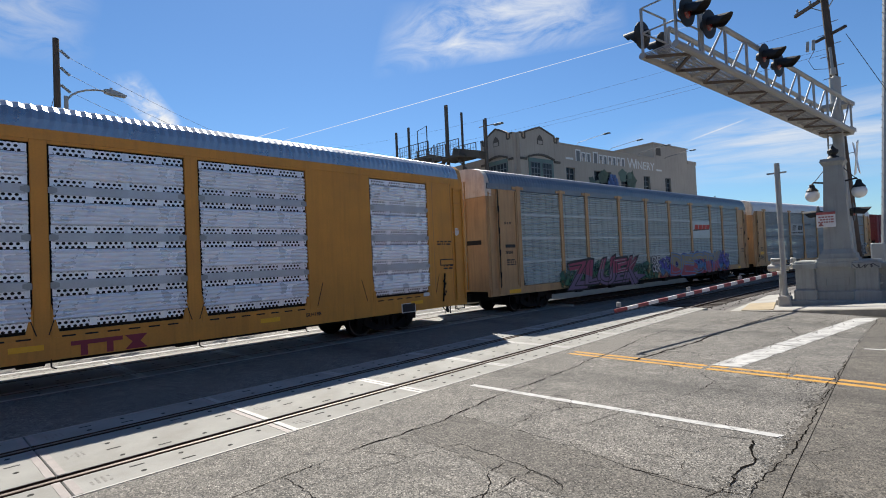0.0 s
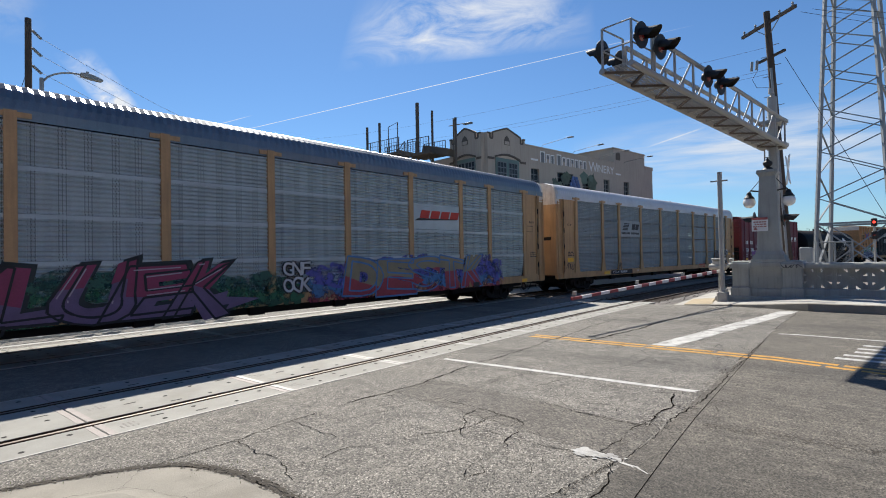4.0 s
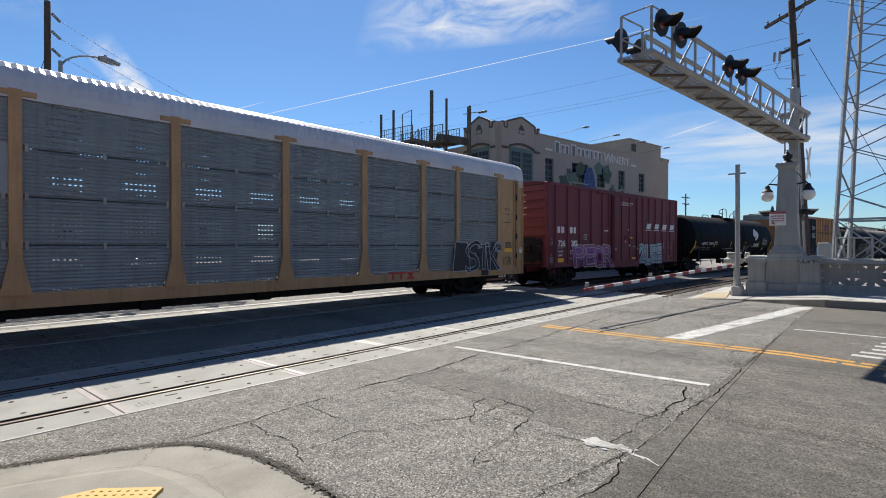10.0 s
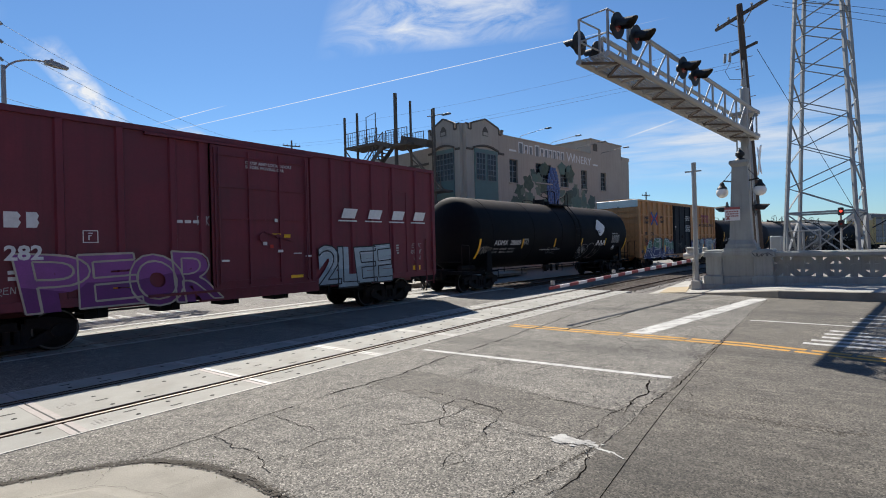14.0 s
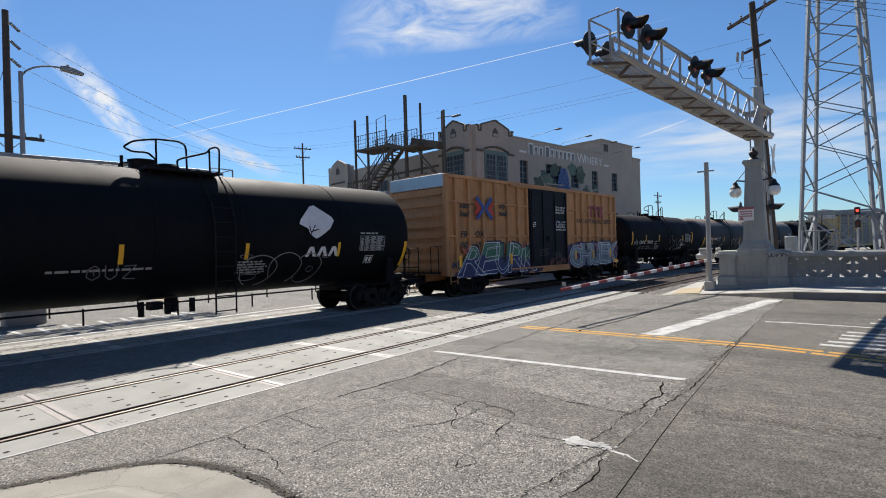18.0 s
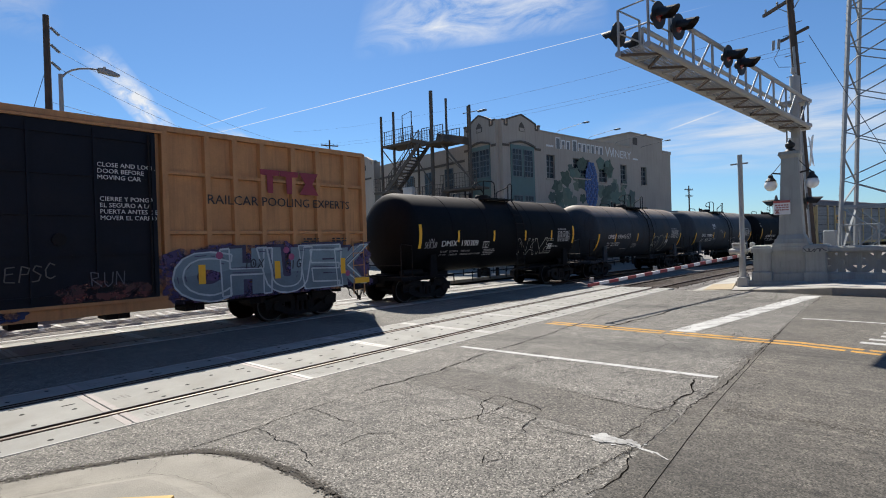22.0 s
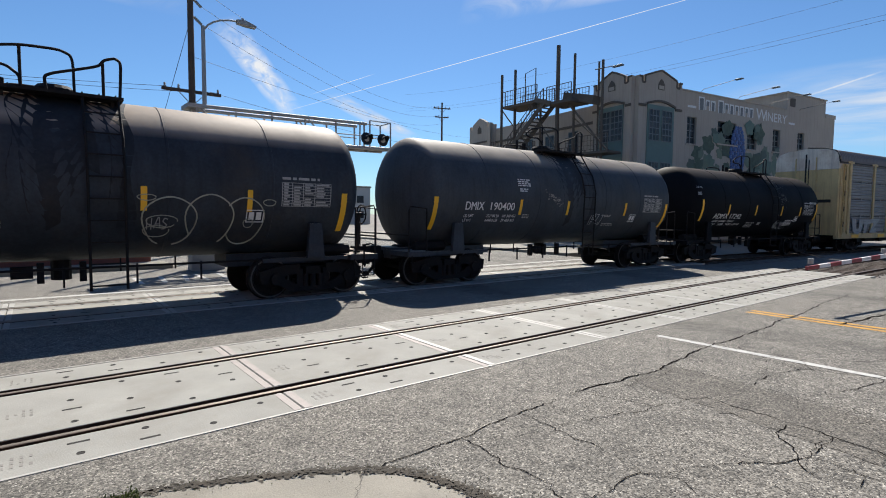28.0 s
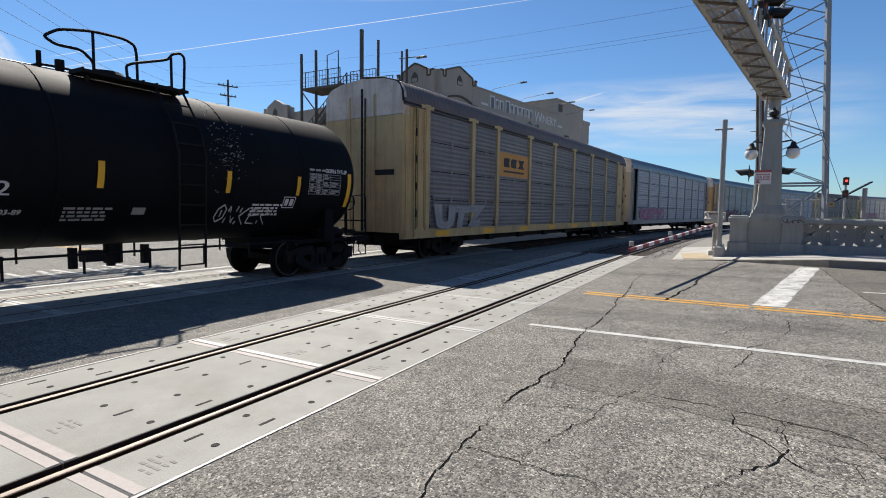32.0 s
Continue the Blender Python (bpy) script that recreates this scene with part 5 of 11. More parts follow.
def build_far_kerb():
    """Kerb and pavement on the far side of the street; the kerb sinks into a ramp beside the track."""
    foot = [(17.4, -1.77, 0.04), (17.48, -3.37, 0.13), (16.73, -4.71, 0.265), (15.95, -5.87, 0.405), (15.8, -8.05, 0.43), (15.7, -15, 0.43), (15.4, -40, 0.43)]
    back = [(24, -1.6, 0.06), (24, -3.1, 0.18), (24, -4.3, 0.21), (24, -5.45, 0.237), (24, -8.2, 0.343), (24, -15, 0.36), (24, -40, 0.36)]
    far = thing("kerb_opposite", "pale concrete kerb across the street", "kerb", kind="structure")
    face, edge, slab = Geo(), Geo(), Geo()
    for (a, p), (b, q) in zip(zip(foot, back), zip(foot[1:], back[1:])):
        n = 5
        for i in range(n):
            k, m = i / n, (i + 1) / n
            u, v = [tuple(a[j] + (b[j] - a[j]) * f for j in range(3)) for f in (k, m)]
            r, w = [tuple(p[j] + (q[j] - p[j]) * f for j in range(3)) for f in (k, m)]
            face.add([(u[0], u[1], slope(u[1]) - 0.1), (v[0], v[1], slope(v[1]) - 0.1), (v[0] + 0.03, v[1], v[2] - 0.012), (u[0] + 0.03, u[1], u[2] - 0.012)], [(0, 1, 2, 3)])
            edge.add([(u[0] + 0.03, u[1], u[2] - 0.012), (v[0] + 0.03, v[1], v[2] - 0.012), (v[0] + 0.06, v[1], v[2]), (u[0] + 0.06, u[1], u[2]), (v[0] + 0.2, v[1], v[2] + 0.002), (u[0] + 0.2, u[1], u[2] + 0.002)], [(0, 1, 2, 3), (3, 2, 4, 5)])
            slab.add([(u[0] + 0.21, u[1], u[2]), (v[0] + 0.21, v[1], v[2]), w, r], [(0, 1, 2, 3)])
    face.add([(17.4, -1.77, -0.1), (17.4, -1.77, 0.04), (24, -1.6, 0.06), (24, -1.6, -0.1)], [(0, 1, 2, 3)])
    part("kerb_face", face, M["kerb"], far, "worn vertical kerb face")
    part("kerb_edge", edge, M["kerb"], far)
    part("pavement_slab", slab, M["paving"], far, "pale concrete pavement along the bridge rail")
    part("tactile_strip", Geo().add([(17.7, -2.1, 0.077), (17.7, -3.0, 0.127), (19.9, -2.65, 0.15), (19.9, -1.85, 0.09), (17.7, -2.1, 0.0), (17.7, -3.0, 0.0), (19.9, -2.65, 0.0), (19.9, -1.85, 0.0)], [(0, 1, 2, 3), (0, 4, 5, 1), (1, 5, 6, 2), (2, 6, 7, 3), (3, 7, 4, 0)]), M["tactile_faded"], far, "faded orange warning strip")


build_ground()
build_rails()
build_markings()
build_corner()
build_far_kerb()


# ---- the train ----
WHEEL_R = 0.43
SHARED, ROLLING = {}, []


def shared(key, make):
    if key not in SHARED:
        SHARED[key] = make()
    return SHARED[key]


COUPLERS = []


def wheelset_mesh():
    g = Geo()
    for y, s in ((-0.754, -1), (0.754, 1)):
        g.lathe([(0.10, y + s * 0.07), (WHEEL_R - 0.09, y + s * 0.045), (WHEEL_R - 0.07, y + s * 0.075), (WHEEL_R - 0.005, y + s * 0.07), (WHEEL_R, y - s * 0.045), (WHEEL_R + 0.028, y - s * 0.055), (WHEEL_R + 0.028, y - s * 0.08), (WHEEL_R - 0.08, y - s * 0.08), (0.12, y - s * 0.06)], n=28, axis="y")
    g.cyl((0, -0.95, 0), (0, 0.95, 0), 0.085, 10)
    # spokes cast into the plate show the turning
    for k in range(5):
        a = k * 1.2566
        g.beam((0.12 * math.cos(a), -0.835, 0.12 * math.sin(a)), (0.33 * math.cos(a), -0.815, 0.33 * math.sin(a)), 0.03, 0.03, (0, 1, 0))
    k = len(g.f)
    for y in (-0.829, 0.829):
        g.lathe([(WHEEL_R - 0.05, y - 0.002), (WHEEL_R - 0.018, y - 0.002), (WHEEL_R - 0.018, y + 0.002), (WHEEL_R - 0.05, y + 0.002)], n=28, axis="y")
        g.f = [f for i, f in enumerate(g.f) if i < k or len(f) == 4]
    me = g.mesh("wheelset", M["iron"], True)
    me.materials.append(M["tread"])
    for p in me.polygons[k:]:
        p.material_index = 1
    return me


def frame_mesh():
    """Cast side frames and bolster of a freight truck."""
    g = Geo()
    for y in (-1.0, 1.0):
        a, b = y - 0.07, y + 0.07
        for s in (-1, 1):
            g.prism([(s * 1.13, 0.34), (s * 1.16, 0.60), (s * 0.66, 0.72), (s * 0.3, 0.72), (s * 0.3, 0.52), (s * 0.58, 0.50), (s * 0.86, 0.34)][::s], a, b)
            g.prism([(s * 1.0, 0.40), (s * 0.4, 0.12), (s * 0.3, 0.26), (s * 0.8, 0.52)][::s], a, b)
            g.cyl((s * 0.82, y - 0.13, 0.43), (s * 0.82, y + 0.13, 0.43), 0.13, 12)
            g.beam((s * 0.3, y, 0.2), (s * 0.3, y, 0.62), 0.1, 0.14)
        g.box(-0.36, a, 0.14, 0.36, b, 0.24)
        for k in range(3):
            g.cyl((-0.17 + k * 0.17, y - 0.02, 0.24), (-0.17 + k * 0.17, y - 0.02, 0.5), 0.065, 10)
    g.box(-0.17, -1.05, 0.5, 0.17, 1.05, 0.66)
    g.box(-0.34, -0.88, 0.16, 0.34, 0.88, 0.56)
    for s in (-1, 1):
        g.cyl((s * 0.56, -0.7, 0.36), (s * 0.56, 0.7, 0.36), 0.1, 8)
    for s in (-1, 1):
        g.box(s * 0.36 - 0.05, -0.9, 0.3, s * 0.36 + 0.05, 0.9, 0.4)
        for y in (-0.75, 0.75):
            g.box(s * 0.40 - 0.05, y - 0.06, 0.25, s * 0.40 + 0.03, y + 0.06, 0.55)
    return g.mesh("side_frame", M["iron"])


def coupler_mesh():
    """Draft box, shank, knuckle, lift lever and the hoses that meet the next wagon's."""
    g = Geo()
    g.box(-1.3, -0.2, 0.58, -0.25, 0.2, 0.98)
    g.cham(-0.3, -0.24, 0.56, -0.12, 0.24, 1.0, 0.03)
    g.box(-0.15, -0.1, 0.68, 0.5, 0.1, 0.88)
    g.prism([(0.42, -0.17), (0.78, -0.2), (0.86, -0.03), (0.7, 0.0), (0.74, 0.2), (0.42, 0.18)], 0.58, 1.0, "z")
    g.cyl((0.66, -0.1, 0.52), (0.66, -0.1, 1.05), 0.05, 8)
    g.tube([(-0.05, -1.35, 0.98), (0.0, -0.8, 0.92), (0.25, -0.32, 0.92), (0.55, -0.12, 1.04)], 0.018, 6)
    g.tube([(-0.05, -1.36, 0.98), (-0.05, -1.4, 0.62)], 0.018, 6)
    g.tube([(-0.2, -0.42, 0.74), (0.1, -0.45, 0.66), (0.34, -0.4, 0.44), (0.56, -0.24, 0.3), (0.77, 0.0, 0.27)], 0.03, 7)
    g.cyl((0.68, -0.08, 0.26), (0.8, 0.02, 0.3), 0.05, 8)
    g.tube([(0.0, -0.9, 0.62), (0.15, -0.7, 0.36), (0.45, -0.45, 0.24), (0.77, -0.1, 0.2)], 0.018, 6)
    for x, y in ((-0.2, -0.7), (0.05, -1.1), (0.2, -0.55)):
        g.tube([(x, y, 0.8), (x + 0.02, y, 0.48), (x + 0.08, y - 0.05, 0.4)], 0.014, 5)
    return g.mesh("coupler", M["iron"])


def running_gear(car, half, inset=2.0, base=0.84, off=0.0):
    """Two trucks with their wheelsets, a coupler and hoses at each end."""
    for s in (-1, 1):
        truck = part("truck", shared("frame", frame_mesh), None, car, "dark cast-iron freight truck")
        truck.matrix_basis = pose(off + s * (half - inset), 0, 0)
        for w in (-1, 1):
            ws = part("wheelset", shared("wheelset", wheelset_mesh), None, truck)
            ws.matrix_basis = pose(w * base, 0, WHEEL_R)
            ROLLING.append((ws, w * base, car))
        cp = part("coupler", shared("coupler", coupler_mesh), None, car, "dark steel coupler and air hose")
        cp.matrix_basis = pose(off + s * (half - 0.15), 0, 0, 0, 0, 0 if s > 0 else 180)
        COUPLERS.append((car, s, cp, off))


def join_couplers(train):
    """Slides each coupler out until it meets its neighbour's."""
    for (a, ha, ca), (b, hb, cb) in zip(train, train[1:]):
        ends = {(c, s): (cp, off) for c, s, cp, off in COUPLERS}
        if (a, 1) not in ends or (b, -1) not in ends:
            continue
        (p, po), (q, qo) = ends[(a, 1)], ends[(b, -1)]
        mid = ((ca + po + ha) + (cb + qo - hb)) / 2
        p.matrix_basis = pose(mid - ca - 0.77, 0, 0)
        q.matrix_basis = pose(mid - cb + 0.77, 0, 0, 0, 0, 180)


def ladder(car, x, y, z0, z1, w, mat, n=None, name="ladder"):
    g = Geo()
    for s in (-1, 1):
        g.beam((x + s * w / 2, y, z0), (x + s * w / 2, y, z1), 0.03)
    n = n or int((z1 - z0) / 0.4)
    for i in range(n):
        z = z0 + 0.12 + i * (z1 - z0 - 0.2) / max(1, n - 1)
        g.beam((x - w / 2, y - 0.02, z), (x + w / 2, y - 0.02, z), 0.022)
    return part(name, g, mat, car)


def ribbed(w, h, ribs, deep, mat, name="side_panel", cut=0.0):
    """A sheet with horizontal corrugations, facing -y, its lower corners cut off by cut."""
    g, rows = Geo(), []
    n = ribs * 4
    for i in range(n + 1):
        z = h * i / n
        d = (0, 0, deep, deep)[i % 4]
        c = max(0.0, cut * (1 - z / 0.5)) if z < 0.5 else 0.0
        rows.append([(c, -d, z), (w - c, -d, z)])
    for r in rows:
        g.v += r
    g.f = [(2 * i, 2 * i + 1, 2 * i + 3, 2 * i + 2) for i in range(n)]
    return g.mesh(name, mat)


def corrugated(w, h, ribs, deep, mat, name, cut=0.0):
    """A bright sheet with half-round horizontal ribs and narrow valleys, facing -y."""
    g, n = Geo(), ribs * 10
    for i in range(n + 1):
        z, k = h * i / n, (i % 10) / 10
        d = deep * math.sqrt(max(0.0, 1 - ((k - 0.42) / 0.42) ** 2)) if k < 0.84 else 0.0
        c = cut * max(0.0, 1 - z / h)
        g.v += [(c, -d, z), (w - c, -d, z)]
    g.f = [(2 * i, 2 * i + 1, 2 * i + 3, 2 * i + 2) for i in range(n)]
    return g.mesh(name, mat, True)


def curved_roof(half, w, z0, z1, mat, name, pitch=0.17):
    """A corrugated car roof, its ribs across the car, with an arched section."""
    arch = ((1.0, 0.0), (0.975, 0.28), (0.92, 0.54), (0.83, 0.715), (0.55, 0.89), (0.0, 1.0))
    prof = [(-w * u, z0 + (z1 - z0) * v) for u, v in arch] + [(w * u, z0 + (z1 - z0) * v) for u, v in arch[-2::-1]]
    g, prev = Geo(), None
    n = int(2 * half / pitch) * 2
    for k in range(n + 1):
        x = -half + 2 * half * k / n
        up = 0.022 if k % 2 else 0.0
        i0 = len(g.v)
        for j, (y, z) in enumerate(prof):
            e = up if 0 < j < 10 else 0
            g.v.append((x, y * (1 + e * 0.25), z + e))
        if prev is not None:
            g.f += [(prev + j, prev + j + 1, i0 + j + 1, i0 + j) for j in range(10)]
        prev = i0
    return g, prof


def spray_cloud(car, x, y, z, width, height, colours, label, seed=1, even=0.55):
    """Soft overlapping fields of sprayed colour; the colours run from the lower edge to the upper one."""
    rnd, piece = random.Random(seed), None
    m = len(colours)
    for c, col in enumerate(colours):
        g = Geo()
        for k in range(30):
            u = (k + rnd.random()) / 30
            cx, cz = x + width * u, z + height * ((c + 0.5) / m * 0.9 + rnd.uniform(-0.1, 0.1)) * (even + (1 - even) * math.sin(3.14 * u))
            r, ph = height * rnd.uniform(0.08, 0.2), rnd.random() * 6
            n, w = 18, [rnd.uniform(-0.12, 0.12) for _ in range(3)]
            g.add([(cx + r * 1.9 * math.cos(i * 6.2832 / n) * (1 + w[0] * math.sin(2 * i + ph)), y - 0.0005 - 0.0006 * c - 0.000015 * k, max(z, cz + r * math.sin(i * 6.2832 / n) * (1 + w[1] * math.sin(3 * i + ph)))) for i in range(n)], [tuple(range(n))])
        ob = part("graffiti", g, mist(*col), car if piece is None else piece, label if piece is None else "")
        ob["kind"] = "stuff"
        piece = piece or ob
    return piece


def scribble(car, x, y, z, w, h, col, seed, label="thin sprayed graffiti tag"):
    """A thin sprayed tag: a looping line."""
    rnd, pts = random.Random(seed), []
    n = 46
    ph = [rnd.uniform(0, 6.28) for _ in range(4)]
    for i in range(n):
        k = i / (n - 1)
        pts.append((x + w * (k + 0.09 * math.sin(k * 23 + ph[0])), y - 0.003, z + h * (0.5 + 0.36 * math.sin(k * 29 + ph[1]) + 0.14 * math.sin(k * 53 + ph[2]))))
    g = Geo()
    for a, b in zip(pts, pts[1:]):
        g.beam(a, b, 0.022, 0.002, (0, 1, 0))
    return tagged(part("graffiti_tag", g, paint(*col), car, label), kind="stuff")


def autorack(label, half, posts, paintwork, roof_mat, sheet_mat, end_top, style):
    """A covered car carrier. posts: places of the side posts from the front end, in metres."""
    car = thing("autorack_wagon", label, "railway wagon", "train")
    W, z0, z1, zr = 1.55, 1.02, 4.62, 5.5
    L = 2 * half
    X = lambda d: -half + d  # noqa: E731
    # sill
    for y0, y1 in ((-W - 0.03, -W + 0.12), (W - 0.12, W + 0.03)):
        part("sill", Geo().box(-half + 0.05, y0, 0.62 if style == "yellow" else 0.74, half - 0.05, y1, z0), paintwork, car)
    part("floor", Geo().box(-half + 0.3, -W + 0.12, 0.8, half - 0.3, W - 0.12, 0.94), M["iron"], car)
    for k in range(int(L / 3)):
        x = -half + 3.2 + k * 2.7
        if x < half - 3:
            part("cross_bearer", Geo().box(x - 0.16, -1.3, 0.5, x + 0.25, -1.155, 0.735), M["iron"], car)
    part("centre_sill", Geo().box(-half + 4.4, -1.15, 0.52, half - 4.4, 1.15, 0.8), M["iron"], car, "black deep centre sill under the floor")
    for s in (-1, 1):
        part("draft_sill", Geo().box(min(s * (half - 4.4), s * (half - 0.2)), -0.4, 0.5, max(s * (half - 4.4), s * (half - 0.2)), 0.4, 0.8), M["iron"], car)
    # top chord and roof
    for y0, y1 in ((-W - 0.03, -W + 0.08), (W - 0.08, W + 0.03)):
        part("top_chord", Geo().box(-half + 0.1, y0, z1, half - 0.1, y1, z1 + 0.2), roof_mat if style != "yellow" else paintwork, car)
    g, prof = curved_roof(half - 0.22, W + 0.02, z1 + 0.18, zr, roof_mat, "roof")
    part("roof", g, roof_mat, car, "corrugated galvanised steel roof")
    for i in range(4):
        a, b = X(0.15) + i * (L - 0.3) / 4, X(0.15) + (i + 1) * (L - 0.3) / 4
        for c, d in (((0.0, 0.3), (0.55, 1.1), (1.6, 2.3), (2.6, 3.6)) if style == "light" else ((0.0, 3.6),)):
            part("off_side_sheet", Geo().box(a + 0.02, W - 0.02, z0 + c, b - 0.02, W + 0.01, z0 + d), sheet_mat, car)
    # near-black sheet added in place of the shade inside the wagon
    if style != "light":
        part("interior", Geo().box(-half + 0.4, -W + 0.16, z0, half - 0.4, -W + 0.2, z1), M["hole"], car, "added black sheet for the shade behind the side sheets")
    # posts with flared feet
    def post_mesh():
        g = Geo()
        g.box(-0.1, -W - 0.07, z0 - 0.02, 0.1, -W + 0.02, z1 + 0.16)
        if style == "light":
            g.prism([(-0.24, z0 - 0.03), (0.24, z0 - 0.03), (0.11, z0 + 0.62), (-0.11, z0 + 0.62)], -W - 0.074, -W - 0.02)
        g.box(-0.32, -W - 0.055, z1 + 0.04, 0.32, -W - 0.03, z1 + 0.14)
        return g.mesh("post", paintwork)
    pm = shared(("post", paintwork.name, style), post_mesh)
    for d in posts:
        ob = part("post", pm, None, car)
        ob.matrix_basis = pose(X(d), 0, 0)
    # ends: folding doors, rounded to the roof
    for s in (-1, 1):
        g = Geo()
        pts = [(-W, z0 - 0.1), (-W, z1 + 0.15)] + [(y, z) for y, z in prof[1:-1]] + [(W, z1 + 0.15), (W, z0 - 0.1)]
        g.prism([(y, min(z, 4.35)) for y, z in pts], s * (half - 0.02), s * (half - 0.12), "x")
        # yellow wagon's doors are coloured grey to cut bounced light on its neighbour
        part("end_door", g, paintwork if style != "yellow" else M["slate_plain"], car)
        g = Geo()
        g.prism([(-W + 0.01, 4.36), (-W + 0.01, z1 + 0.15)] + [(y * 0.99, z) for y, z in prof[1:-1]] + [(W - 0.01, z1 + 0.15), (W - 0.01, 4.36)], s * (half - 0.02), s * (half - 0.35), "x")
        part("end_cap", g, M[end_top], car, "weathered pale painted end cap")
        g = Geo()
        for y in (-0.5, 0.5):
            g.beam((s * (half - 0.005), y, 0.95), (s * (half - 0.005), y, 5.0), 0.05, 0.04)
            for z in (1.6, 2.7, 3.8):
                g.cyl((s * (half + 0.005), y, z - 0.12), (s * (half + 0.005), y, z + 0.12), 0.035, 8)
        part("end_hinge", g, paintwork, car)
        # gap and slot are flat dark strips, their shade painted on the door
        part("door_gap", Geo().box(min(s * (half - 0.025), s * (half + 0.004)), -0.035, z0 - 0.08, max(s * (half - 0.025), s * (half + 0.004)), 0.035, 5.2), M["hole"], car, "dark strip for the shaded gap between the end doors")
        part("hand_slot", Geo().box(min(s * (half - 0.025), s * (half + 0.003)), -1.25, 2.62, max(s * (half - 0.025), s * (half + 0.003)), -0.45, 2.78), M["hole"], car, "dark strip for a shaded slot in the end door")
        part("lock_rod", Geo().cyl((s * (half + 0.03), -0.16, 1.0), (s * (half + 0.03), -0.16, 4.9), 0.022, 8), M["iron"], car)
        ladder(car, s * (half - 0.33), -W - 0.05, 0.8, 4.5, 0.42, paintwork, 9)
        g = Geo()
        g.box(s * (half - 0.62) - 0.03, -W - 0.03, z0 - 0.25, s * (half - 0.62) + 0.03, -W + 0.1, z1 + 0.1)
        g.box(min(s * (half - 0.62), s * (half - 0.06)), -W + 0.02, z0 - 0.05, max(s * (half - 0.62), s * (half - 0.06)), -W + 0.05, z1)
        part("ladder_board", g, paintwork, car)
        if style != "yellow":
            x = s * (half - 0.62)
            slit = part("door_slit", Geo().box(x - 0.022, -W - 0.036, z0, x + 0.022, -W - 0.031, z1), M["hole"], car, "dark strip for the shaded slit beside the end door")
            for z in (1.5, 2.3, 3.1, 3.9):
                part("latch", Geo().cham(x - 0.035, -W - 0.075, z - 0.12, x + 0.03, -W - 0.037, z + 0.12, 0.01), M["iron"], slit)
        g = Geo()
        g.tube([(s * (half - 0.15), -W, 0.78), (s * (half - 0.15), -W, 0.5), (s * (half - 0.6), -W, 0.5), (s * (half - 0.6), -W, 0.78)], 0.018, 6)
        part("step", g, M["iron"], car)
    running_gear(car, half, 3.1)
    return car, X, W, z0, z1


def rack_panels(car, X, W, z0, z1, bays, sheet_mat, tiers=4, ribs=9, gap=0.03, deep=0.03, band=None):
    """Side sheets of a car carrier, tier by tier, each an object."""
    h = (z1 - z0) / tiers
    for a, b in bays:
        w = round(b - a - 0.2, 2)
        for t in range(tiers):
            me = shared((sheet_mat.name, w, tiers, t == 0, ribs), lambda: ribbed(w, h - gap, ribs, deep, sheet_mat, cut=0.16 if t == 0 else 0))
            ob = part("side_panel", me, None, car)
            ob.matrix_basis = pose(X(a) + 0.1, -W + 0.01, z0 + t * h + gap / 2)
            if band and t:
                part("seam_band", Geo().cham(X(a) + 0.1, -W - 0.04, z0 + t * h - 0.03, X(b) - 0.1, -W - 0.02, z0 + t * h + 0.05, 0.006), band, car, "smooth bright zinc band")
    if band:
        return
    # small bright clips on the seams
    g = Geo()
    for a, b in bays:
        for t in range(1, tiers):
            for x in (X(a) + 0.14, (X(a) + X(b)) / 2, X(b) - 0.2):
                g.box(x, -W - 0.035, z0 + t * h - 0.07, x + 0.055, -W - 0.015, z0 + t * h + 0.07)
    tagged(part("panel_clip", g, M["panel_edge"], car, "small pale seam clips"), kind="stuff")


def end_panels(car, X, W, z0, z1, spans, mat, handle=True):
    for a, b in spans:
        part("end_bay_door", Geo().cham(X(a), -W - 0.02, z0, X(b), -W + 0.02, z1 + 0.02, 0.012), mat, car)
        g = Geo()
        for x in (X(a) + 0.07, X(b) - 0.1):
            g.beam((x, -W - 0.04, z0 + 0.05), (x, -W - 0.04, z1 - 0.05), 0.05, 0.05)
        part("door_rail", g, mat, car)
        bars(X(a) + 0.4, -W - 0.022, 2.0, 3, 0.5, 0.05, M["decal_black"], car, seed=int(a * 10))
        bars(X(a) + 0.35, -W - 0.022, 3.4, 2, 0.4, 0.03, M["decal_black"], car, seed=int(a * 7))


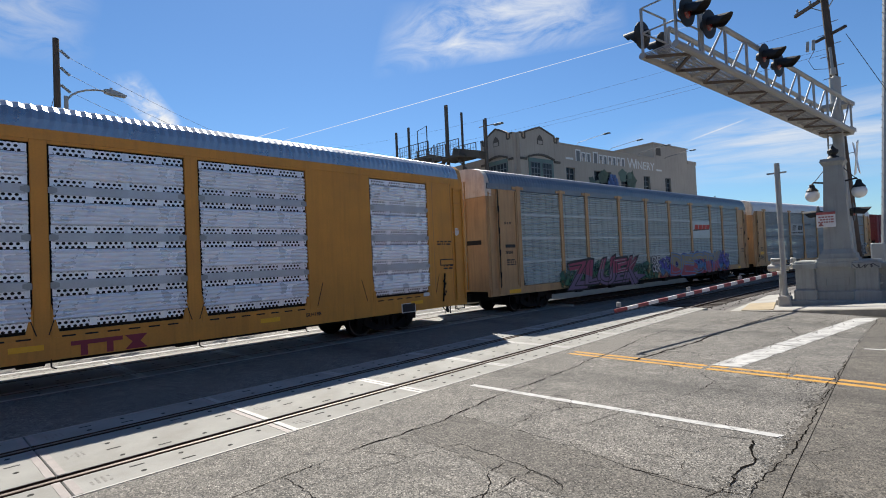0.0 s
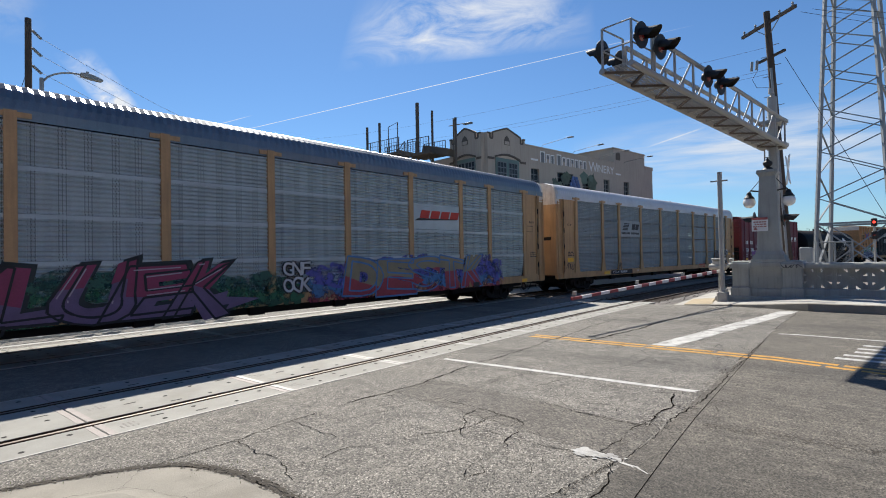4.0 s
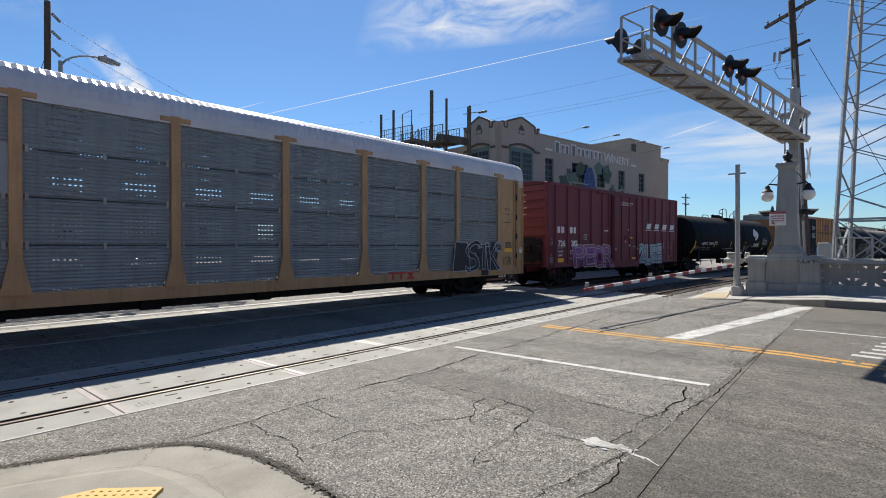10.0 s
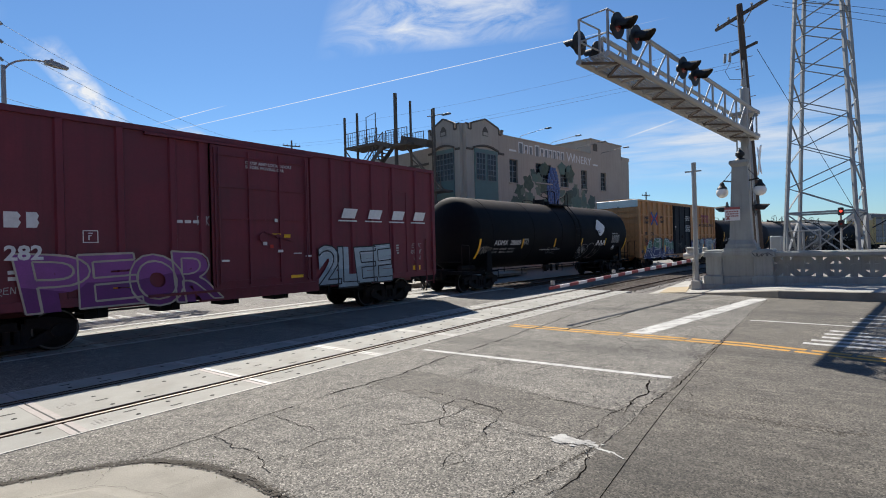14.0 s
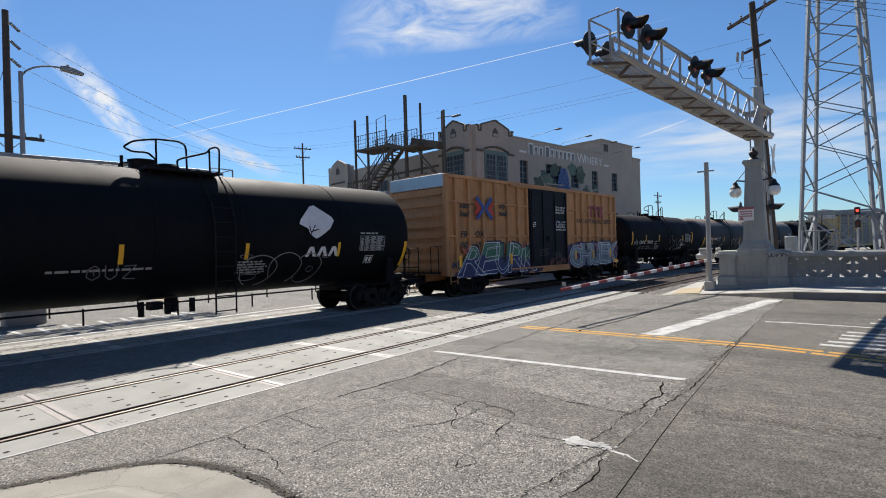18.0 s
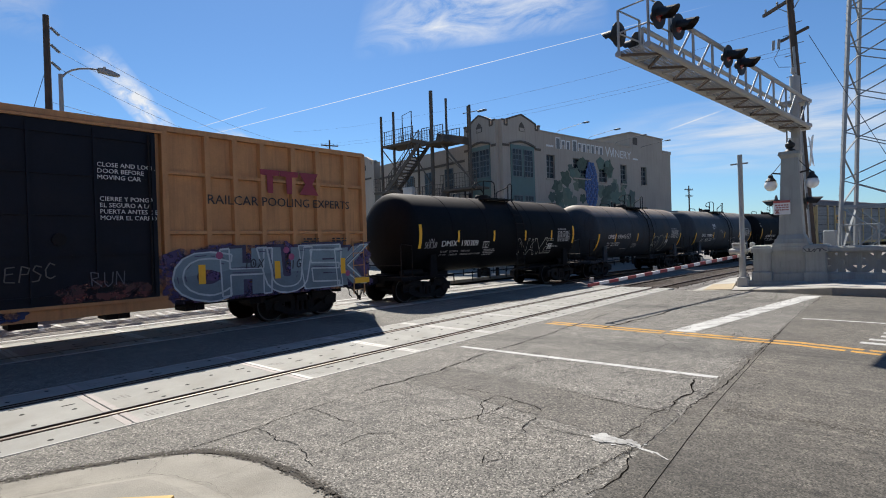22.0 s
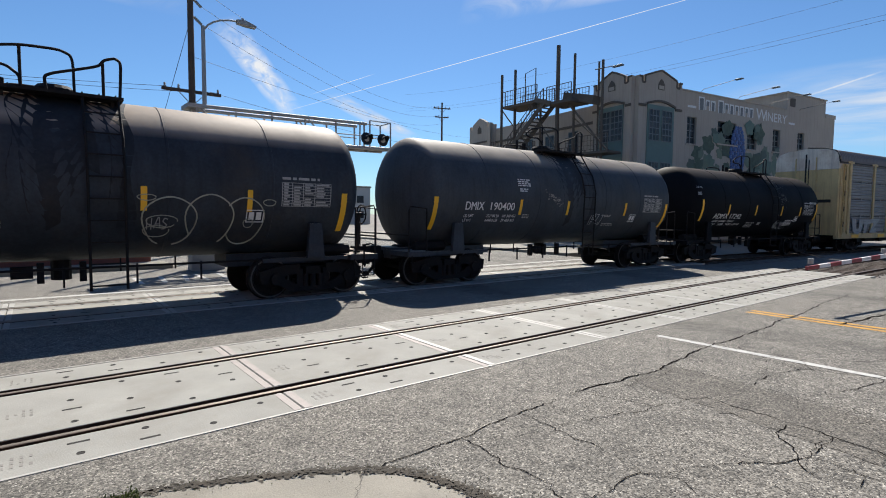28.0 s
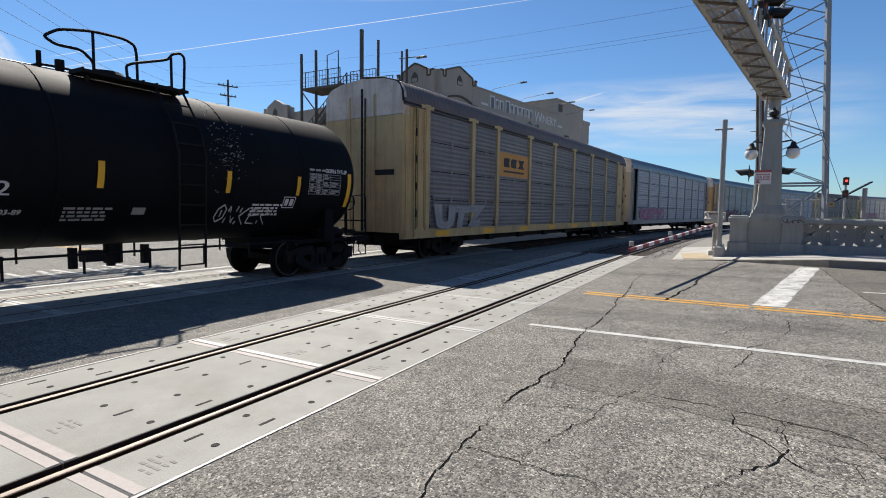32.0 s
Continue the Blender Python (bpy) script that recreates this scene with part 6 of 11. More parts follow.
def yellow_rack():
    """The leading car: golden yellow body with bright perforated windows of sheet steel."""
    half = 12.85
    car, X, W, z0, z1 = autorack("golden-yellow car-carrier wagon with silver perforated side sheets", half, [], M["yellow"], M["roof"], M["silver"], "yellow", "yellow")
    # windows, by their distance from the rear end
    wins = [(1.72, 4.0), (6.05, 8.72), (9.0, 11.38), (11.64, 14.2), (14.5, 17.1), (17.4, 19.9), (21.8, 24.0)]
    L = 2 * half
    solid_spans, last = [], 0.0
    for a, b in wins:
        solid_spans.append((last, a))
        last = b
    solid_spans.append((last, L))
    for a, b in solid_spans:
        part("side_plate", Geo().cham(half - b, -W - 0.02, z0 - 0.02, half - a, -W + 0.05, z1 + 0.12, 0.01), M["yellow"], car)
    h = (z1 - z0 - 0.12) / 4
    for a, b in wins:
        w = round(b - a, 2)
        g = Geo()
        g.box(half - b, -W - 0.02, z1 - 0.06, half - a, -W + 0.05, z1 + 0.12)
        part("lintel", g, M["yellow"], car)
        part("window_sill", Geo().box(half - b, -W - 0.02, z0 - 0.02, half - a, -W + 0.05, z0 + 0.1), M["yellow"], car)
        for t in range(4):
            z = z0 + 0.06 + t * h
            me = shared(("bright", w), lambda: corrugated(w - 0.06, h - 0.44, 5, 0.055, M["silver"], "sheet_ribs"))
            ob = part("side_panel", me, None, car, "bright ribbed silver sheet")
            ob.matrix_basis = pose(half - b + 0.03, -W + 0.02, z + 0.25)
            for dz in (0.1, h - 0.18):
                mh = shared(("strip", w), lambda: Geo().add([(0, 0, 0), (w - 0.06, 0, 0), (w - 0.06, 0, 0.15), (0, 0, 0.15)], [(0, 1, 2, 3)]).mesh("hole_strip", M["silver_holes"]))
                st = part("hole_strip", mh, None, ob)
                st.matrix_basis = pose(0, -0.012, dz - 0.25)
            if t:
                bar = part("seam_bar", Geo().cham(half - b + 0.06, -W - 0.015, z - 0.06, half - a - 0.06, -W + 0.02, z + 0.11, 0.01), M["seam"], car, "plain grey zinc bar")
                for x, q in ((half - b, 1), (half - a, -1)):
                    part("bar_clip", Geo().prism([(x, z - 0.03), (x + q * 0.05, z - 0.05), (x + q * 0.14, z - 0.01), (x + q * 0.14, z + 0.06), (x + q * 0.05, z + 0.09), (x, z + 0.07)], -W - 0.026, -W - 0.012), M["slate_plain"], bar)
        for q, x in ((1, half - b), (-1, half - a)):
            part("corner_gusset", Geo().prism([(x, z0 + 0.08), (x + q * 0.12, z0 + 0.08), (x, z0 + 0.62)], -W - 0.022, -W + 0.03), M["yellow"], car)
            part("weld_seam", Geo().beam((x - q * 0.22, -W - 0.0215, z0 + 0.06), (x - q * 0.40, -W - 0.0215, z0 + 0.66), 0.018, 0.004, (0, 1, 0)), M["hole"], car)
        # slots are flat strips with their inner shade as colour
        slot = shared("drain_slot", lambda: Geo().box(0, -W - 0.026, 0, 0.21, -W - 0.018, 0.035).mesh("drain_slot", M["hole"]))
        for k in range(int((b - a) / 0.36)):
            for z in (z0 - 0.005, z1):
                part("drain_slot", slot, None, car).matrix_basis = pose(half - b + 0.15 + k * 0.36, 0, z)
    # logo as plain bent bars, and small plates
    g = Geo()
    x, z = half - 11.1, 0.64
    for dx in (0, 0.42):
        g.box(x + dx, -W - 0.036, z + 0.2, x + dx + 0.42, -W - 0.03, z + 0.28)
        g.box(x + dx + 0.15, -W - 0.036, z, x + dx + 0.26, -W - 0.03, z + 0.2)
    g.prism([(x + 0.88, z + 0.28), (x + 1.28, z + 0.28), (x + 1.15, z + 0.14), (x + 1.28, z), (x + 0.88, z), (x + 1.01, z + 0.14)], -W - 0.036, -W - 0.03)
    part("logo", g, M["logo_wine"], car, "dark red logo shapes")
    for dx in (7.4, 2.6, 12.0):
        part("reflector", Geo().box(half - dx, -W - 0.036, 0.82, half - dx + 0.5, -W - 0.03, 0.92), M["reflex"], car)
    words("GLH18B", 0.13, M["decal_black"], car, pose(half - 6.2, -W - 0.034, 0.84))
    g = Geo().box(half - 2.95, -W - 0.04, 0.62, half - 2.45, -W - 0.032, 0.86)
    part("plate", g, M["decal_black"], car)
    part("plate_edge", Geo().box(half - 2.98, -W - 0.034, 0.6, half - 2.42, -W - 0.031, 0.88), M["decal"], car)
    bars(half - 1.35, -W - 0.022, 2.7, 2, 0.7, 0.05, M["decal_black"], car, seed=3)
    bars(half - 1.1, -W - 0.022, 2.0, 3, 0.5, 0.05, M["decal_black"], car, seed=4)
    # hand brake and folding platform at the rear end
    wheel = [(half + 0.1, -1.18 + 0.25 * math.cos(k * 0.5236), 1.75 + 0.25 * math.sin(k * 0.5236)) for k in range(13)]
    part("brake_wheel", Geo().tube(wheel, 0.018, 6), M["iron"], car, "dark hand brake wheel")
    part("brake_housing", Geo().cham(half - 0.02, -1.36, 1.55, half + 0.08, -1.0, 1.95, 0.03), M["iron"], car)
    part("end_platform", Geo().box(half - 0.1, -1.4, 1.0, half + 0.35, 1.4, 1.05), M["yellow"], car)
    part("end_rail", Geo().tube([(half + 0.33, -1.35, 1.05), (half + 0.33, -1.35, 2.0), (half - 0.02, -1.35, 2.0)], 0.02, 6), M["yellow"], car)
    part("control_box", Geo().box(half - 1.25, -W - 0.03, 1.95, half - 0.62, -W - 0.022, 2.16), M["decal_black"], car)
    part("control_box_face", Geo().box(half - 1.22, -W - 0.034, 1.98, half - 0.65, -W - 0.031, 2.13), M["yellow"], car)
    # panel seams and the brake gear low on the rear bay
    for x in (0.66, 1.5):
        part("panel_seam", Geo().box(half - x - 0.008, -W - 0.0225, z0 + 0.1, half - x + 0.008, -W - 0.019, z1), M["tan"], car)
    g = Geo()
    for k in range(7):
        c = (half - 1.12 + 0.05 * math.sin(k * 2.1), -W - 0.06, 1.02 + 0.085 * k)
        g.ball(c, 0.028, 0.025, 0.045, 6)
    g.beam((half - 1.2, -W - 0.05, 0.8), (half - 1.08, -W - 0.05, 1.7), 0.04, 0.03)
    part("brake_chain", g, M["iron"], car, "dark greasy brake lever and chain")
    part("small_sign", Geo().box(half - 2.05, -W - 0.03, 1.03, half - 1.8, -W - 0.022, 1.14), M["decal"], car)
    for k in range(9):
        x = half - 1.0 - 2.6 * k
        part("side_hook", Geo().tube([(x, -W - 0.02, 0.64), (x, -W - 0.03, 0.5), (x + 0.08, -W - 0.03, 0.46)], 0.014, 5), M["iron"], car)
    # no-entry style round mark
    part("round_mark", Geo().lathe([(0.13, -W - 0.024), (0.13, -W - 0.02)], (half - 0.42, 0, 3.05), 16, "y"), M["decal"], car)
    return car, half


def zinc_rack():
    half = 12.82
    posts = [1.75, 4.45, 6.3, 9.0, 11.6, 14.11, 16.8, 19.47, 21.3, 23.9]
    car, X, W, z0, z1 = autorack("weathered ochre car-carrier wagon with zinc side sheets and graffiti", half, posts, M["ochre"], M["roof_dull"], M["zinc"], "cream", "rack")
    rack_panels(car, X, W, z0, z1, list(zip(posts, posts[1:])), M["zinc"], 4, 9, deep=0.045, band=M["zinc_plain"])
    end_panels(car, X, W, z0, z1, [(0.6, 1.7), (23.98, 25.0)], M["ochre"])
    # slanted red blocks over a black line
    for k in range(4):
        x = X(17.22) + k * 0.53
        part("logo", Geo().prism([(x, 3.27), (x + 0.45, 3.27), (x + 0.55, 3.54), (x + 0.1, 3.54)], -W - 0.046, -W - 0.04), M["logo_red"], car, "slanted red logo block")
    part("logo_panel", Geo().box(X(16.92), -W - 0.038, 2.9, X(19.36), -W - 0.03, 3.68), M["zinc_plain"], car)
    part("logo_line", Geo().prism([(X(16.97), 3.17), (X(19.2), 3.26), (X(19.25), 3.29), (X(17.15), 3.26)], -W - 0.046, -W - 0.04), M["decal_black"], car)
    words("26884", 0.17, M["decal_black"], car, pose(X(0.92), -W - 0.024, 2.25))
    part("mark", Geo().box(X(0.95), -W - 0.024, 2.48, X(1.5), -W - 0.021, 2.6), M["decal_black"], car)
    words("TTGX  254093", 0.2, M["decal"], car, pose(X(6.45), -W - 0.034, 0.8), stretch=1.2)
    side = lambda z: -W - 0.073  # noqa: E731
    spray_cloud(car, X(4.3), -W - 0.0715, 0.72, 7.9, 1.2, ((0.02, 0.08, 0.04), (0.03, 0.13, 0.06), (0.025, 0.10, 0.07)), "green sprayed ground of the lettering", 8)
    sprayed(car, "ZLUEK", X(4.85), X(10.5), 0.68, 1.82, side, (0.16, 0.11, 0.21), (0.010, 0.010, 0.014), "lilac and crimson graffiti lettering with black edges", (0.27, 0.04, 0.10), 0.5, 0.05, (0.42, 0.36, 0.42), 0.07, 0.4, 0.25, 3, 1.25, (0.012, 0.022, 0.024))
    part("graffiti", Geo().add([(X(a), -W - 0.079, b) for a, b in ((10.0, 1.12), (10.4, 1.2), (10.35, 1.06), (11.25, 0.97), (10.3, 0.74), (10.42, 0.88), (9.9, 0.84))], [tuple(range(7))]), paint(0.16, 0.11, 0.21), car, "lilac graffiti arrow")
    for txt, z in (("GNF", 1.5), ("OCK", 1.06)):
        sprayed(car, txt, X(11.92), X(12.74), z, z + 0.36, side, (0.012, 0.012, 0.015), (0.012, 0.012, 0.015), "white block graffiti letters with black edges", bold=0.09, line=0.1, wild=0.2, seed=7)
        sprayed(car, txt, X(11.92), X(12.74), z, z + 0.36, lambda z: -W - 0.081, (0.6, 0.62, 0.62), (0.55, 0.57, 0.57), "white block graffiti letters with black edges", bold=0.0, line=0.02, wild=0.2, seed=7)
    spray_cloud(car, X(12.7), -W - 0.0712, 0.72, 9.2, 1.3, ((0.34, 0.05, 0.07), (0.07, 0.20, 0.40), (0.11, 0.11, 0.40), (0.10, 0.10, 0.36)), "blue and red sprayed ground of the lettering", 9, 0.85)
    sprayed(car, "DESTK", X(14.0), X(20.9), 0.82, 1.92, side, (0.36, 0.05, 0.065), (0.075, 0.20, 0.42), "red and tan graffiti letters with sky-blue edges", (0.27, 0.235, 0.14), 0.52, 0.05, None, 0.12, 0.3, 0.05, 10, 1.15)
    for k in range(3):
        part("graffiti", Geo().prism([(X(20.9), 1.62 - 0.2 * k), (X(21.55), 1.72 - 0.2 * k), (X(22.1 - 0.25 * k), 1.2 - 0.2 * k), (X(22.15 - 0.25 * k), 0.9 - 0.1 * k), (X(21.8 - 0.2 * k), 1.2 - 0.2 * k), (X(21.4), 1.5 - 0.2 * k)], -W - 0.083, -W - 0.0815), mist(0.11, 0.11, 0.40), car, "blue sprayed streak")["kind"] = "stuff"
    tag(car, "BONO", X(20.7), X(21.3), 1.78, 0.2, lambda z: -W - 0.08, (0.05, 0.05, 0.22), 0.03, "dark blue sprayed tag", 9)
    part("data_table", Geo().box(X(24.1), -W - 0.028, 2.95, X(24.62), -W - 0.024, 3.22), M["decal_black"], car)
    part("data_table_face", Geo().box(X(24.12), -W - 0.031, 2.97, X(24.6), -W - 0.0285, 3.2), M["ochre"], car)
    part("yellow_plate", Geo().box(X(23.65), -W - 0.04, 0.76, X(24.06), -W - 0.032, 0.9), M["reflex"], car)
    part("plate", Geo().box(X(20.12), -W - 0.084, 0.74, X(20.5), -W - 0.03, 0.92), M["decal_black"], car)
    part("reflector", Geo().box(X(1.05), -W - 0.036, 0.79, X(1.7), -W - 0.03, 0.93), M["reflex"], car)
    return car, half


def slate_rack():
    half = 12.94
    posts = [1.78, 4.4, 6.25, 8.95, 11.75, 14.5, 17.15, 19.7, 21.5, 24.05]
    car, X, W, z0, z1 = autorack("ochre car-carrier wagon with grey slotted side sheets", half, posts, M["ochre"], M["roof_white"], M["slate"], "cream", "light")
    rack_panels(car, X, W, z0, z1, list(zip(posts, posts[1:])), M["slate"], 4, 12, deep=0.013)
    end_panels(car, X, W, z0, z1, [(0.6, 1.72), (24.12, 25.22)], M["ochre"])
    # light plate with dark sloping bars and a dark block
    part("logo_panel", Geo().box(X(6.42), -W - 0.03, 2.86, X(8.85), -W - 0.022, 3.78), M["slate_plain"], car)
    g = Geo()
    for k in range(5):
        z = 3.25 + k * 0.085
        g.prism([(X(6.65) + k * 0.05, z), (X(7.25) + k * 0.06, z), (X(7.28) + k * 0.06, z + 0.055), (X(6.68) + k * 0.05, z + 0.055)], -W - 0.037, -W - 0.031)
    for x in (7.78, 8.22):
        g.prism([(X(x), 3.28), (X(x + 0.36), 3.28), (X(x + 0.5), 3.62), (X(x + 0.1), 3.62)], -W - 0.037, -W - 0.031)
    for k in range(7):
        g.box(X(6.55) + k * 0.15, -W - 0.037, 3.02, X(6.65) + k * 0.15, -W - 0.031, 3.13)
    for k in range(8):
        g.box(X(7.68) + k * 0.13, -W - 0.037, 3.02, X(7.77) + k * 0.13, -W - 0.031, 3.13)
    part("logo", g, M["decal_black"], car, "dark sloping logo bars")
    part("number_plate_board", Geo().box(X(5.25), -W - 0.04, 0.77, X(7.75), -W - 0.032, 1.0), M["decal_black"], car)
    words("TTGX  981970", 0.2, M["decal"], car, pose(X(5.42), -W - 0.044, 0.82), stretch=1.35)
    part("reflector", Geo().box(X(4.5), -W - 0.036, 0.82, X(5.1), -W - 0.03, 0.96), M["reflex"], car)
    part("reflector", Geo().box(X(0.95), -W - 0.036, 1.55, X(1.45), -W - 0.024, 1.75), M["reflex"], car)
    words("R1", 0.16, M["decal"], car, pose(X(8.4), -W - 0.034, 0.84))
    scribble(car, X(6.05), -W - 0.078, 0.95, 0.35, 0.5, (0.05, 0.04, 0.04), 4)
    scribble(car, X(0.85), -W - 0.03, 1.15, 0.7, 0.35, (0.05, 0.04, 0.04), 6)
    sprayed(car, "ISTK", X(21.35), X(24.0), 0.98, 1.98, lambda z: -W - 0.08, (0.010, 0.013, 0.022), (0.46, 0.50, 0.52), "black bubble graffiti with pale outline", bold=0.2, line=0.028, wild=0.3, seed=12, lap=1.25)
    sprayed(car, "O", X(23.72), X(24.16), 1.66, 2.04, lambda z: -W - 0.085, (0.010, 0.013, 0.022), (0.46, 0.50, 0.52), "black bubble graffiti with pale outline", bold=0.12, line=0.026, wild=0.2, seed=14)
    tag(car, "TCAN", X(24.3), X(24.95), 1.1, 0.35, lambda z: -W - 0.03, (0.06, 0.05, 0.04), 0.02, "dark sprayed tag on the end bay", 17)
    part("data_table", Geo().box(X(24.25), -W - 0.028, 2.85, X(24.85), -W - 0.024, 3.2), M["decal_black"], car)
    part("data_table_face", Geo().box(X(24.27), -W - 0.031, 2.87, X(24.83), -W - 0.0285, 3.18), M["ochre"], car)
    part("yellow_plate", Geo().box(X(24.45), -W - 0.031, 1.66, X(24.95), -W - 0.024, 1.82), M["reflex"], car)
    part("round_sign", Geo().lathe([(0.12, -W - 0.06), (0.12, -W - 0.055)], (half - 0.3, 0, 1.72), 16, "y"), M["decal"], car, "round white no-step sign")
    logo = Geo()
    for dx in (0, 0.36):
        logo.box(X(18.15 + dx), -W - 0.036, 1.0, X(18.5 + dx), -W - 0.03, 1.06)
        logo.box(X(18.28 + dx), -W - 0.036, 0.82, X(18.37 + dx), -W - 0.03, 1.0)
    logo.prism([(X(18.9), 1.06), (X(19.3), 1.06), (X(19.16), 0.94), (X(19.3), 0.82), (X(18.9), 0.82), (X(19.04), 0.94)], -W - 0.036, -W - 0.03)
    part("logo", logo, M["logo_red"], car, "red bent-bar logo on the sill")
    part("plate", Geo().box(X(22.9), -W - 0.04, 0.77, X(23.35), -W - 0.032, 0.98), M["decal_black"], car)
    return car, half


def sand_rack():
    half = 12.05
    posts = [2.0, 4.75, 6.6, 9.5, 12.3, 14.9, 17.75, 20.4, 22.9]
    car, X, W, z0, z1 = autorack("faded cream car-carrier wagon with rust stains and grey side sheets", half, [p - 0.8 for p in posts], M["sand"], M["roof_brown"], M["dull"], "cream", "rack")
    front = X
    X = lambda d: front(d - 0.8)  # noqa: E731
    rack_panels(car, X, W, z0, z1, list(zip(posts, posts[1:])), M["dull"], 4, 6)
    end_panels(car, X, W, z0, z1, [(1.46, 1.95), (23.0, 24.2)], M["sand"])
    part("logo_panel", Geo().box(X(6.75), -W - 0.035, 2.95, X(9.3), -W - 0.025, 3.85), M["yellow"], car)
    for x in (7.1, 7.72):
        part("logo", Geo().prism([(X(x), 3.36), (X(x + 0.08), 3.3), (X(x + 0.5), 3.3), (X(x + 0.46), 3.45), (X(x + 0.5), 3.65), (X(x + 0.08), 3.65), (X(x), 3.58)], -W - 0.042, -W - 0.036), M["decal_black"], car, "dark logo shape on yellow")
    part("logo", Geo().prism([(X(8.35), 3.65), (X(8.95), 3.65), (X(8.78), 3.475), (X(8.95), 3.3), (X(8.35), 3.3), (X(8.52), 3.475)], -W - 0.042, -W - 0.036), M["decal_black"], car, "dark logo shape on yellow")
    part("logo", Geo().box(X(7.1), -W - 0.042, 3.1, X(8.9), -W - 0.036, 3.17), M["decal_black"], car)
    # rubber seal along the roof edge and rust runs on the end cap
    part("edge_seal", Geo().tube([(X(0.83), -W - 0.02, 4.72), (X(0.85), -W * 0.98, 5.02), (X(0.88), -W * 0.86, 5.3), (X(0.9), -W * 0.5, 5.46), (X(0.9), 0, 5.55)], 0.035, 8), M["rubber"], car, "dark rubber strip along the end edge")
    part("edge_seal", Geo().box(X(0.85), -W - 0.045, 4.66, X(24.7), -W - 0.03, 4.72), M["rubber"], car)
    sprayed(car, "UTZ", X(2.5), X(5.4), 1.02, 1.75, lambda z: -W - 0.074, (0.34, 0.345, 0.335), (0.27, 0.275, 0.27), "faded white graffiti lettering", None, 0.5, 0.04, None, 0.08, 0.3, 0.1, 21)
    sprayed(car, "GAS", X(6.5), X(9.2), 1.02, 1.5, lambda z: -W - 0.074, None, (0.26, 0.27, 0.28), "faded grey graffiti outline", bold=0.05, line=0.03, wild=0.3, seed=22)
    g = Geo()
    for k in range(7):
        g.box(X(2.5) + k * 3.1, -W - 0.036, 0.78, X(3.3) + k * 3.1, -W - 0.03, 0.95)
    part("reflector", g, M["reflex"], car)
    return car, half


def pale_rack():
    half = 11.8
    posts = [1.4 + 2.6 * k for k in range(9)]
    car, X, W, z0, z1 = autorack("pale silver car-carrier wagon with pink graffiti", half, posts, M["signal"], M["roof_dull"], M["haze"], "cream", "rack")
    rack_panels(car, X, W, z0, z1, list(zip(posts, posts[1:])), M["haze"], 4, 5)
    sprayed(car, "RESPWO", X(2.0), X(8.0), 1.05, 1.9, lambda z: -W - 0.074, (0.5, 0.16, 0.3), (0.2, 0.2, 0.22), "faded pink graffiti lettering", bold=0.06, line=0.04, seed=31)
    return car, half


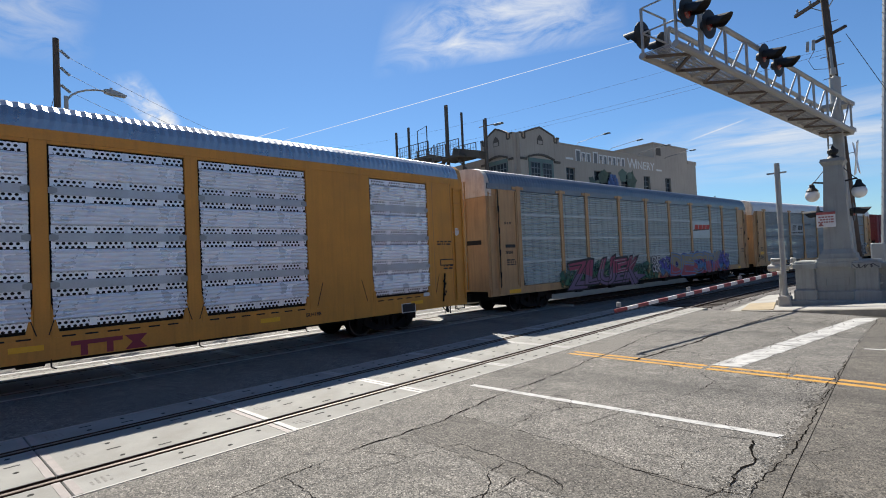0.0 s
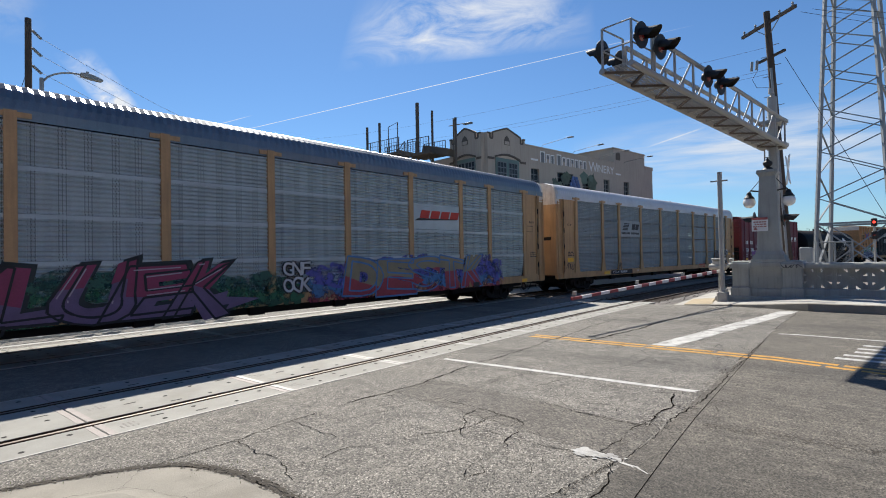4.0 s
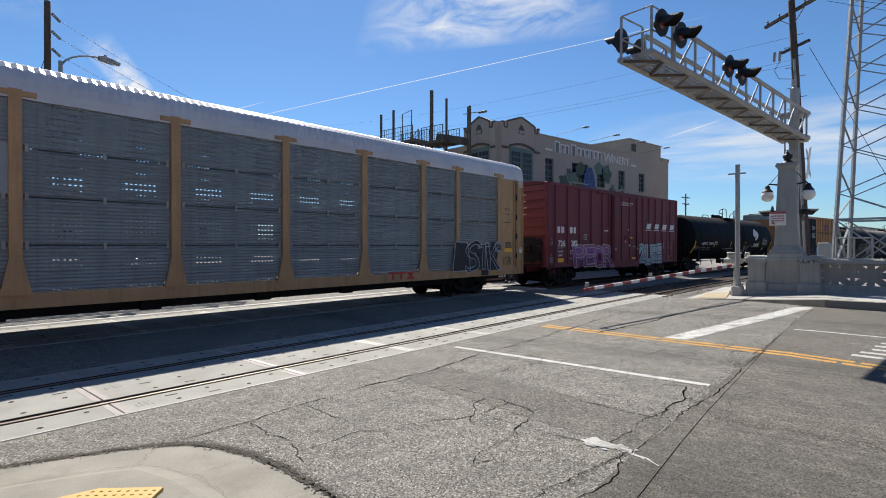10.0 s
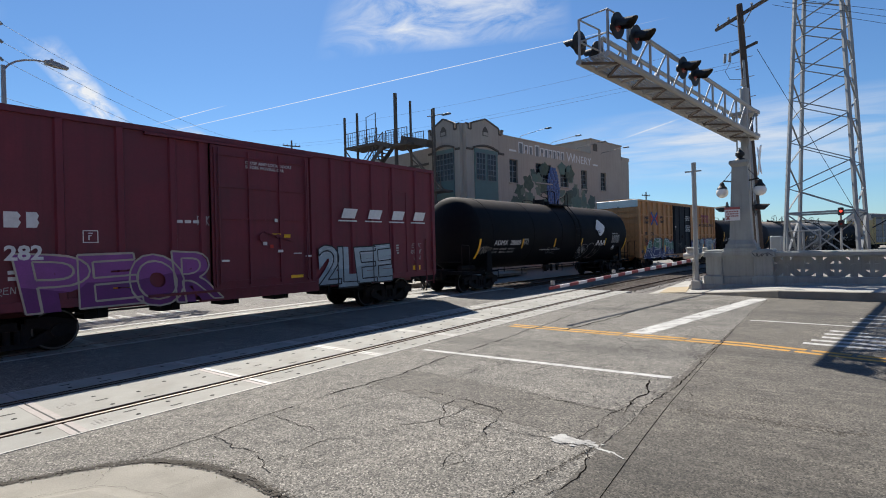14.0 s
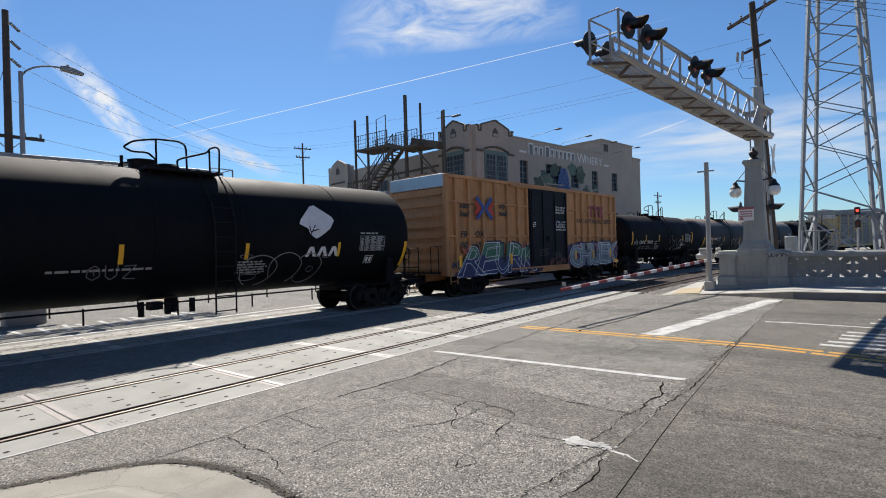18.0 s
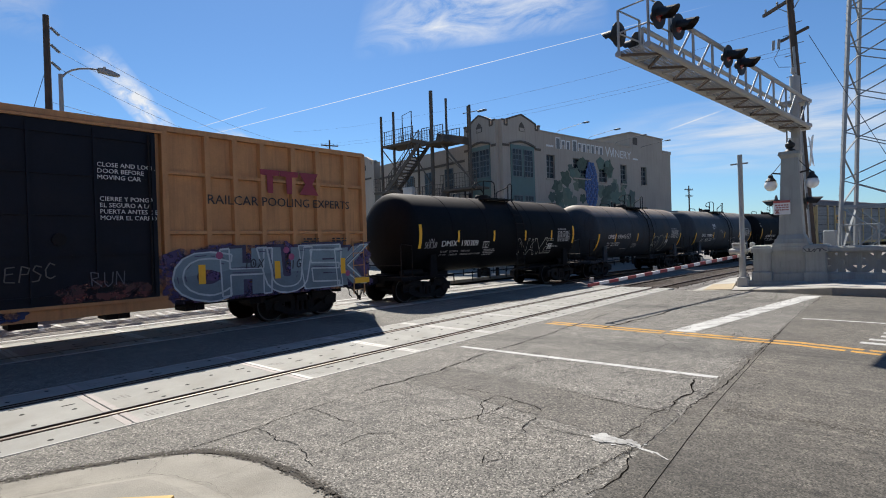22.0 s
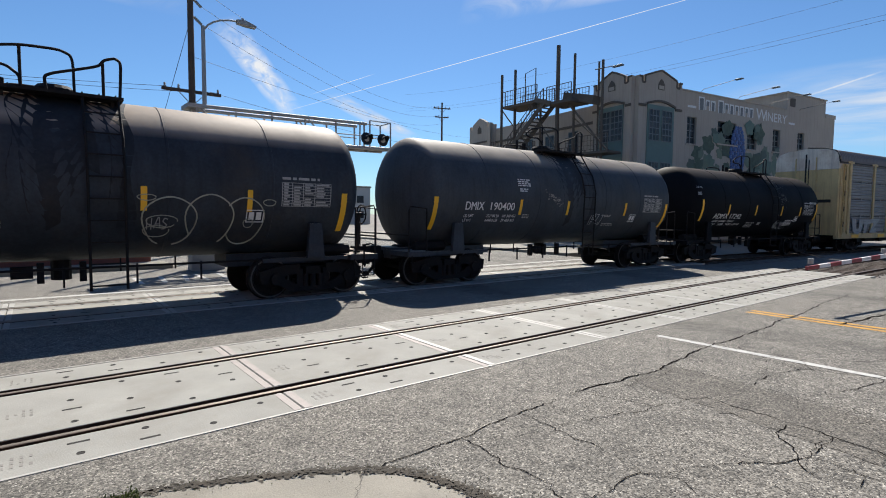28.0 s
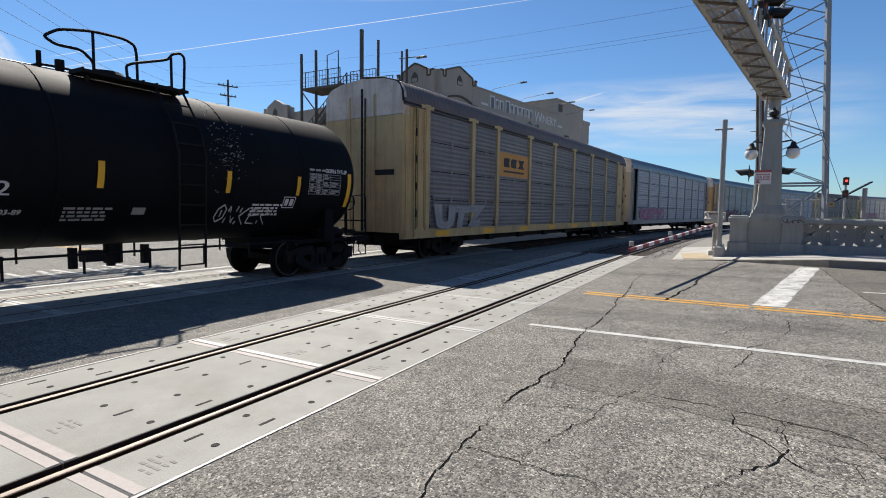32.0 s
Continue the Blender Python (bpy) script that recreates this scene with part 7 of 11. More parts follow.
def boxcar(label, half, paintwork, door_mat, door, ribs, ztop, zbot, end_mat, recess=0.0, off=0.0):
    """A steel boxcar: ribbed ends, side posts, sliding doors in tracks."""
    car = thing("boxcar_wagon", label, "railway wagon", "train")
    W = 1.5
    lo, hi = off - half, off + half
    e = lambda s, q: off + s * (half + q)  # noqa: E731
    a, b = door
    g = Geo()
    for x0, x1 in ((lo, a), (b, hi)):
        part("side_wall", Geo().box(x0 + 0.02, -W + recess, zbot, x1 - 0.02, -W + recess + 0.06, ztop - 0.1), paintwork, car)
    part("off_side", Geo().box(lo + 0.02, W - 0.06, zbot, hi - 0.02, W, ztop - 0.1), paintwork, car)
    g = Geo()
    g.box(lo, -W - 0.05, zbot - 0.14, hi, -W + 0.1, zbot + 0.04)
    g.box(lo, W - 0.1, zbot - 0.14, hi, W + 0.05, zbot + 0.04)
    g.box(lo + 0.1, -0.4, zbot - 0.35, hi - 0.1, 0.4, zbot - 0.1)
    g.box(a - 0.3, -W - 0.06, zbot - 0.3, b + 0.3, -W + 0.06, zbot - 0.1)
    part("sill", g, paintwork, car)
    part("floor", Geo().box(lo + 0.05, -W + 0.06, zbot - 0.1, hi - 0.05, W - 0.06, zbot), M["iron"], car)
    for y0, y1 in ((-W - 0.06, -W + 0.04), (W - 0.04, W + 0.06)):
        part("roof_rail", Geo().box(lo, y0, ztop - 0.14, hi, y1, ztop - 0.02), paintwork, car)
    g = Geo().prism([(-W - 0.05, ztop - 0.03), (W + 0.05, ztop - 0.03), (0.9, ztop + 0.06), (0, ztop + 0.09), (-0.9, ztop + 0.06)], lo, hi, "x")
    for k in range(int(2 * half / 1.1)):
        x = lo + 0.6 + k * 1.1
        g.prism([(-W, ztop - 0.02), (W, ztop - 0.02), (0.9, ztop + 0.09), (0, ztop + 0.12), (-0.9, ztop + 0.09)], x, x + 0.12, "x")
    part("roof", g, paintwork, car)
    post = shared(("boxpost", paintwork.name), lambda: Geo().prism([(-0.09, -W + recess), (-0.06, -W - 0.06), (0.06, -W - 0.06), (0.09, -W + recess)], zbot, ztop - 0.12, "z").mesh("side_post", paintwork))
    for x in ribs:
        part("side_post", post, None, car).matrix_basis = pose(x, 0, 0)
    # end with deep horizontal ribs
    for s in (-1, 1):
        g = Geo()
        g.box(min(e(s, 0.0), e(s, -0.06)), -W, zbot - 0.1, max(e(s, 0.0), e(s, -0.06)), W, ztop)
        part("end_wall", g, end_mat, car)
        for y0, y1 in ((-W - 0.04, -W + 0.12), (W - 0.12, W + 0.04)):
            part("corner_post", Geo().cham(min(e(s, -0.08), e(s, 0.09)), y0, zbot - 0.1, max(e(s, -0.08), e(s, 0.09)), y1, ztop - 0.02, 0.02), end_mat, car)
        n = 9
        for k in range(n):
            z = zbot + 0.25 + k * (ztop - zbot - 0.5) / (n - 1)
            rib = shared(("endrib", end_mat.name, s), lambda: Geo().prism([(-W + 0.12, -0.1), (-W + 0.2, -0.14), (W - 0.2, -0.14), (W - 0.12, -0.1), (W - 0.12, 0.1), (-W + 0.12, 0.1)], e(s, 0.0), e(s, 0.085), "x").mesh("end_rib", end_mat))
            part("end_rib", rib, None, car).matrix_basis = pose(0, 0, z)
        g = Geo()
        g.box(min(e(s, 0.0), e(s, 0.3)), -1.2, zbot - 0.02, max(e(s, 0.0), e(s, 0.3)), 1.2, zbot + 0.02)
        g.tube([(e(s, 0.28), -1.3, zbot - 0.1), (e(s, 0.28), -1.3, zbot + 1.0), (e(s, 0.02), -1.3, zbot + 1.0)], 0.02, 6)
        g.tube([(e(s, 0.28), -0.9, zbot), (e(s, 0.28), -0.9, zbot + 1.0), (e(s, 0.28), -1.3, zbot + 1.0)], 0.02, 6)
        part("end_platform", g, M["iron"], car)
        ladder(car, e(s, -0.3), -W - 0.06, zbot - 0.45, zbot + 1.2, 0.4, paintwork, 5, "side_ladder")
    # door
    d = part("door", Geo().cham(a, -W - 0.09, zbot - 0.02, b, -W - 0.03, ztop - 0.22, 0.012), door_mat, car, "sliding steel door")
    g = Geo()
    for k in range(4):
        x = a + 0.08 + k * (b - a - 0.16) / 3
        g.beam((x, -W - 0.1, zbot + 0.05), (x, -W - 0.1, ztop - 0.3), 0.07, 0.05)
    for k in range(5):
        z = zbot + 0.15 + k * (ztop - zbot - 0.6) / 4
        g.beam((a + 0.05, -W - 0.1, z), (b - 0.05, -W - 0.1, z), 0.05, 0.04)
    part("door_frame", g, door_mat, d)
    g = Geo()
    for x in (a + 0.16, b - 0.16):
        g.cyl((x, -W - 0.15, zbot + 0.1), (x, -W - 0.15, ztop - 0.3), 0.022, 8)
    g.lathe([(0.12, -W - 0.17), (0.12, -W - 0.13)], ((a + b) / 2 - 0.1, 0, zbot + 1.25), 14, "y")
    part("lock_bar", g, door_mat if door_mat is not M["navy"] else M["iron"], d)
    for z in (zbot - 0.08, ztop - 0.22):
        part("door_track", Geo().box(a - 1.5, -W - 0.13, z, b + 0.15, -W - 0.02, z + 0.06), paintwork, car)
    g = Geo()
    rnd = random.Random(3)
    for k in range(6):
        x = lo + 3.4 + k * (2 * half - 6.8) / 5
        g.box(x - 0.2, -1.2, zbot - 0.45, x + 0.25, -0.6, zbot - 0.2)
        g.beam((x, -1.4, zbot - 0.1), (x, -1.4, zbot - 0.42), 0.07, 0.05)
    g.tube([(lo + 3, -1.3, zbot - 0.3), (hi - 3, -1.3, zbot - 0.3)], 0.025, 6)
    part("brake_rigging", g, M["iron"], car)
    running_gear(car, half, 1.95, off=off)
    return car, W


def red_boxcar():
    half, off = 7.2, 0.08
    ribs = [-7.1, -6.46, -5.44, -4.38, -3.29, -2.19, -1.5, 1.74, 2.5, 3.3, 4.16, 5.14, 6.3, 7.25]
    car, W = boxcar("dark oxide-red boxcar with white lettering and purple graffiti", half, M["red"], M["red"], (-1.3, 1.6), ribs, 4.82, 1.05, M["red"], 0.0, off)
    words("726", 0.38, M["decal"], car, pose(-6.36, -W - 0.066, 1.89), bold=0.012, stretch=1.05)
    words("282", 0.38, M["decal"], car, pose(-5.28, -W - 0.066, 1.89), bold=0.012, stretch=1.05)
    for x, w in ((-6.33, 0.25), (-6.0, 0.27), (-5.26, 0.26), (-4.92, 0.2)):
        part("logo", Geo().prism([(x, 2.5), (x + w * 0.8, 2.5), (x + w, 2.6), (x + w * 0.85, 2.66), (x + w, 2.73), (x + w * 0.8, 2.8), (x, 2.8)], -W - 0.006, -W - 0.001), M["decal"], car, "white block of the owner's mark")
    words("LD LMT", 0.12, M["decal"], car, pose(-6.25, -W - 0.006, 1.6), bold=0.003)
    words("LT WT", 0.12, M["decal"], car, pose(-6.25, -W - 0.006, 1.42), bold=0.003)
    bars(-5.22, -W - 0.004, 1.62, 2, 0.3, 0.07, M["decal"], car, seed=7)
    low = lambda z: -W - 0.004  # noqa: E731
    for txt, x, z, w, q in (("NVS", -7.0, 2.1, 0.34, 61), ("OUZE", -7.0, 1.95, 0.36, 62), ("O", -6.85, 1.42, 0.12, 63), ("CREN", -7.0, 1.25, 0.36, 64), ("NOKS", -7.0, 1.12, 0.36, 65), ("SENKA", -6.35, 1.78, 0.75, 66), ("RENV", -5.4, 1.24, 0.42, 67)):
        tag(car, txt, x, x + w, z, 0.13, low, (0.36, 0.36, 0.35), 0.014, "small white sprayed tag", q)
    part("reflector", Geo().box(-6.27, -W - 0.006, 1.14, -5.8, -W - 0.001, 1.32), M["reflex"], car)
    part("reflector", Geo().box(-3.5, -W - 0.006, 1.1, -3.0, -W - 0.001, 1.25), M["reflex"], car)
    g = Geo()
    for x0, x1, z0, z1 in ((-4.0, -3.982, 2.2, 2.46), (-3.738, -3.72, 2.2, 2.46), (-4.0, -3.72, 2.442, 2.46), (-4.0, -3.72, 2.2, 2.218), (-3.9, -3.88, 2.26, 2.36), (-3.9, -3.84, 2.34, 2.36), (-3.9, -3.82, 2.39, 2.41)):
        g.box(x0, -W - 0.006, z0, x1, -W - 0.001, z1)
    part("stencil", g, M["decal"], car)
    words("CLOSE AND LOCK DOORS\nBEFORE MOVING CAR", 0.115, M["decal"], car, pose(-0.4, -W - 0.124, 4.2))
    bars(-2.1, -W - 0.004, 2.65, 1, 0.6, 0.07, M["decal"], car, seed=11)
    # slanted white owner's mark
    for k in range(4):
        x = 2.68 + k * 1.1
        part("logo", Geo().prism([(x + 0.12, 2.9), (x + 0.66, 2.9), (x + 0.8, 3.2), (x + 0.24, 3.2)], -W - 0.068, -W - 0.062), M["decal"], car, "slanted white logo block")
        part("logo_line", Geo().box(x, -W - 0.068, 2.8, x + 0.75, -W - 0.062, 2.84), M["decal"], car)
    side = lambda z: -W - 0.063  # noqa: E731
    sprayed(car, "PEOR", -4.95, -1.2, 0.82, 1.97, side, (0.13, 0.022, 0.15), (0.42, 0.37, 0.30), "purple graffiti lettering with cream strokes", (0.24, 0.065, 0.26), 0.5, 0.042, None, 0.12, 0.1, -0.1, 14, 1.24)
    sprayed(car, "2LEE", 1.95, 4.9, 0.82, 1.98, side, (0.26, 0.35, 0.39), (0.012, 0.014, 0.018), "pale blue graffiti lettering with black strokes", (0.34, 0.43, 0.46), 0.5, 0.04, (0.55, 0.6, 0.62), 0.1, 0.16, 0.0, 15, 1.18)
    for x0, x1, z0, z1 in ((4.95, 4.98, 1.1, 3.9), (5.78, 5.81, 1.1, 3.9), (4.95, 5.81, 3.87, 3.9)):
        part("hatch_edge", Geo().box(x0, -W - 0.02, z0, x1, -W + 0.01, z1), M["red"], car)
    g = Geo()
    for y, z in ((-0.2, 4.25), (-0.2, 3.95), (-0.25, 3.65), (-0.2, 3.35)):
        g.box(off - half - 0.098, y - 0.18, z, off - half - 0.09, y + 0.18, z + 0.03)
    part("end_print", g, M["decal"], car)
    front = off - half
    # flat dark sheet paints the shade of the niche
    part("brake_niche", Geo().box(front - 0.1, -1.3, 1.15, front - 0.088, 0.6, 2.3), M["navy"], car, "dark sheet for the shaded brake gear recess")
    for y, z, w in ((-1.2, 1.3, 0.3), (-0.75, 1.55, 0.42), (-0.1, 1.35, 0.4), (0.25, 1.9, 0.25)):
        part("brake_gear", Geo().cham(front - 0.24, y, z, front - 0.1, y + w, z + 0.34, 0.03), M["iron" if y < 0 else "red"], car)
    wheel = [(front - 0.26, -0.45 + 0.24 * math.cos(k * 0.5236), 1.75 + 0.24 * math.sin(k * 0.5236)) for k in range(13)]
    part("brake_wheel", Geo().tube(wheel, 0.02, 6).beam((front - 0.26, -0.69, 1.75), (front - 0.26, -0.21, 1.75), 0.03).beam((front - 0.26, -0.45, 1.51), (front - 0.26, -0.45, 1.99), 0.03), M["rail_side"], car, "rusty hand brake wheel")
    for z in (1.2, 1.55, 1.9, 2.25):
        part("end_rung", Geo().beam((front - 0.14, -1.42, z), (front - 0.14, -1.0, z), 0.03), M["red"], car)
    part("roof_rust", Geo().box(front - 0.012, -1.3, 4.55, front - 0.004, 1.3, 4.74), M["rail_side"], car, "rust-stained strip under the roof")
    tag(car, "RSK", -1.62, -1.32, 2.6, 0.22, low, (0.42, 0.42, 0.42), 0.02, "small white sprayed tag", 42)
    # placards, seals and stencils on the door and the rear bay
    for x, z, w, h, mat in ((0.42, 2.72, 0.09, 0.09, "decal"), (0.05, 2.1, 0.12, 0.09, "decal"), (0.26, 2.02, 0.1, 0.09, "logo_red"), (0.5, 1.9, 0.16, 0.07, "decal"), (0.7, 2.3, 0.2, 0.09, "reflex"), (1.0, 1.85, 0.26, 0.025, "decal"), (1.4, 1.75, 0.2, 0.05, "decal"), (-1.1, 1.7, 0.2, 0.05, "decal"), (0.3, 2.38, 0.3, 0.03, "reflex"), (0.9, 1.18, 0.4, 0.08, "reflex")):
        part("placard", Geo().box(x, -W - 0.136, z, x + w, -W - 0.126, z + h), M[mat], car)
    part("door_lever", Geo().beam((0.1, -W - 0.14, 2.45), (0.95, -W - 0.14, 2.2), 0.04, 0.03).cyl((0.5, -W - 0.16, 2.34), (0.5, -W - 0.1, 2.34), 0.06, 10), M["red"], car)
    bars(5.15, -W - 0.024, 2.0, 4, 0.22, 0.05, M["decal_dull"], car, seed=23)
    for txt, x, z, w, q in (("ENK", 6.05, 1.95, 0.5, 71), ("ROSE", 6.0, 1.72, 0.6, 72), ("UN", 6.15, 1.5, 0.4, 73)):
        tag(car, txt, x, x + w, z, 0.14, low, (0.34, 0.34, 0.33), 0.016, "small white sprayed tag", q)
    part("reflector", Geo().box(6.1, -W - 0.006, 1.14, 6.5, -W - 0.001, 1.3), M["reflex"], car)
    return car, half


def yellow_boxcar():
    half, off = 7.42, 0.21
    ribs = [-7.2, -6.67, -5.87, -4.97, -4.12, -3.24, -2.44, -1.72, 1.95, 2.9, 3.58, 4.31, 5.2, 5.98, 6.95, 7.6]
    car, W = boxcar("faded golden boxcar with black double door and graffiti", half, M["tan"], M["navy"], (-1.65, 1.75), ribs, 4.8, 1.02, M["tan"], 0.05, off)
    for z in (2.4, 3.75):
        for x0, x1 in ((-7.2, -1.75), (1.95, 7.6)):
            part("side_rib", Geo().prism([(-W + 0.05, z - 0.05), (-W - 0.045, z - 0.035), (-W - 0.045, z + 0.035), (-W + 0.05, z + 0.05)], x0, x1, "x"), M["tan"], car)
    # upper end in pale metal
    part("end_cap", Geo().cham(off - half - 0.11, -W + 0.02, 4.3, off - half - 0.002, W - 0.02, 4.79, 0.02), M["roof"], car, "pale bare metal end sheet")
    for txt, x, z in (("next", -6.5, 3.5), ("load", -6.5, 3.18), ("any", -3.95, 3.58), ("road", -3.98, 3.26)):
        words(txt, 0.33, M["decal_black"], car, pose(x, -W - 0.064, z), slant=0.25, bold=0.008)
    # crossed emblem: two blue chevrons back to back, red ones inside them
    cx, cz = -4.92, 3.54
    for s in (-1, 1):
        blue = Geo().prism([(cx + s * 0.56, cz + 0.38), (cx + s * 0.44, cz + 0.5), (cx + s * 0.02, cz + 0.08), (cx + s * 0.02, cz - 0.08), (cx + s * 0.44, cz - 0.5), (cx + s * 0.56, cz - 0.38), (cx + s * 0.17, cz)][::s], -W - 0.066, -W - 0.061)
        part("emblem", blue, M["logo_blue"], car, "blue chevron of a crossed emblem")
        red = Geo().prism([(cx + s * 0.62, cz + 0.34), (cx + s * 0.62, cz + 0.14), (cx + s * 0.45, cz), (cx + s * 0.62, cz - 0.14), (cx + s * 0.62, cz - 0.34), (cx + s * 0.21, cz)][::s], -W - 0.069, -W - 0.0665)
        part("emblem", red, M["logo_red"], car, "red chevron of a crossed emblem")
    for txt, x, z in (("FB", -6.48, 2.38), ("OX", -5.6, 2.38), ("50", -6.48, 1.96), ("68", -5.6, 1.96), ("82", -4.72, 1.96)):
        words(txt, 0.32, M["decal_black"], car, pose(x, -W - 0.064, z), stretch=1.2, slant=0.15, bold=0.005)
    words("CLOSE AND LOCK\nDOOR BEFORE\nMOVING CAR", 0.13, M["decal"], car, pose(0.62, -W - 0.128, 3.75))
    words("CIERRE Y PONGA\nEL SEGURO A LA\nPUERTA ANTES DE\nMOVER EL CARRO", 0.13, M["decal"], car, pose(0.65, -W - 0.128, 3.05))
    bars(-1.4, -W - 0.094, 3.0, 3, 0.3, 0.05, M["decal"], car, seed=14)
    words("RAILCAR POOLING EXPERTS", 0.32, M["decal_black"], car, pose(2.85, -W - 0.064, 3.08), stretch=1.02)
    for dx in (4.22, 4.78):
        part("logo", Geo().prism([(dx, 4.02), (dx + 0.56, 4.02), (dx + 0.54, 3.88), (dx + 0.37, 3.87), (dx + 0.36, 3.42), (dx + 0.2, 3.42), (dx + 0.19, 3.87), (dx + 0.02, 3.88)], -W - 0.068, -W - 0.062), M["logo_wine"], car, "faded dark red logo shape")
    part("logo", Geo().prism([(5.36, 4.02), (5.98, 4.02), (5.78, 3.72), (5.98, 3.42), (5.36, 3.42), (5.56, 3.72)], -W - 0.068, -W - 0.062), M["logo_wine"], car, "faded dark red logo shape")
    side = lambda z: -W - 0.067  # noqa: E731
    spray_cloud(car, -6.7, -W - 0.0645, 0.72, 5.9, 1.0, ((0.012, 0.025, 0.10), (0.02, 0.05, 0.10)), "dark blue sprayed ground", 18, 0.8)
    sprayed(car, "REURK", -6.2, -1.1, 0.84, 2.02, side, (0.014, 0.032, 0.13), (0.62, 0.66, 0.66), "green and navy graffiti lettering with white outline", (0.035, 0.15, 0.09), 0.55, 0.03, (0.46, 0.54, 0.52), 0.1, 0.5, 0.18, 17, 1.3, (0.012, 0.02, 0.05))
    for tip in ((-6.75, 0.84, 1), (-0.74, 0.95, -1)):
        x, z, d = tip
        part("graffiti", Geo().add([(x, -W - 0.066, z), (x + d * 1.2, -W - 0.066, z - 0.06), (x + d * 0.8, -W - 0.066, z + 0.16), (x + d * 1.1, -W - 0.066, z + 0.5), (x + d * 0.55, -W - 0.066, z + 0.3)], [(0, 1, 2, 3, 4)]), paint(0.014, 0.032, 0.13), car, "navy graffiti spike")
    spray_cloud(car, 2.05, -W - 0.0645, 0.78, 5.5, 1.4, ((0.05, 0.03, 0.09), (0.07, 0.04, 0.12), (0.06, 0.04, 0.12)), "dark purple sprayed ground of the lettering", 19, 0.95)
    sprayed(car, "CHUEK", 2.15, 7.65, 0.82, 1.95, side, (0.12, 0.18, 0.22), (0.44, 0.52, 0.55), "pale blue graffiti block letters with white edges", (0.16, 0.235, 0.275), 0.5, 0.04, (0.05, 0.05, 0.11), 0.12, 0.14, 0.0, 18, 1.2, (0.035, 0.03, 0.075))
    for k, (x, z) in enumerate(((3.1, 1.85), (4.9, 1.93), (5.05, 1.75), (6.9, 1.2))):
        part("graffiti", Geo().lathe([(0.09, -W - 0.0765), (0.09, -W - 0.076)], (x, 0, z), 12, "y"), paint(0.30, 0.07, 0.16), car, "small pink sprayed dot")
    spray_cloud(car, 0.0, -W - 0.135, 1.02, 1.5, 0.5, ((0.09, 0.02, 0.02), (0.05, 0.015, 0.016)), "dull red overspray on the door", 66)
    for k, (x, w) in enumerate(((-6.3, 0.9), (-2.4, 1.0), (-0.6, 0.5))):
        spray_cloud(car, x, -W - 0.0645, 1.7, w, 0.45, ((0.42, 0.10, 0.06), (0.45, 0.17, 0.10)), "thin red overspray", 60 + k)
    for x in (-6.6, -3.2, 2.6, 4.55, 6.66):
        part("reflector", Geo().box(x, -W - 0.08, 1.2, x + 0.16, -W - 0.062, 1.65), M["reflex"], car)
    part("yellow_plate", Geo().box(7.16, -W - 0.09, 0.88, 7.7, -W - 0.082, 1.04), M["reflex"], car, "yellow warning plate")
    for txt, x, z, w in (("TOX", 3.7, 1.5, 0.55), ("PIG", 4.85, 1.45, 0.5)):
        tag(car, txt, x, x + w, z, 0.22, lambda z: -W - 0.078, (0.02, 0.025, 0.04), 0.03, "dark sprayed tag over the piece", int(x * 9))
    for x in (5.45, 6.4):
        bars(x, -W - 0.064, 2.2, 2, 0.5, 0.04, M["decal_black"], car, seed=int(x * 8))
    part("brake_wheel", Geo().tube([(7.86, -1.2 + 0.22 * math.cos(k * 0.5236), 1.9 + 0.22 * math.sin(k * 0.5236)) for k in range(13)], 0.02, 6).beam((7.86, -1.42, 1.9), (7.86, -0.98, 1.9), 0.03), M["rail_side"], car, "rusty hand brake wheel")
    tag(car, "EPSC", -0.9, -0.1, 1.5, 0.3, lambda z: -W - 0.135, (0.10, 0.095, 0.085), 0.022, "faint sprayed tag on the door", 51)
    tag(car, "RUN", 0.45, 1.1, 1.3, 0.28, lambda z: -W - 0.135, (0.09, 0.10, 0.12), 0.02, "faint sprayed tag on the door", 52)
    return car, half


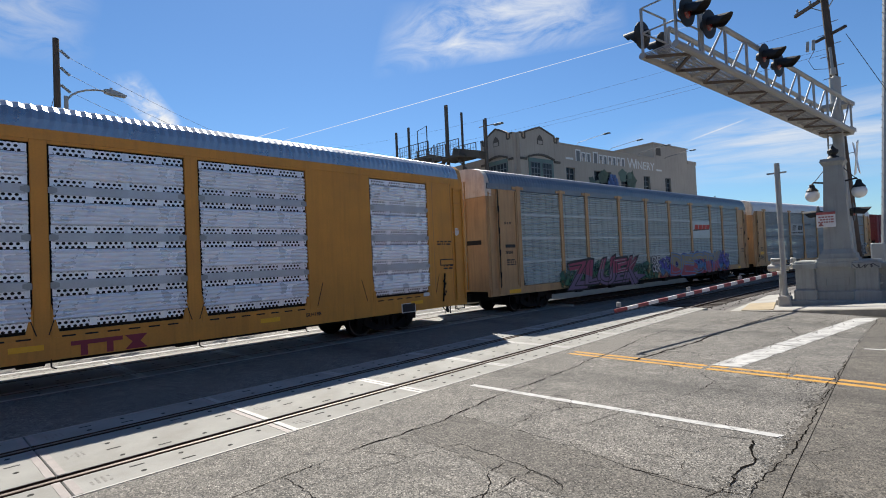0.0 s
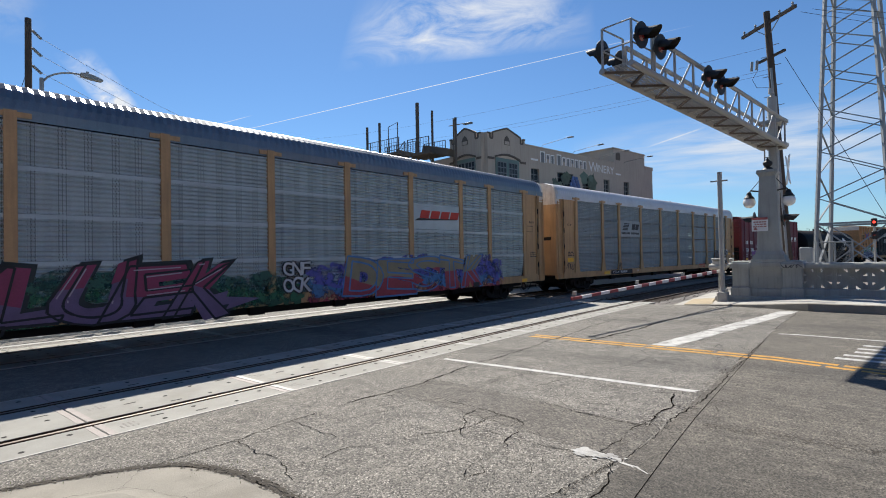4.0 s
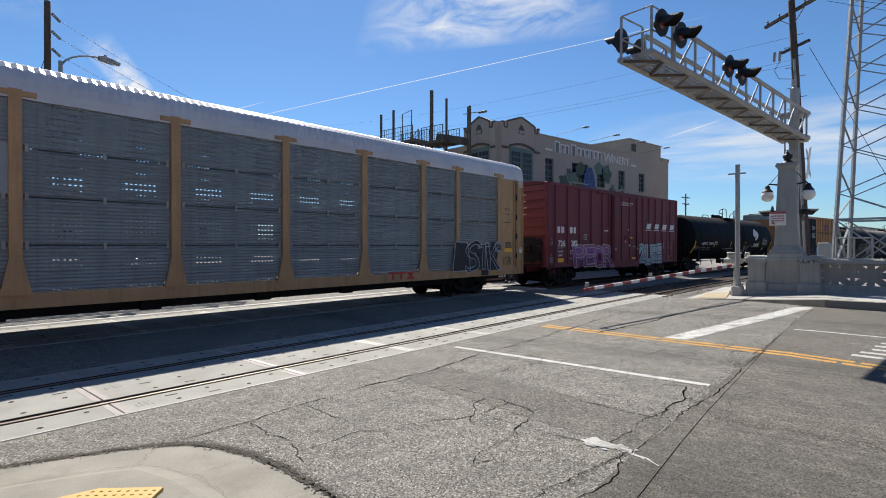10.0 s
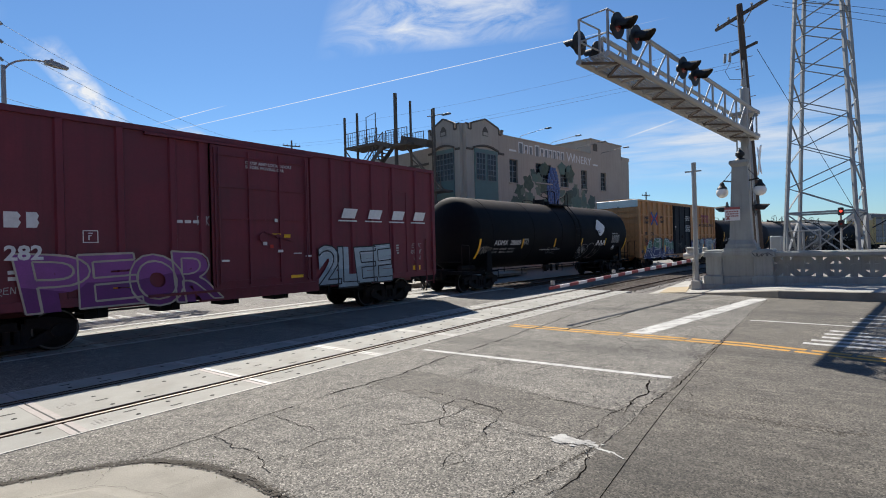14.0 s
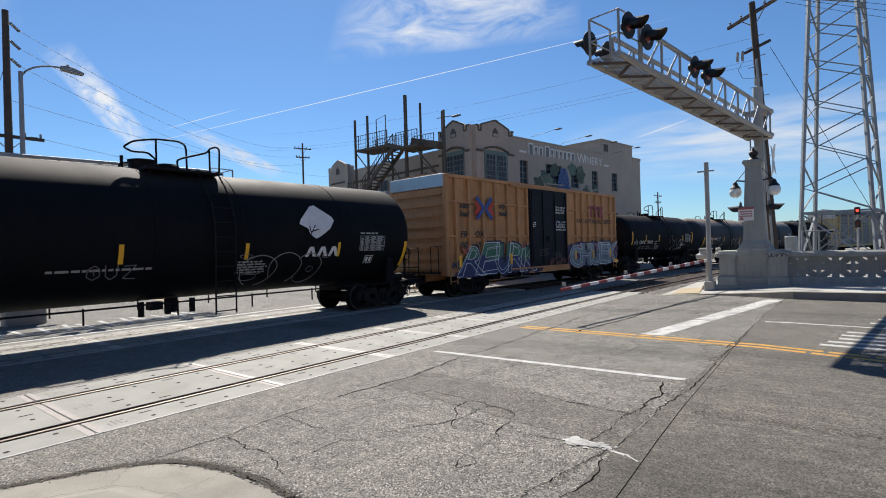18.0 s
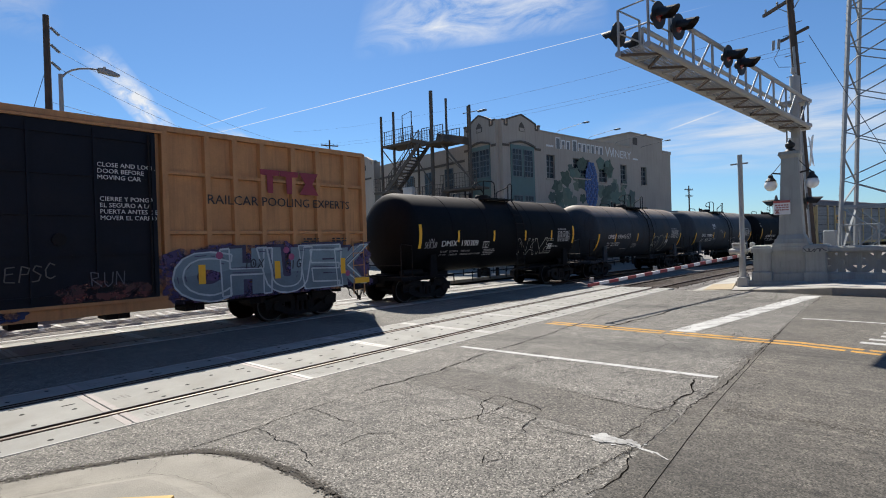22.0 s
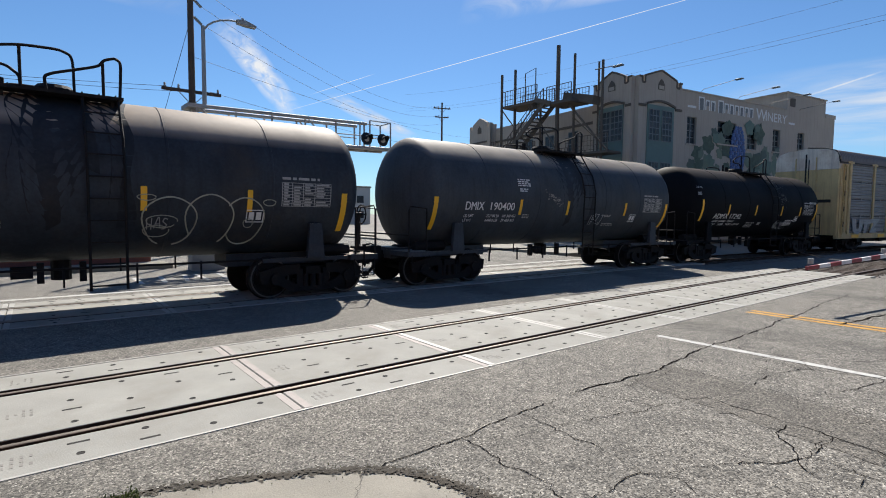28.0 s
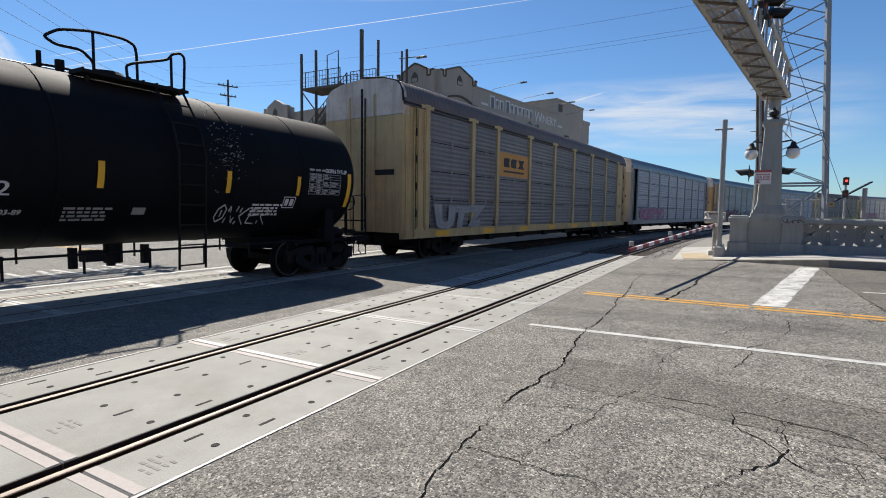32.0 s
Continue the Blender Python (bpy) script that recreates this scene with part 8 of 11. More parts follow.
def tank(label, half, r, zc, paintwork, marks, ring_x, deck_x, small_z, big_z, inset, stain=None):
    """A tank car: dished barrel on saddles, dome platform with rails, side ladder, walkway pipes."""
    car = thing("tank_wagon", label, "railway wagon", "train")
    d = 0.62
    tip, half = half, half - (0.18 if half > 8 else 0.0)
    prof = [(0.01, -half)] + [(r * math.sin(radians(a)), -half + d * (1 - math.cos(radians(a)))) for a in (8, 17, 28, 40, 52, 64, 74, 83)] + [(r, -half + d)]
    prof += [(r, -half + d + (2 * half - 2 * d) * k / 6) for k in range(1, 6)] + [(q, -a) for q, a in reversed(prof)]
    barrel = part("barrel", Geo().lathe(prof, (0, 0, zc), 48, "x"), paintwork, car, "", True)
    for x in ring_x:
        part("weld_band", Geo().lathe([(r, x - 0.025), (r + 0.009, x - 0.018), (r + 0.009, x + 0.018), (r, x + 0.025)], (0, 0, zc), 48, "x"), paintwork, car, "", True)
    if stain:
        # spilt product that has run down beside the ladder
        g, rnd, n, m = Geo(), random.Random(int(100 * half)), 9, 14
        for i in range(m + 1):
            for k in range(n + 1):
                u = k / n
                a = radians(-6 + (112 + 22 * math.sin(9 * u + half)) * i / m)
                x = deck_x - 0.62 + 1.62 * u + (0.06 * math.sin(3 * a + 5 * u) if 0 < k < n else 0.05 * math.sin(7 * a))
                g.v.append((x, -(r + 0.004) * math.sin(a), zc + (r + 0.004) * math.cos(a)))
        g.f = [(i * (n + 1) + k, i * (n + 1) + k + 1, (i + 1) * (n + 1) + k + 1, (i + 1) * (n + 1) + k) for i in range(m) for k in range(n)]
        part("spill_stain", g, M[stain], car, "dark spilt product run down the barrel", True)
    half = tip
    top = zc + r
    # dome, valves and platform
    g = Geo()
    g.lathe([(0.3, top - 0.15), (0.3, top + 0.12), (0.25, top + 0.18), (0.01, top + 0.2)], (deck_x, 0, 0), 16)
    part("manway", g, M["iron"], car)
    part("valve", Geo().cyl((deck_x - 0.75, 0, top - 0.05), (deck_x - 0.75, 0, top + 0.22), 0.07, 10), M["iron"], car)
    part("vent_pipe", Geo().cyl((deck_x - 1.05, 0, top - 0.05), (deck_x - 1.05, 0, top + 0.3), 0.04, 8), M["iron"], car)
    for y in (-0.75, 0.75):
        deck = part("platform", Geo().box(deck_x - 0.86, y - 0.22, top - 0.1, deck_x + 0.95, y + 0.22, top - 0.05), M["iron"], car)
        slat = shared("deck_slat", lambda: Geo().box(-0.01, -0.23, 0, 0.01, 0.23, 0.02).mesh("slat", M["iron"]))
        for q in range(8):
            part("slat", slat, None, deck).matrix_basis = pose(deck_x - 0.85 + q * 0.24, y, top - 0.05)
        for x in (deck_x - 0.7, deck_x + 0.8):
            part("bracket", Geo().beam((x, y, top - 0.1), (x, y * 0.9, top - 0.35), 0.05), M["iron"], deck)

    def rail_tube(y, pts, rr=0.024):
        pts = [(deck_x + x, y, top + z) for x, z in pts]
        soft = [pts[0]]
        for a, b, c in zip(pts, pts[1:], pts[2:]):
            a, b, c = Vector(a), Vector(b), Vector(c)
            for t in (0.0, 0.25, 0.5, 0.75, 1.0):
                p, q = b + (a - b) * 0.3, b + (c - b) * 0.3
                soft.append(tuple(p.lerp(b, t).lerp(b.lerp(q, t), t)))
        part("safety_rail", Geo().tube(soft + [pts[-1]], rr, 8), M["iron"], car, "dark bent tubular safety rail")

    rail_tube(-0.5, [(-0.46, 0.02), (-0.47, 0.2), (-0.65, 0.35), (-1.01, 0.33), (-1.19, 0.42), (-0.96, 0.59), (-0.46, 0.7), (0.06, 0.72), (0.26, 0.64), (0.27, -0.06)])
    rail_tube(-0.5, [(-0.46, 0.7), (-0.46, 0.3), (-0.46, -0.06)])
    rail_tube(-0.9, [(-0.13, -0.06), (-0.15, 0.16), (-0.03, 0.23), (0.6, 0.44), (0.68, 0.56), (0.84, 0.62), (0.93, 0.56), (0.9, -0.06)])
    rail_tube(-0.9, [(0.66, 0.5), (0.66, 0.2), (0.66, -0.06)])
    rail_tube(0.9, [(-0.8, -0.06), (-0.8, 0.3), (0.3, 0.3), (0.3, -0.06)])
    # side ladder that follows the barrel
    lx = deck_x + 0.61
    for s in (-0.26, 0.26):
        pts = [(lx + s, -0.9, top - 0.08)] + [(lx + s, -(r + 0.09) * math.sin(radians(a)), zc + (r + 0.09) * math.cos(radians(a))) for a in (45, 65, 85, 100)] + [(lx + s, -r - 0.06, zc - 0.5), (lx + s, -r - 0.02, 0.5)]
        part("ladder_stile", Geo().tube(pts, 0.022, 6), M["iron"], car)
    for k in range(9):
        z = 0.58 + k * 0.36
        y = -math.sqrt(max(0.05, (r + 0.09) ** 2 - (z - zc) ** 2)) if z > zc else -r - 0.05
        part("ladder_rung", Geo().beam((lx - 0.26, y, z), (lx + 0.26, y, z), 0.025), M["iron"], car)
    # long pipe and hangers under the barrel
    g = Geo()
    for y in (-1.18, 1.18):
        g.tube([(-half + 2.2, y, 0.86), (half - 2.2, y, 0.86)], 0.022, 6)
        for k in range(7):
            x = -half + 2.5 + k * (2 * half - 5) / 6
            g.beam((x, y, 0.9), (x, y, 0.55), 0.03)
    for k in range(3):
        x = deck_x - 0.9 + k * 0.6
        g.beam((x, -0.5, zc - r), (x, -0.5, zc - r - 0.35), 0.12, 0.1)
    g.cyl((deck_x, 0, zc - r - 0.35), (deck_x, 0, zc - r + 0.1), 0.16, 12)
    g.box(deck_x - 0.7, -0.5, 0.66, deck_x - 0.4, -0.25, 0.85)
    part("under_piping", g, M["iron"], car)
    # end frames, saddles, grab rails
    for s in (-1, 1):
        g = Geo()
        g.box(min(s * (half - 2.9), s * (half + 0.18)), -0.45, 0.68, max(s * (half - 2.9), s * (half + 0.18)), 0.45, 0.95)
        g.box(min(s * (half - 0.5), s * (half + 0.2)), -1.35, 0.78, max(s * (half - 0.5), s * (half + 0.2)), 1.35, 0.9)
        for y in (-1, 1):
            g.beam((s * (half - 2.4), y * 1.2, 0.84), (s * (half + 0.1), y * 1.2, 0.84), 0.08, 0.08)
        part("stub_sill", g, paintwork, car)
        for y in (-1, 1):
            sx = s * (half - inset - 0.06)
            g = Geo().prism([(sx - 0.13, zc - 0.78), (sx + 0.13, zc - 0.78), (sx + 0.19, 0.88), (sx - 0.19, 0.88)], y * (r * 0.86), y * (r * 0.86 + 0.1))
            part("saddle", g, paintwork, car)
        g = Geo()
        for y in (-1.3, 1.3):
            g.tube([(s * (half - 0.35), y, 0.9), (s * (half - 0.35), y, 1.95), (s * (half + 0.12), y, 2.0), (s * (half + 0.16), y, 1.9), (s * (half + 0.16), y, 0.9)], 0.02, 6)
        g.tube([(s * (half + 0.16), -1.3, 1.3), (s * (half + 0.16), 1.3, 1.3)], 0.02, 6)
        for y in (-1.35,):
            g.tube([(s * (half - 0.4), y, 0.8), (s * (half - 0.4), y, 0.42), (s * (half + 0.1), y, 0.42), (s * (half + 0.1), y, 0.8)], 0.018, 6)
        part("grab_rail", g, M["iron"], car)
        if s > 0:
            wheel = [(half + 0.1, -0.75 + 0.22 * math.cos(k * 0.5236), 1.8 + 0.22 * math.sin(k * 0.5236)) for k in range(13)]
            part("brake_wheel", Geo().tube(wheel, 0.018, 6).beam((half + 0.1, -0.97, 1.8), (half + 0.1, -0.53, 1.8), 0.025).cyl((half - 0.05, -0.75, 1.8), (half + 0.1, -0.75, 1.8), 0.05, 8).beam((half + 0.0, -0.75, 0.9), (half + 0.0, -0.75, 1.8), 0.06), M["iron"], car, "dark hand brake wheel on a stand")
        part("brake_cylinder", Geo().cyl((s * (half - 0.3), -0.8, 1.0), (s * (half - 1.2), -0.8, 1.0), 0.13, 12), M["iron"], car)
    # reflector strips lie on the barrel
    surf = on_barrel(r, zc)
    for x, big in marks:
        zz, hh, w = (big_z, 0.41, 0.065) if big else (small_z, 0.21, 0.05)
        flat_marks(car, [(x - w, zz - hh, x + w, zz + hh)], surf, M["reflex"], "reflector", "amber reflector strip")
    running_gear(car, half, inset, 0.87)
    return car


def on_barrel(r, zc, lift=0.013):
    """The near side of a barrel: y for a height z."""
    return lambda z: -math.sqrt(max(0.02, r * r - (z - zc) ** 2)) - lift


def data_block(car, x, z, surf, w, h, seed):
    """A framed table of unreadable print on the barrel."""
    rects = [(x, z + h * k / 8 - 0.005, x + w, z + h * k / 8 + 0.005) for k in range(9)]
    rects += [(x + w * k - 0.007, z, x + w * k + 0.007, z + h) for k in (0, 0.2, 0.42, 0.66, 1)]
    rnd = random.Random(seed)
    for r in range(8):
        for c0, c1 in ((0, 0.2), (0.2, 0.42), (0.42, 0.66), (0.66, 1)):
            if rnd.random() < 0.9:
                rects.append((x + w * c0 + 0.03, z + h * (r + 0.25) / 8, x + w * c0 + 0.03 + (w * (c1 - c0) - 0.06) * rnd.uniform(0.5, 1), z + h * (r + 0.78) / 8))
    flat_marks(car, rects, surf, M["decal_dull"], "data_table", "framed table of small white print")
    flat_marks(car, print_rows(x, x + w * 0.8, z + h + 0.06, 1, 0.05, seed), surf, M["decal_dull"], "small_print")


def bubbles(car, x, z, w, h, surf, col, label):
    """Three round sprayed outlines that overlap, with small inner loops, laid on the barrel."""
    g = Geo()

    def loop(cx, cz, rx, rz, a0, a1, n, wide):
        pts = []
        for i in range(n + 1):
            a = radians(a0 + (a1 - a0) * i / n)
            px, pz = cx + rx * math.cos(a) * (1 + 0.06 * math.sin(3 * a)), cz + rz * math.sin(a)
            pts.append(Vector((px, surf(pz), pz)))
        for p, q in zip(pts, pts[1:]):
            g.beam(p, q, wide, 0.003, (0, 1, 0))
    loop(x + w * 0.2, z + h * 0.5, w * 0.21, h * 0.5, -80, 250, 26, 0.026)
    loop(x + w * 0.52, z + h * 0.52, w * 0.2, h * 0.55, -60, 215, 26, 0.026)
    loop(x + w * 0.82, z + h * 0.5, w * 0.18, h * 0.52, -150, 140, 26, 0.026)
    loop(x + w * 0.14, z + h * 0.5, w * 0.12, h * 0.13, 0, 330, 14, 0.016)
    loop(x + w * 0.1, z + h * 0.3, w * 0.1, h * 0.12, 40, 380, 14, 0.016)
    loop(x + w * 0.86, z + h * 0.46, w * 0.045, h * 0.1, 0, 420, 14, 0.016)
    loop(x + w * 0.02, z + h * 0.98, w * 0.07, h * 0.06, 0, 350, 12, 0.016)
    loop(x + w * 1.04, z + h * 0.92, w * 0.06, h * 0.07, 0, 350, 12, 0.016)
    return tagged(part("graffiti_tag", g, paint(*col), car, label), kind="stuff")


def small_plate(car, x, z, surf, mark=""):
    """A stencilled frame with two blocks, or with a letter in it."""
    rects = [(x + a, z + c, x + b, z + d) for a, b, c, d in ((0, 0.34, 0, 0.018), (0, 0.34, 0.23, 0.248), (0, 0.018, 0, 0.248), (0.322, 0.34, 0, 0.248))]
    if not mark:
        rects += [(x + a, z + c, x + b, z + d) for a, b, c, d in ((0.05, 0.15, 0.05, 0.2), (0.19, 0.29, 0.05, 0.2))]
    flat_marks(car, rects, surf, M["decal"], "stencil_plate")
    if mark:
        decal(car, mark, x + 0.12, x + 0.22, z + 0.04, 0.1, surf, M["decal"], 0.01)
        decal(car, "PLATE", x + 0.06, x + 0.28, z + 0.17, 0.035, surf, M["decal"])


def tank_black_long():
    half, r, zc = 8.25, 1.61, 2.49
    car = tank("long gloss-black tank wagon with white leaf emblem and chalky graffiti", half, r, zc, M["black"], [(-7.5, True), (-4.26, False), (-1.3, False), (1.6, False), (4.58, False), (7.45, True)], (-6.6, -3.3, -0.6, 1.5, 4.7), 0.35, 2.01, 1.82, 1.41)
    surf = on_barrel(r, zc)
    part("valve_housing", Geo().lathe([(0.3, 3.9), (0.3, 4.28), (0.32, 4.29), (0.32, 4.33), (0.01, 4.34)], (-0.24, 0, 0), 20), M["iron"], car)
    for dx in (0.0, 0.012):
        decal(car, "ADMX  28609", -6.48 + dx, -4.44 + dx, 1.95, 0.21, surf, M["decal"], 0.0)
    decal(car, "LD LMT   207800 LB    94250 KG", -6.49, -4.86, 1.75, 0.075, surf, M["decal_dull"], 0.01)
    decal(car, "LT WT     78200 LB    35450 KG", -6.49, -4.86, 1.61, 0.075, surf, M["decal_dull"], 0.01)
    small_plate(car, -4.16, 1.97, surf, "C")
    # leaf emblem: a rounded diamond with a notch and a stem
    diamond = [(3.15, 2.74), (3.2, 2.86), (3.62, 3.26), (3.78, 3.3), (4.3, 2.98), (4.37, 2.86), (4.2, 2.62), (3.86, 2.4), (3.7, 2.33), (3.5, 2.44), (3.42, 2.62)]
    part("emblem", Geo().add([(x, surf(z) - 0.03, z) for x, z in diamond], [tuple(range(len(diamond)))]), M["decal"], car, "white leaf-shaped emblem")
    g = Geo()
    for p, q in (((3.5, 2.44), (3.68, 2.72)), ((3.52, 2.5), (3.47, 2.7)), ((3.56, 2.54), (3.8, 2.6))):
        g.beam((p[0], surf(p[1]) - 0.034, p[1]), (q[0], surf(q[1]) - 0.034, q[1]), 0.03, 0.002, (0, 1, 0))
    part("emblem_vein", g, M["black"], car)
    # the owner's mark as plain bent bars
    for k in range(3):
        x = 3.4 + k * 0.4
        q = ((x, 1.82), (x + 0.12, 2.1), (x + 0.26, 2.1), (x + 0.38, 1.82), (x + 0.27, 1.82), (x + 0.19, 2.0), (x + 0.11, 1.82))
        part("logo", Geo().add([(a, surf(b), b) for a, b in q], [tuple(range(7))]), M["decal"], car, "white bent-bar logo shape")
    data_block(car, 5.4, 1.95, surf, 1.05, 0.46, 61)
    small_plate(car, 5.7, 1.55, surf)
    flat_marks(car, print_rows(1.4, 2.3, 1.72, 5, 0.04, 62), surf, M["decal_dull"], "small_print")
    flat_marks(car, print_rows(-2.6, -0.4, 1.66, 1, 0.05, 63), surf, M["decal_dull"], "small_print")
    tag(car, "KNVU", -7.42, -6.6, 1.62, 0.3, surf, (0.34, 0.32, 0.3), 0.022, "chalky white graffiti scrawl", 3)
    tag(car, "OUZ", -1.9, -0.9, 1.5, 0.3, surf, (0.16, 0.16, 0.16), 0.02, "chalky white graffiti scrawl", 4)
    bubbles(car, 1.55, 1.1, 2.5, 0.8, surf, (0.22, 0.2, 0.19), "chalky white bubble graffiti outline")
    return car, half


def tank_short(label, paintwork, marks, small_z, big_z, seed, stain=None):
    half, r, zc = 5.65, 1.46, 2.38
    car = tank(label, half, r, zc, paintwork, marks, (-3.4, -1.46, 1.55, 3.4), 0.0, small_z, big_z, 1.25, stain)
    surf = on_barrel(r, zc)
    data_block(car, 3.58, 1.95, surf, 1.05, 0.47, seed + 1)
    small_plate(car, 2.9, 1.62, surf)
    return car, half, surf


def build_train():
    """All wagons, with the distance of each one's centre along the train."""
    out = []
    car, h = yellow_rack()
    out.append((car, h, -67.1 - h))
    car, h = zinc_rack()
    out.append((car, h, -52.98))
    car, h = slate_rack()
    out.append((car, h, -26.01))
    car, h = red_boxcar()
    out.append((car, h, -4.05))
    car, h = tank_black_long()
    out.append((car, h, 13.7))
    car, h = yellow_boxcar()
    out.append((car, h, 30.75))
    white, dull = M["decal"], M["decal_dull"]
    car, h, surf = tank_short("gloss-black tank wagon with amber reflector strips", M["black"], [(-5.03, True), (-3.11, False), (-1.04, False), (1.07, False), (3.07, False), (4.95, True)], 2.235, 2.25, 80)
    for dx in (0.0, 0.012):
        decal(car, "DMIX  190309", -3.96 + dx, -1.99 + dx, 1.88, 0.21, surf, white, 0.0)
    decal(car, "LD LMT   221200 LB    100300 KG", -3.95, -2.36, 1.665, 0.07, surf, dull, 0.012)
    decal(car, "LT WT      64800 LB     29400 KG  NEW 02-1996", -3.95, -1.7, 1.545, 0.07, surf, dull, 0.012)
    small_plate(car, -1.66, 1.78, surf, "C")
    flat_marks(car, print_rows(-1.55, -0.8, 1.7, 4, 0.038, 83), surf, dull, "small_print")
    flat_marks(car, print_rows(3.2, 3.8, 1.75, 2, 0.03, 84), surf, dull, "small_print")
    sprayed(car, "NAVE", 0.75, 3.2, 1.42, 2.04, on_barrel(1.46, 2.38, 0.022), None, (0.36, 0.35, 0.3), "outlined pale graffiti lettering", bold=0.05, line=0.022, wild=0.35, seed=82)
    tag(car, "SEKSO", -4.8, -4.2, 1.84, 0.2, surf, (0.42, 0.42, 0.42), 0.018, "white sprayed graffiti tag", 81)
    tag(car, "VU", -4.62, -4.36, 2.04, 0.13, surf, (0.4, 0.4, 0.4), 0.014, "white sprayed graffiti tag", 85)
    out.append((car, h, 45.9))
    car, h, surf = tank_short("weathered grey tank wagon, rust stain and sunlit tan painted on top", M["grey"], [(-5.1, True), (-3.37, False), (-0.86, False), (1.15, False), (2.95, False), (4.95, True)], 2.04, 1.83, 84, "grey_stain")
    for dx in (0.0, 0.012):
        decal(car, "DMIX  190413", -4.13 + dx, -2.26 + dx, 1.99, 0.21, surf, white, 0.0)
    decal(car, "LD LMT   221200   LB 100300 KG", -4.13, -2.8, 1.73, 0.07, surf, white, 0.012)
    decal(car, "LT WT      64800   LB   29400 KG", -4.13, -2.82, 1.61, 0.07, surf, white, 0.012)
    decal(car, "NEW 1-96", -4.13, -3.72, 1.49, 0.07, surf, white, 0.012)
    small_plate(car, -2.12, 1.99, surf, "C")
    flat_marks(car, print_rows(-1.3, -0.75, 1.66, 4, 0.035, 86), surf, dull, "small_print")
    flat_marks(car, print_rows(-2.5, -1.8, 1.42, 1, 0.03, 87), surf, dull, "small_print")
    bubbles(car, 1.15, 1.2, 2.1, 0.88, surf, (0.3, 0.3, 0.24), "looping chalky bubble graffiti")
    tag(car, "HAS", 1.2, 1.55, 1.5, 0.2, surf, (0.3, 0.3, 0.28), 0.016, seed=88)
    out.append((car, h, 58.5))
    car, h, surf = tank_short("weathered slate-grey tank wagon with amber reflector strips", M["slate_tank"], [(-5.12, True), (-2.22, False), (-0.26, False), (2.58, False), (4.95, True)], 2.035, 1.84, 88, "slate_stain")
    for dx in (0.0, 0.012):
        decal(car, "DMIX", -4.18 + dx, -3.57 + dx, 1.94, 0.21, surf, white, 0.0)
    decal(car, "190400", -3.33, -2.46, 1.94, 0.21, surf, white, 0.012)
    decal(car, "LD LMT", -4.18, -3.86, 1.75, 0.075, surf, white, 0.01)
    decal(car, "LT WT", -4.18, -3.9, 1.63, 0.075, surf, white, 0.01)
    decal(car, "221100 LB   100 300 KG", -3.42, -2.36, 1.75, 0.075, surf, white, 0.01)
    decal(car, "64900 LB    29 450 KG", -3.42, -2.36, 1.63, 0.075, surf, white, 0.01)
    flat_marks(car, print_rows(-2.36, -1.85, 2.78, 4, 0.032, 91), surf, white, "small_print")
    flat_marks(car, print_rows(-2.3, -1.95, 2.52, 2, 0.032, 92), surf, white, "small_print")
    flat_marks(car, print_rows(-2.1, -1.8, 1.82, 3, 0.025, 93), surf, dull, "small_print")
    flat_marks(car, print_rows(1.55, 1.95, 1.82, 2, 0.025, 94), surf, dull, "small_print")
    flat_marks(car, print_rows(1.6, 2.25, 1.55, 2, 0.03, 95), surf, dull, "small_print")
    tag(car, "HAZJ", 0.9, 1.5, 1.55, 0.3, surf, (0.42, 0.43, 0.43), 0.016, seed=89)
    g, rnd = Geo(), random.Random(90)
    for _ in range(46):
        k = rnd.random()
        x, z, w = -1.25 + 0.62 * k + rnd.gauss(0, 0.05), 2.42 - 0.24 * k + rnd.gauss(0, 0.05), rnd.uniform(0.01, 0.05)
        g.add([(x, surf(z), z), (x + w * 1.6, surf(z), z + w * 0.2), (x + w * 1.2, surf(z + w), z + w), (x - w * 0.4, surf(z + w), z + w * 0.7)], [(0, 1, 2, 3)])
    tagged(part("scrape", g, M["panel"], car, "pale scraped patch of bare paint"), kind="stuff")
    out.append((car, h, 71.1))
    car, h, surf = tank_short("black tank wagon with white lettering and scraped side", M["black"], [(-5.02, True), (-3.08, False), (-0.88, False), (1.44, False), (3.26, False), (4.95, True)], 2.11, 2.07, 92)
    for dx in (0.0, 0.012):
        decal(car, "ADMX 17242", -4.11 + dx, -2.04 + dx, 1.75, 0.2, surf, white, 0.0, 0.05)
    decal(car, "LD LMT   200400LB     90900KG", -4.06, -2.45, 1.61, 0.075, surf, white, 0.01, 0.2)
    decal(car, "LT WT      62600LB     28400KG  NEW 03-89", -4.06, -1.85, 1.48, 0.075, surf, white, 0.01, 0.2)
    decal(car, "CORN SYRUP", 4.1, 4.85, 2.46, 0.1, surf, white, 0.02)
    flat_marks(car, print_rows(-1.33, -0.55, 1.56, 4, 0.035, 96), surf, dull, "small_print")
    flat_marks(car, [(-0.3, 1.48, -0.08, 1.6)], surf, dull, "stencil_plate")
    flat_marks(car, print_rows(2.1, 2.95, 1.66, 4, 0.04, 97), surf, white, "small_print")
    decal(car, "ADMX 17242", -5.38, -4.96, 2.92, 0.07, surf, dull, 0.008)
    flat_marks(car, print_rows(-5.36, -5.06, 2.74, 3, 0.025, 98), surf, dull, "small_print")
    tag(car, "ONKER", 1.3, 2.7, 1.3, 0.34, surf, (0.55, 0.55, 0.55), 0.026, seed=93)
    g, rnd = Geo(), random.Random(4)
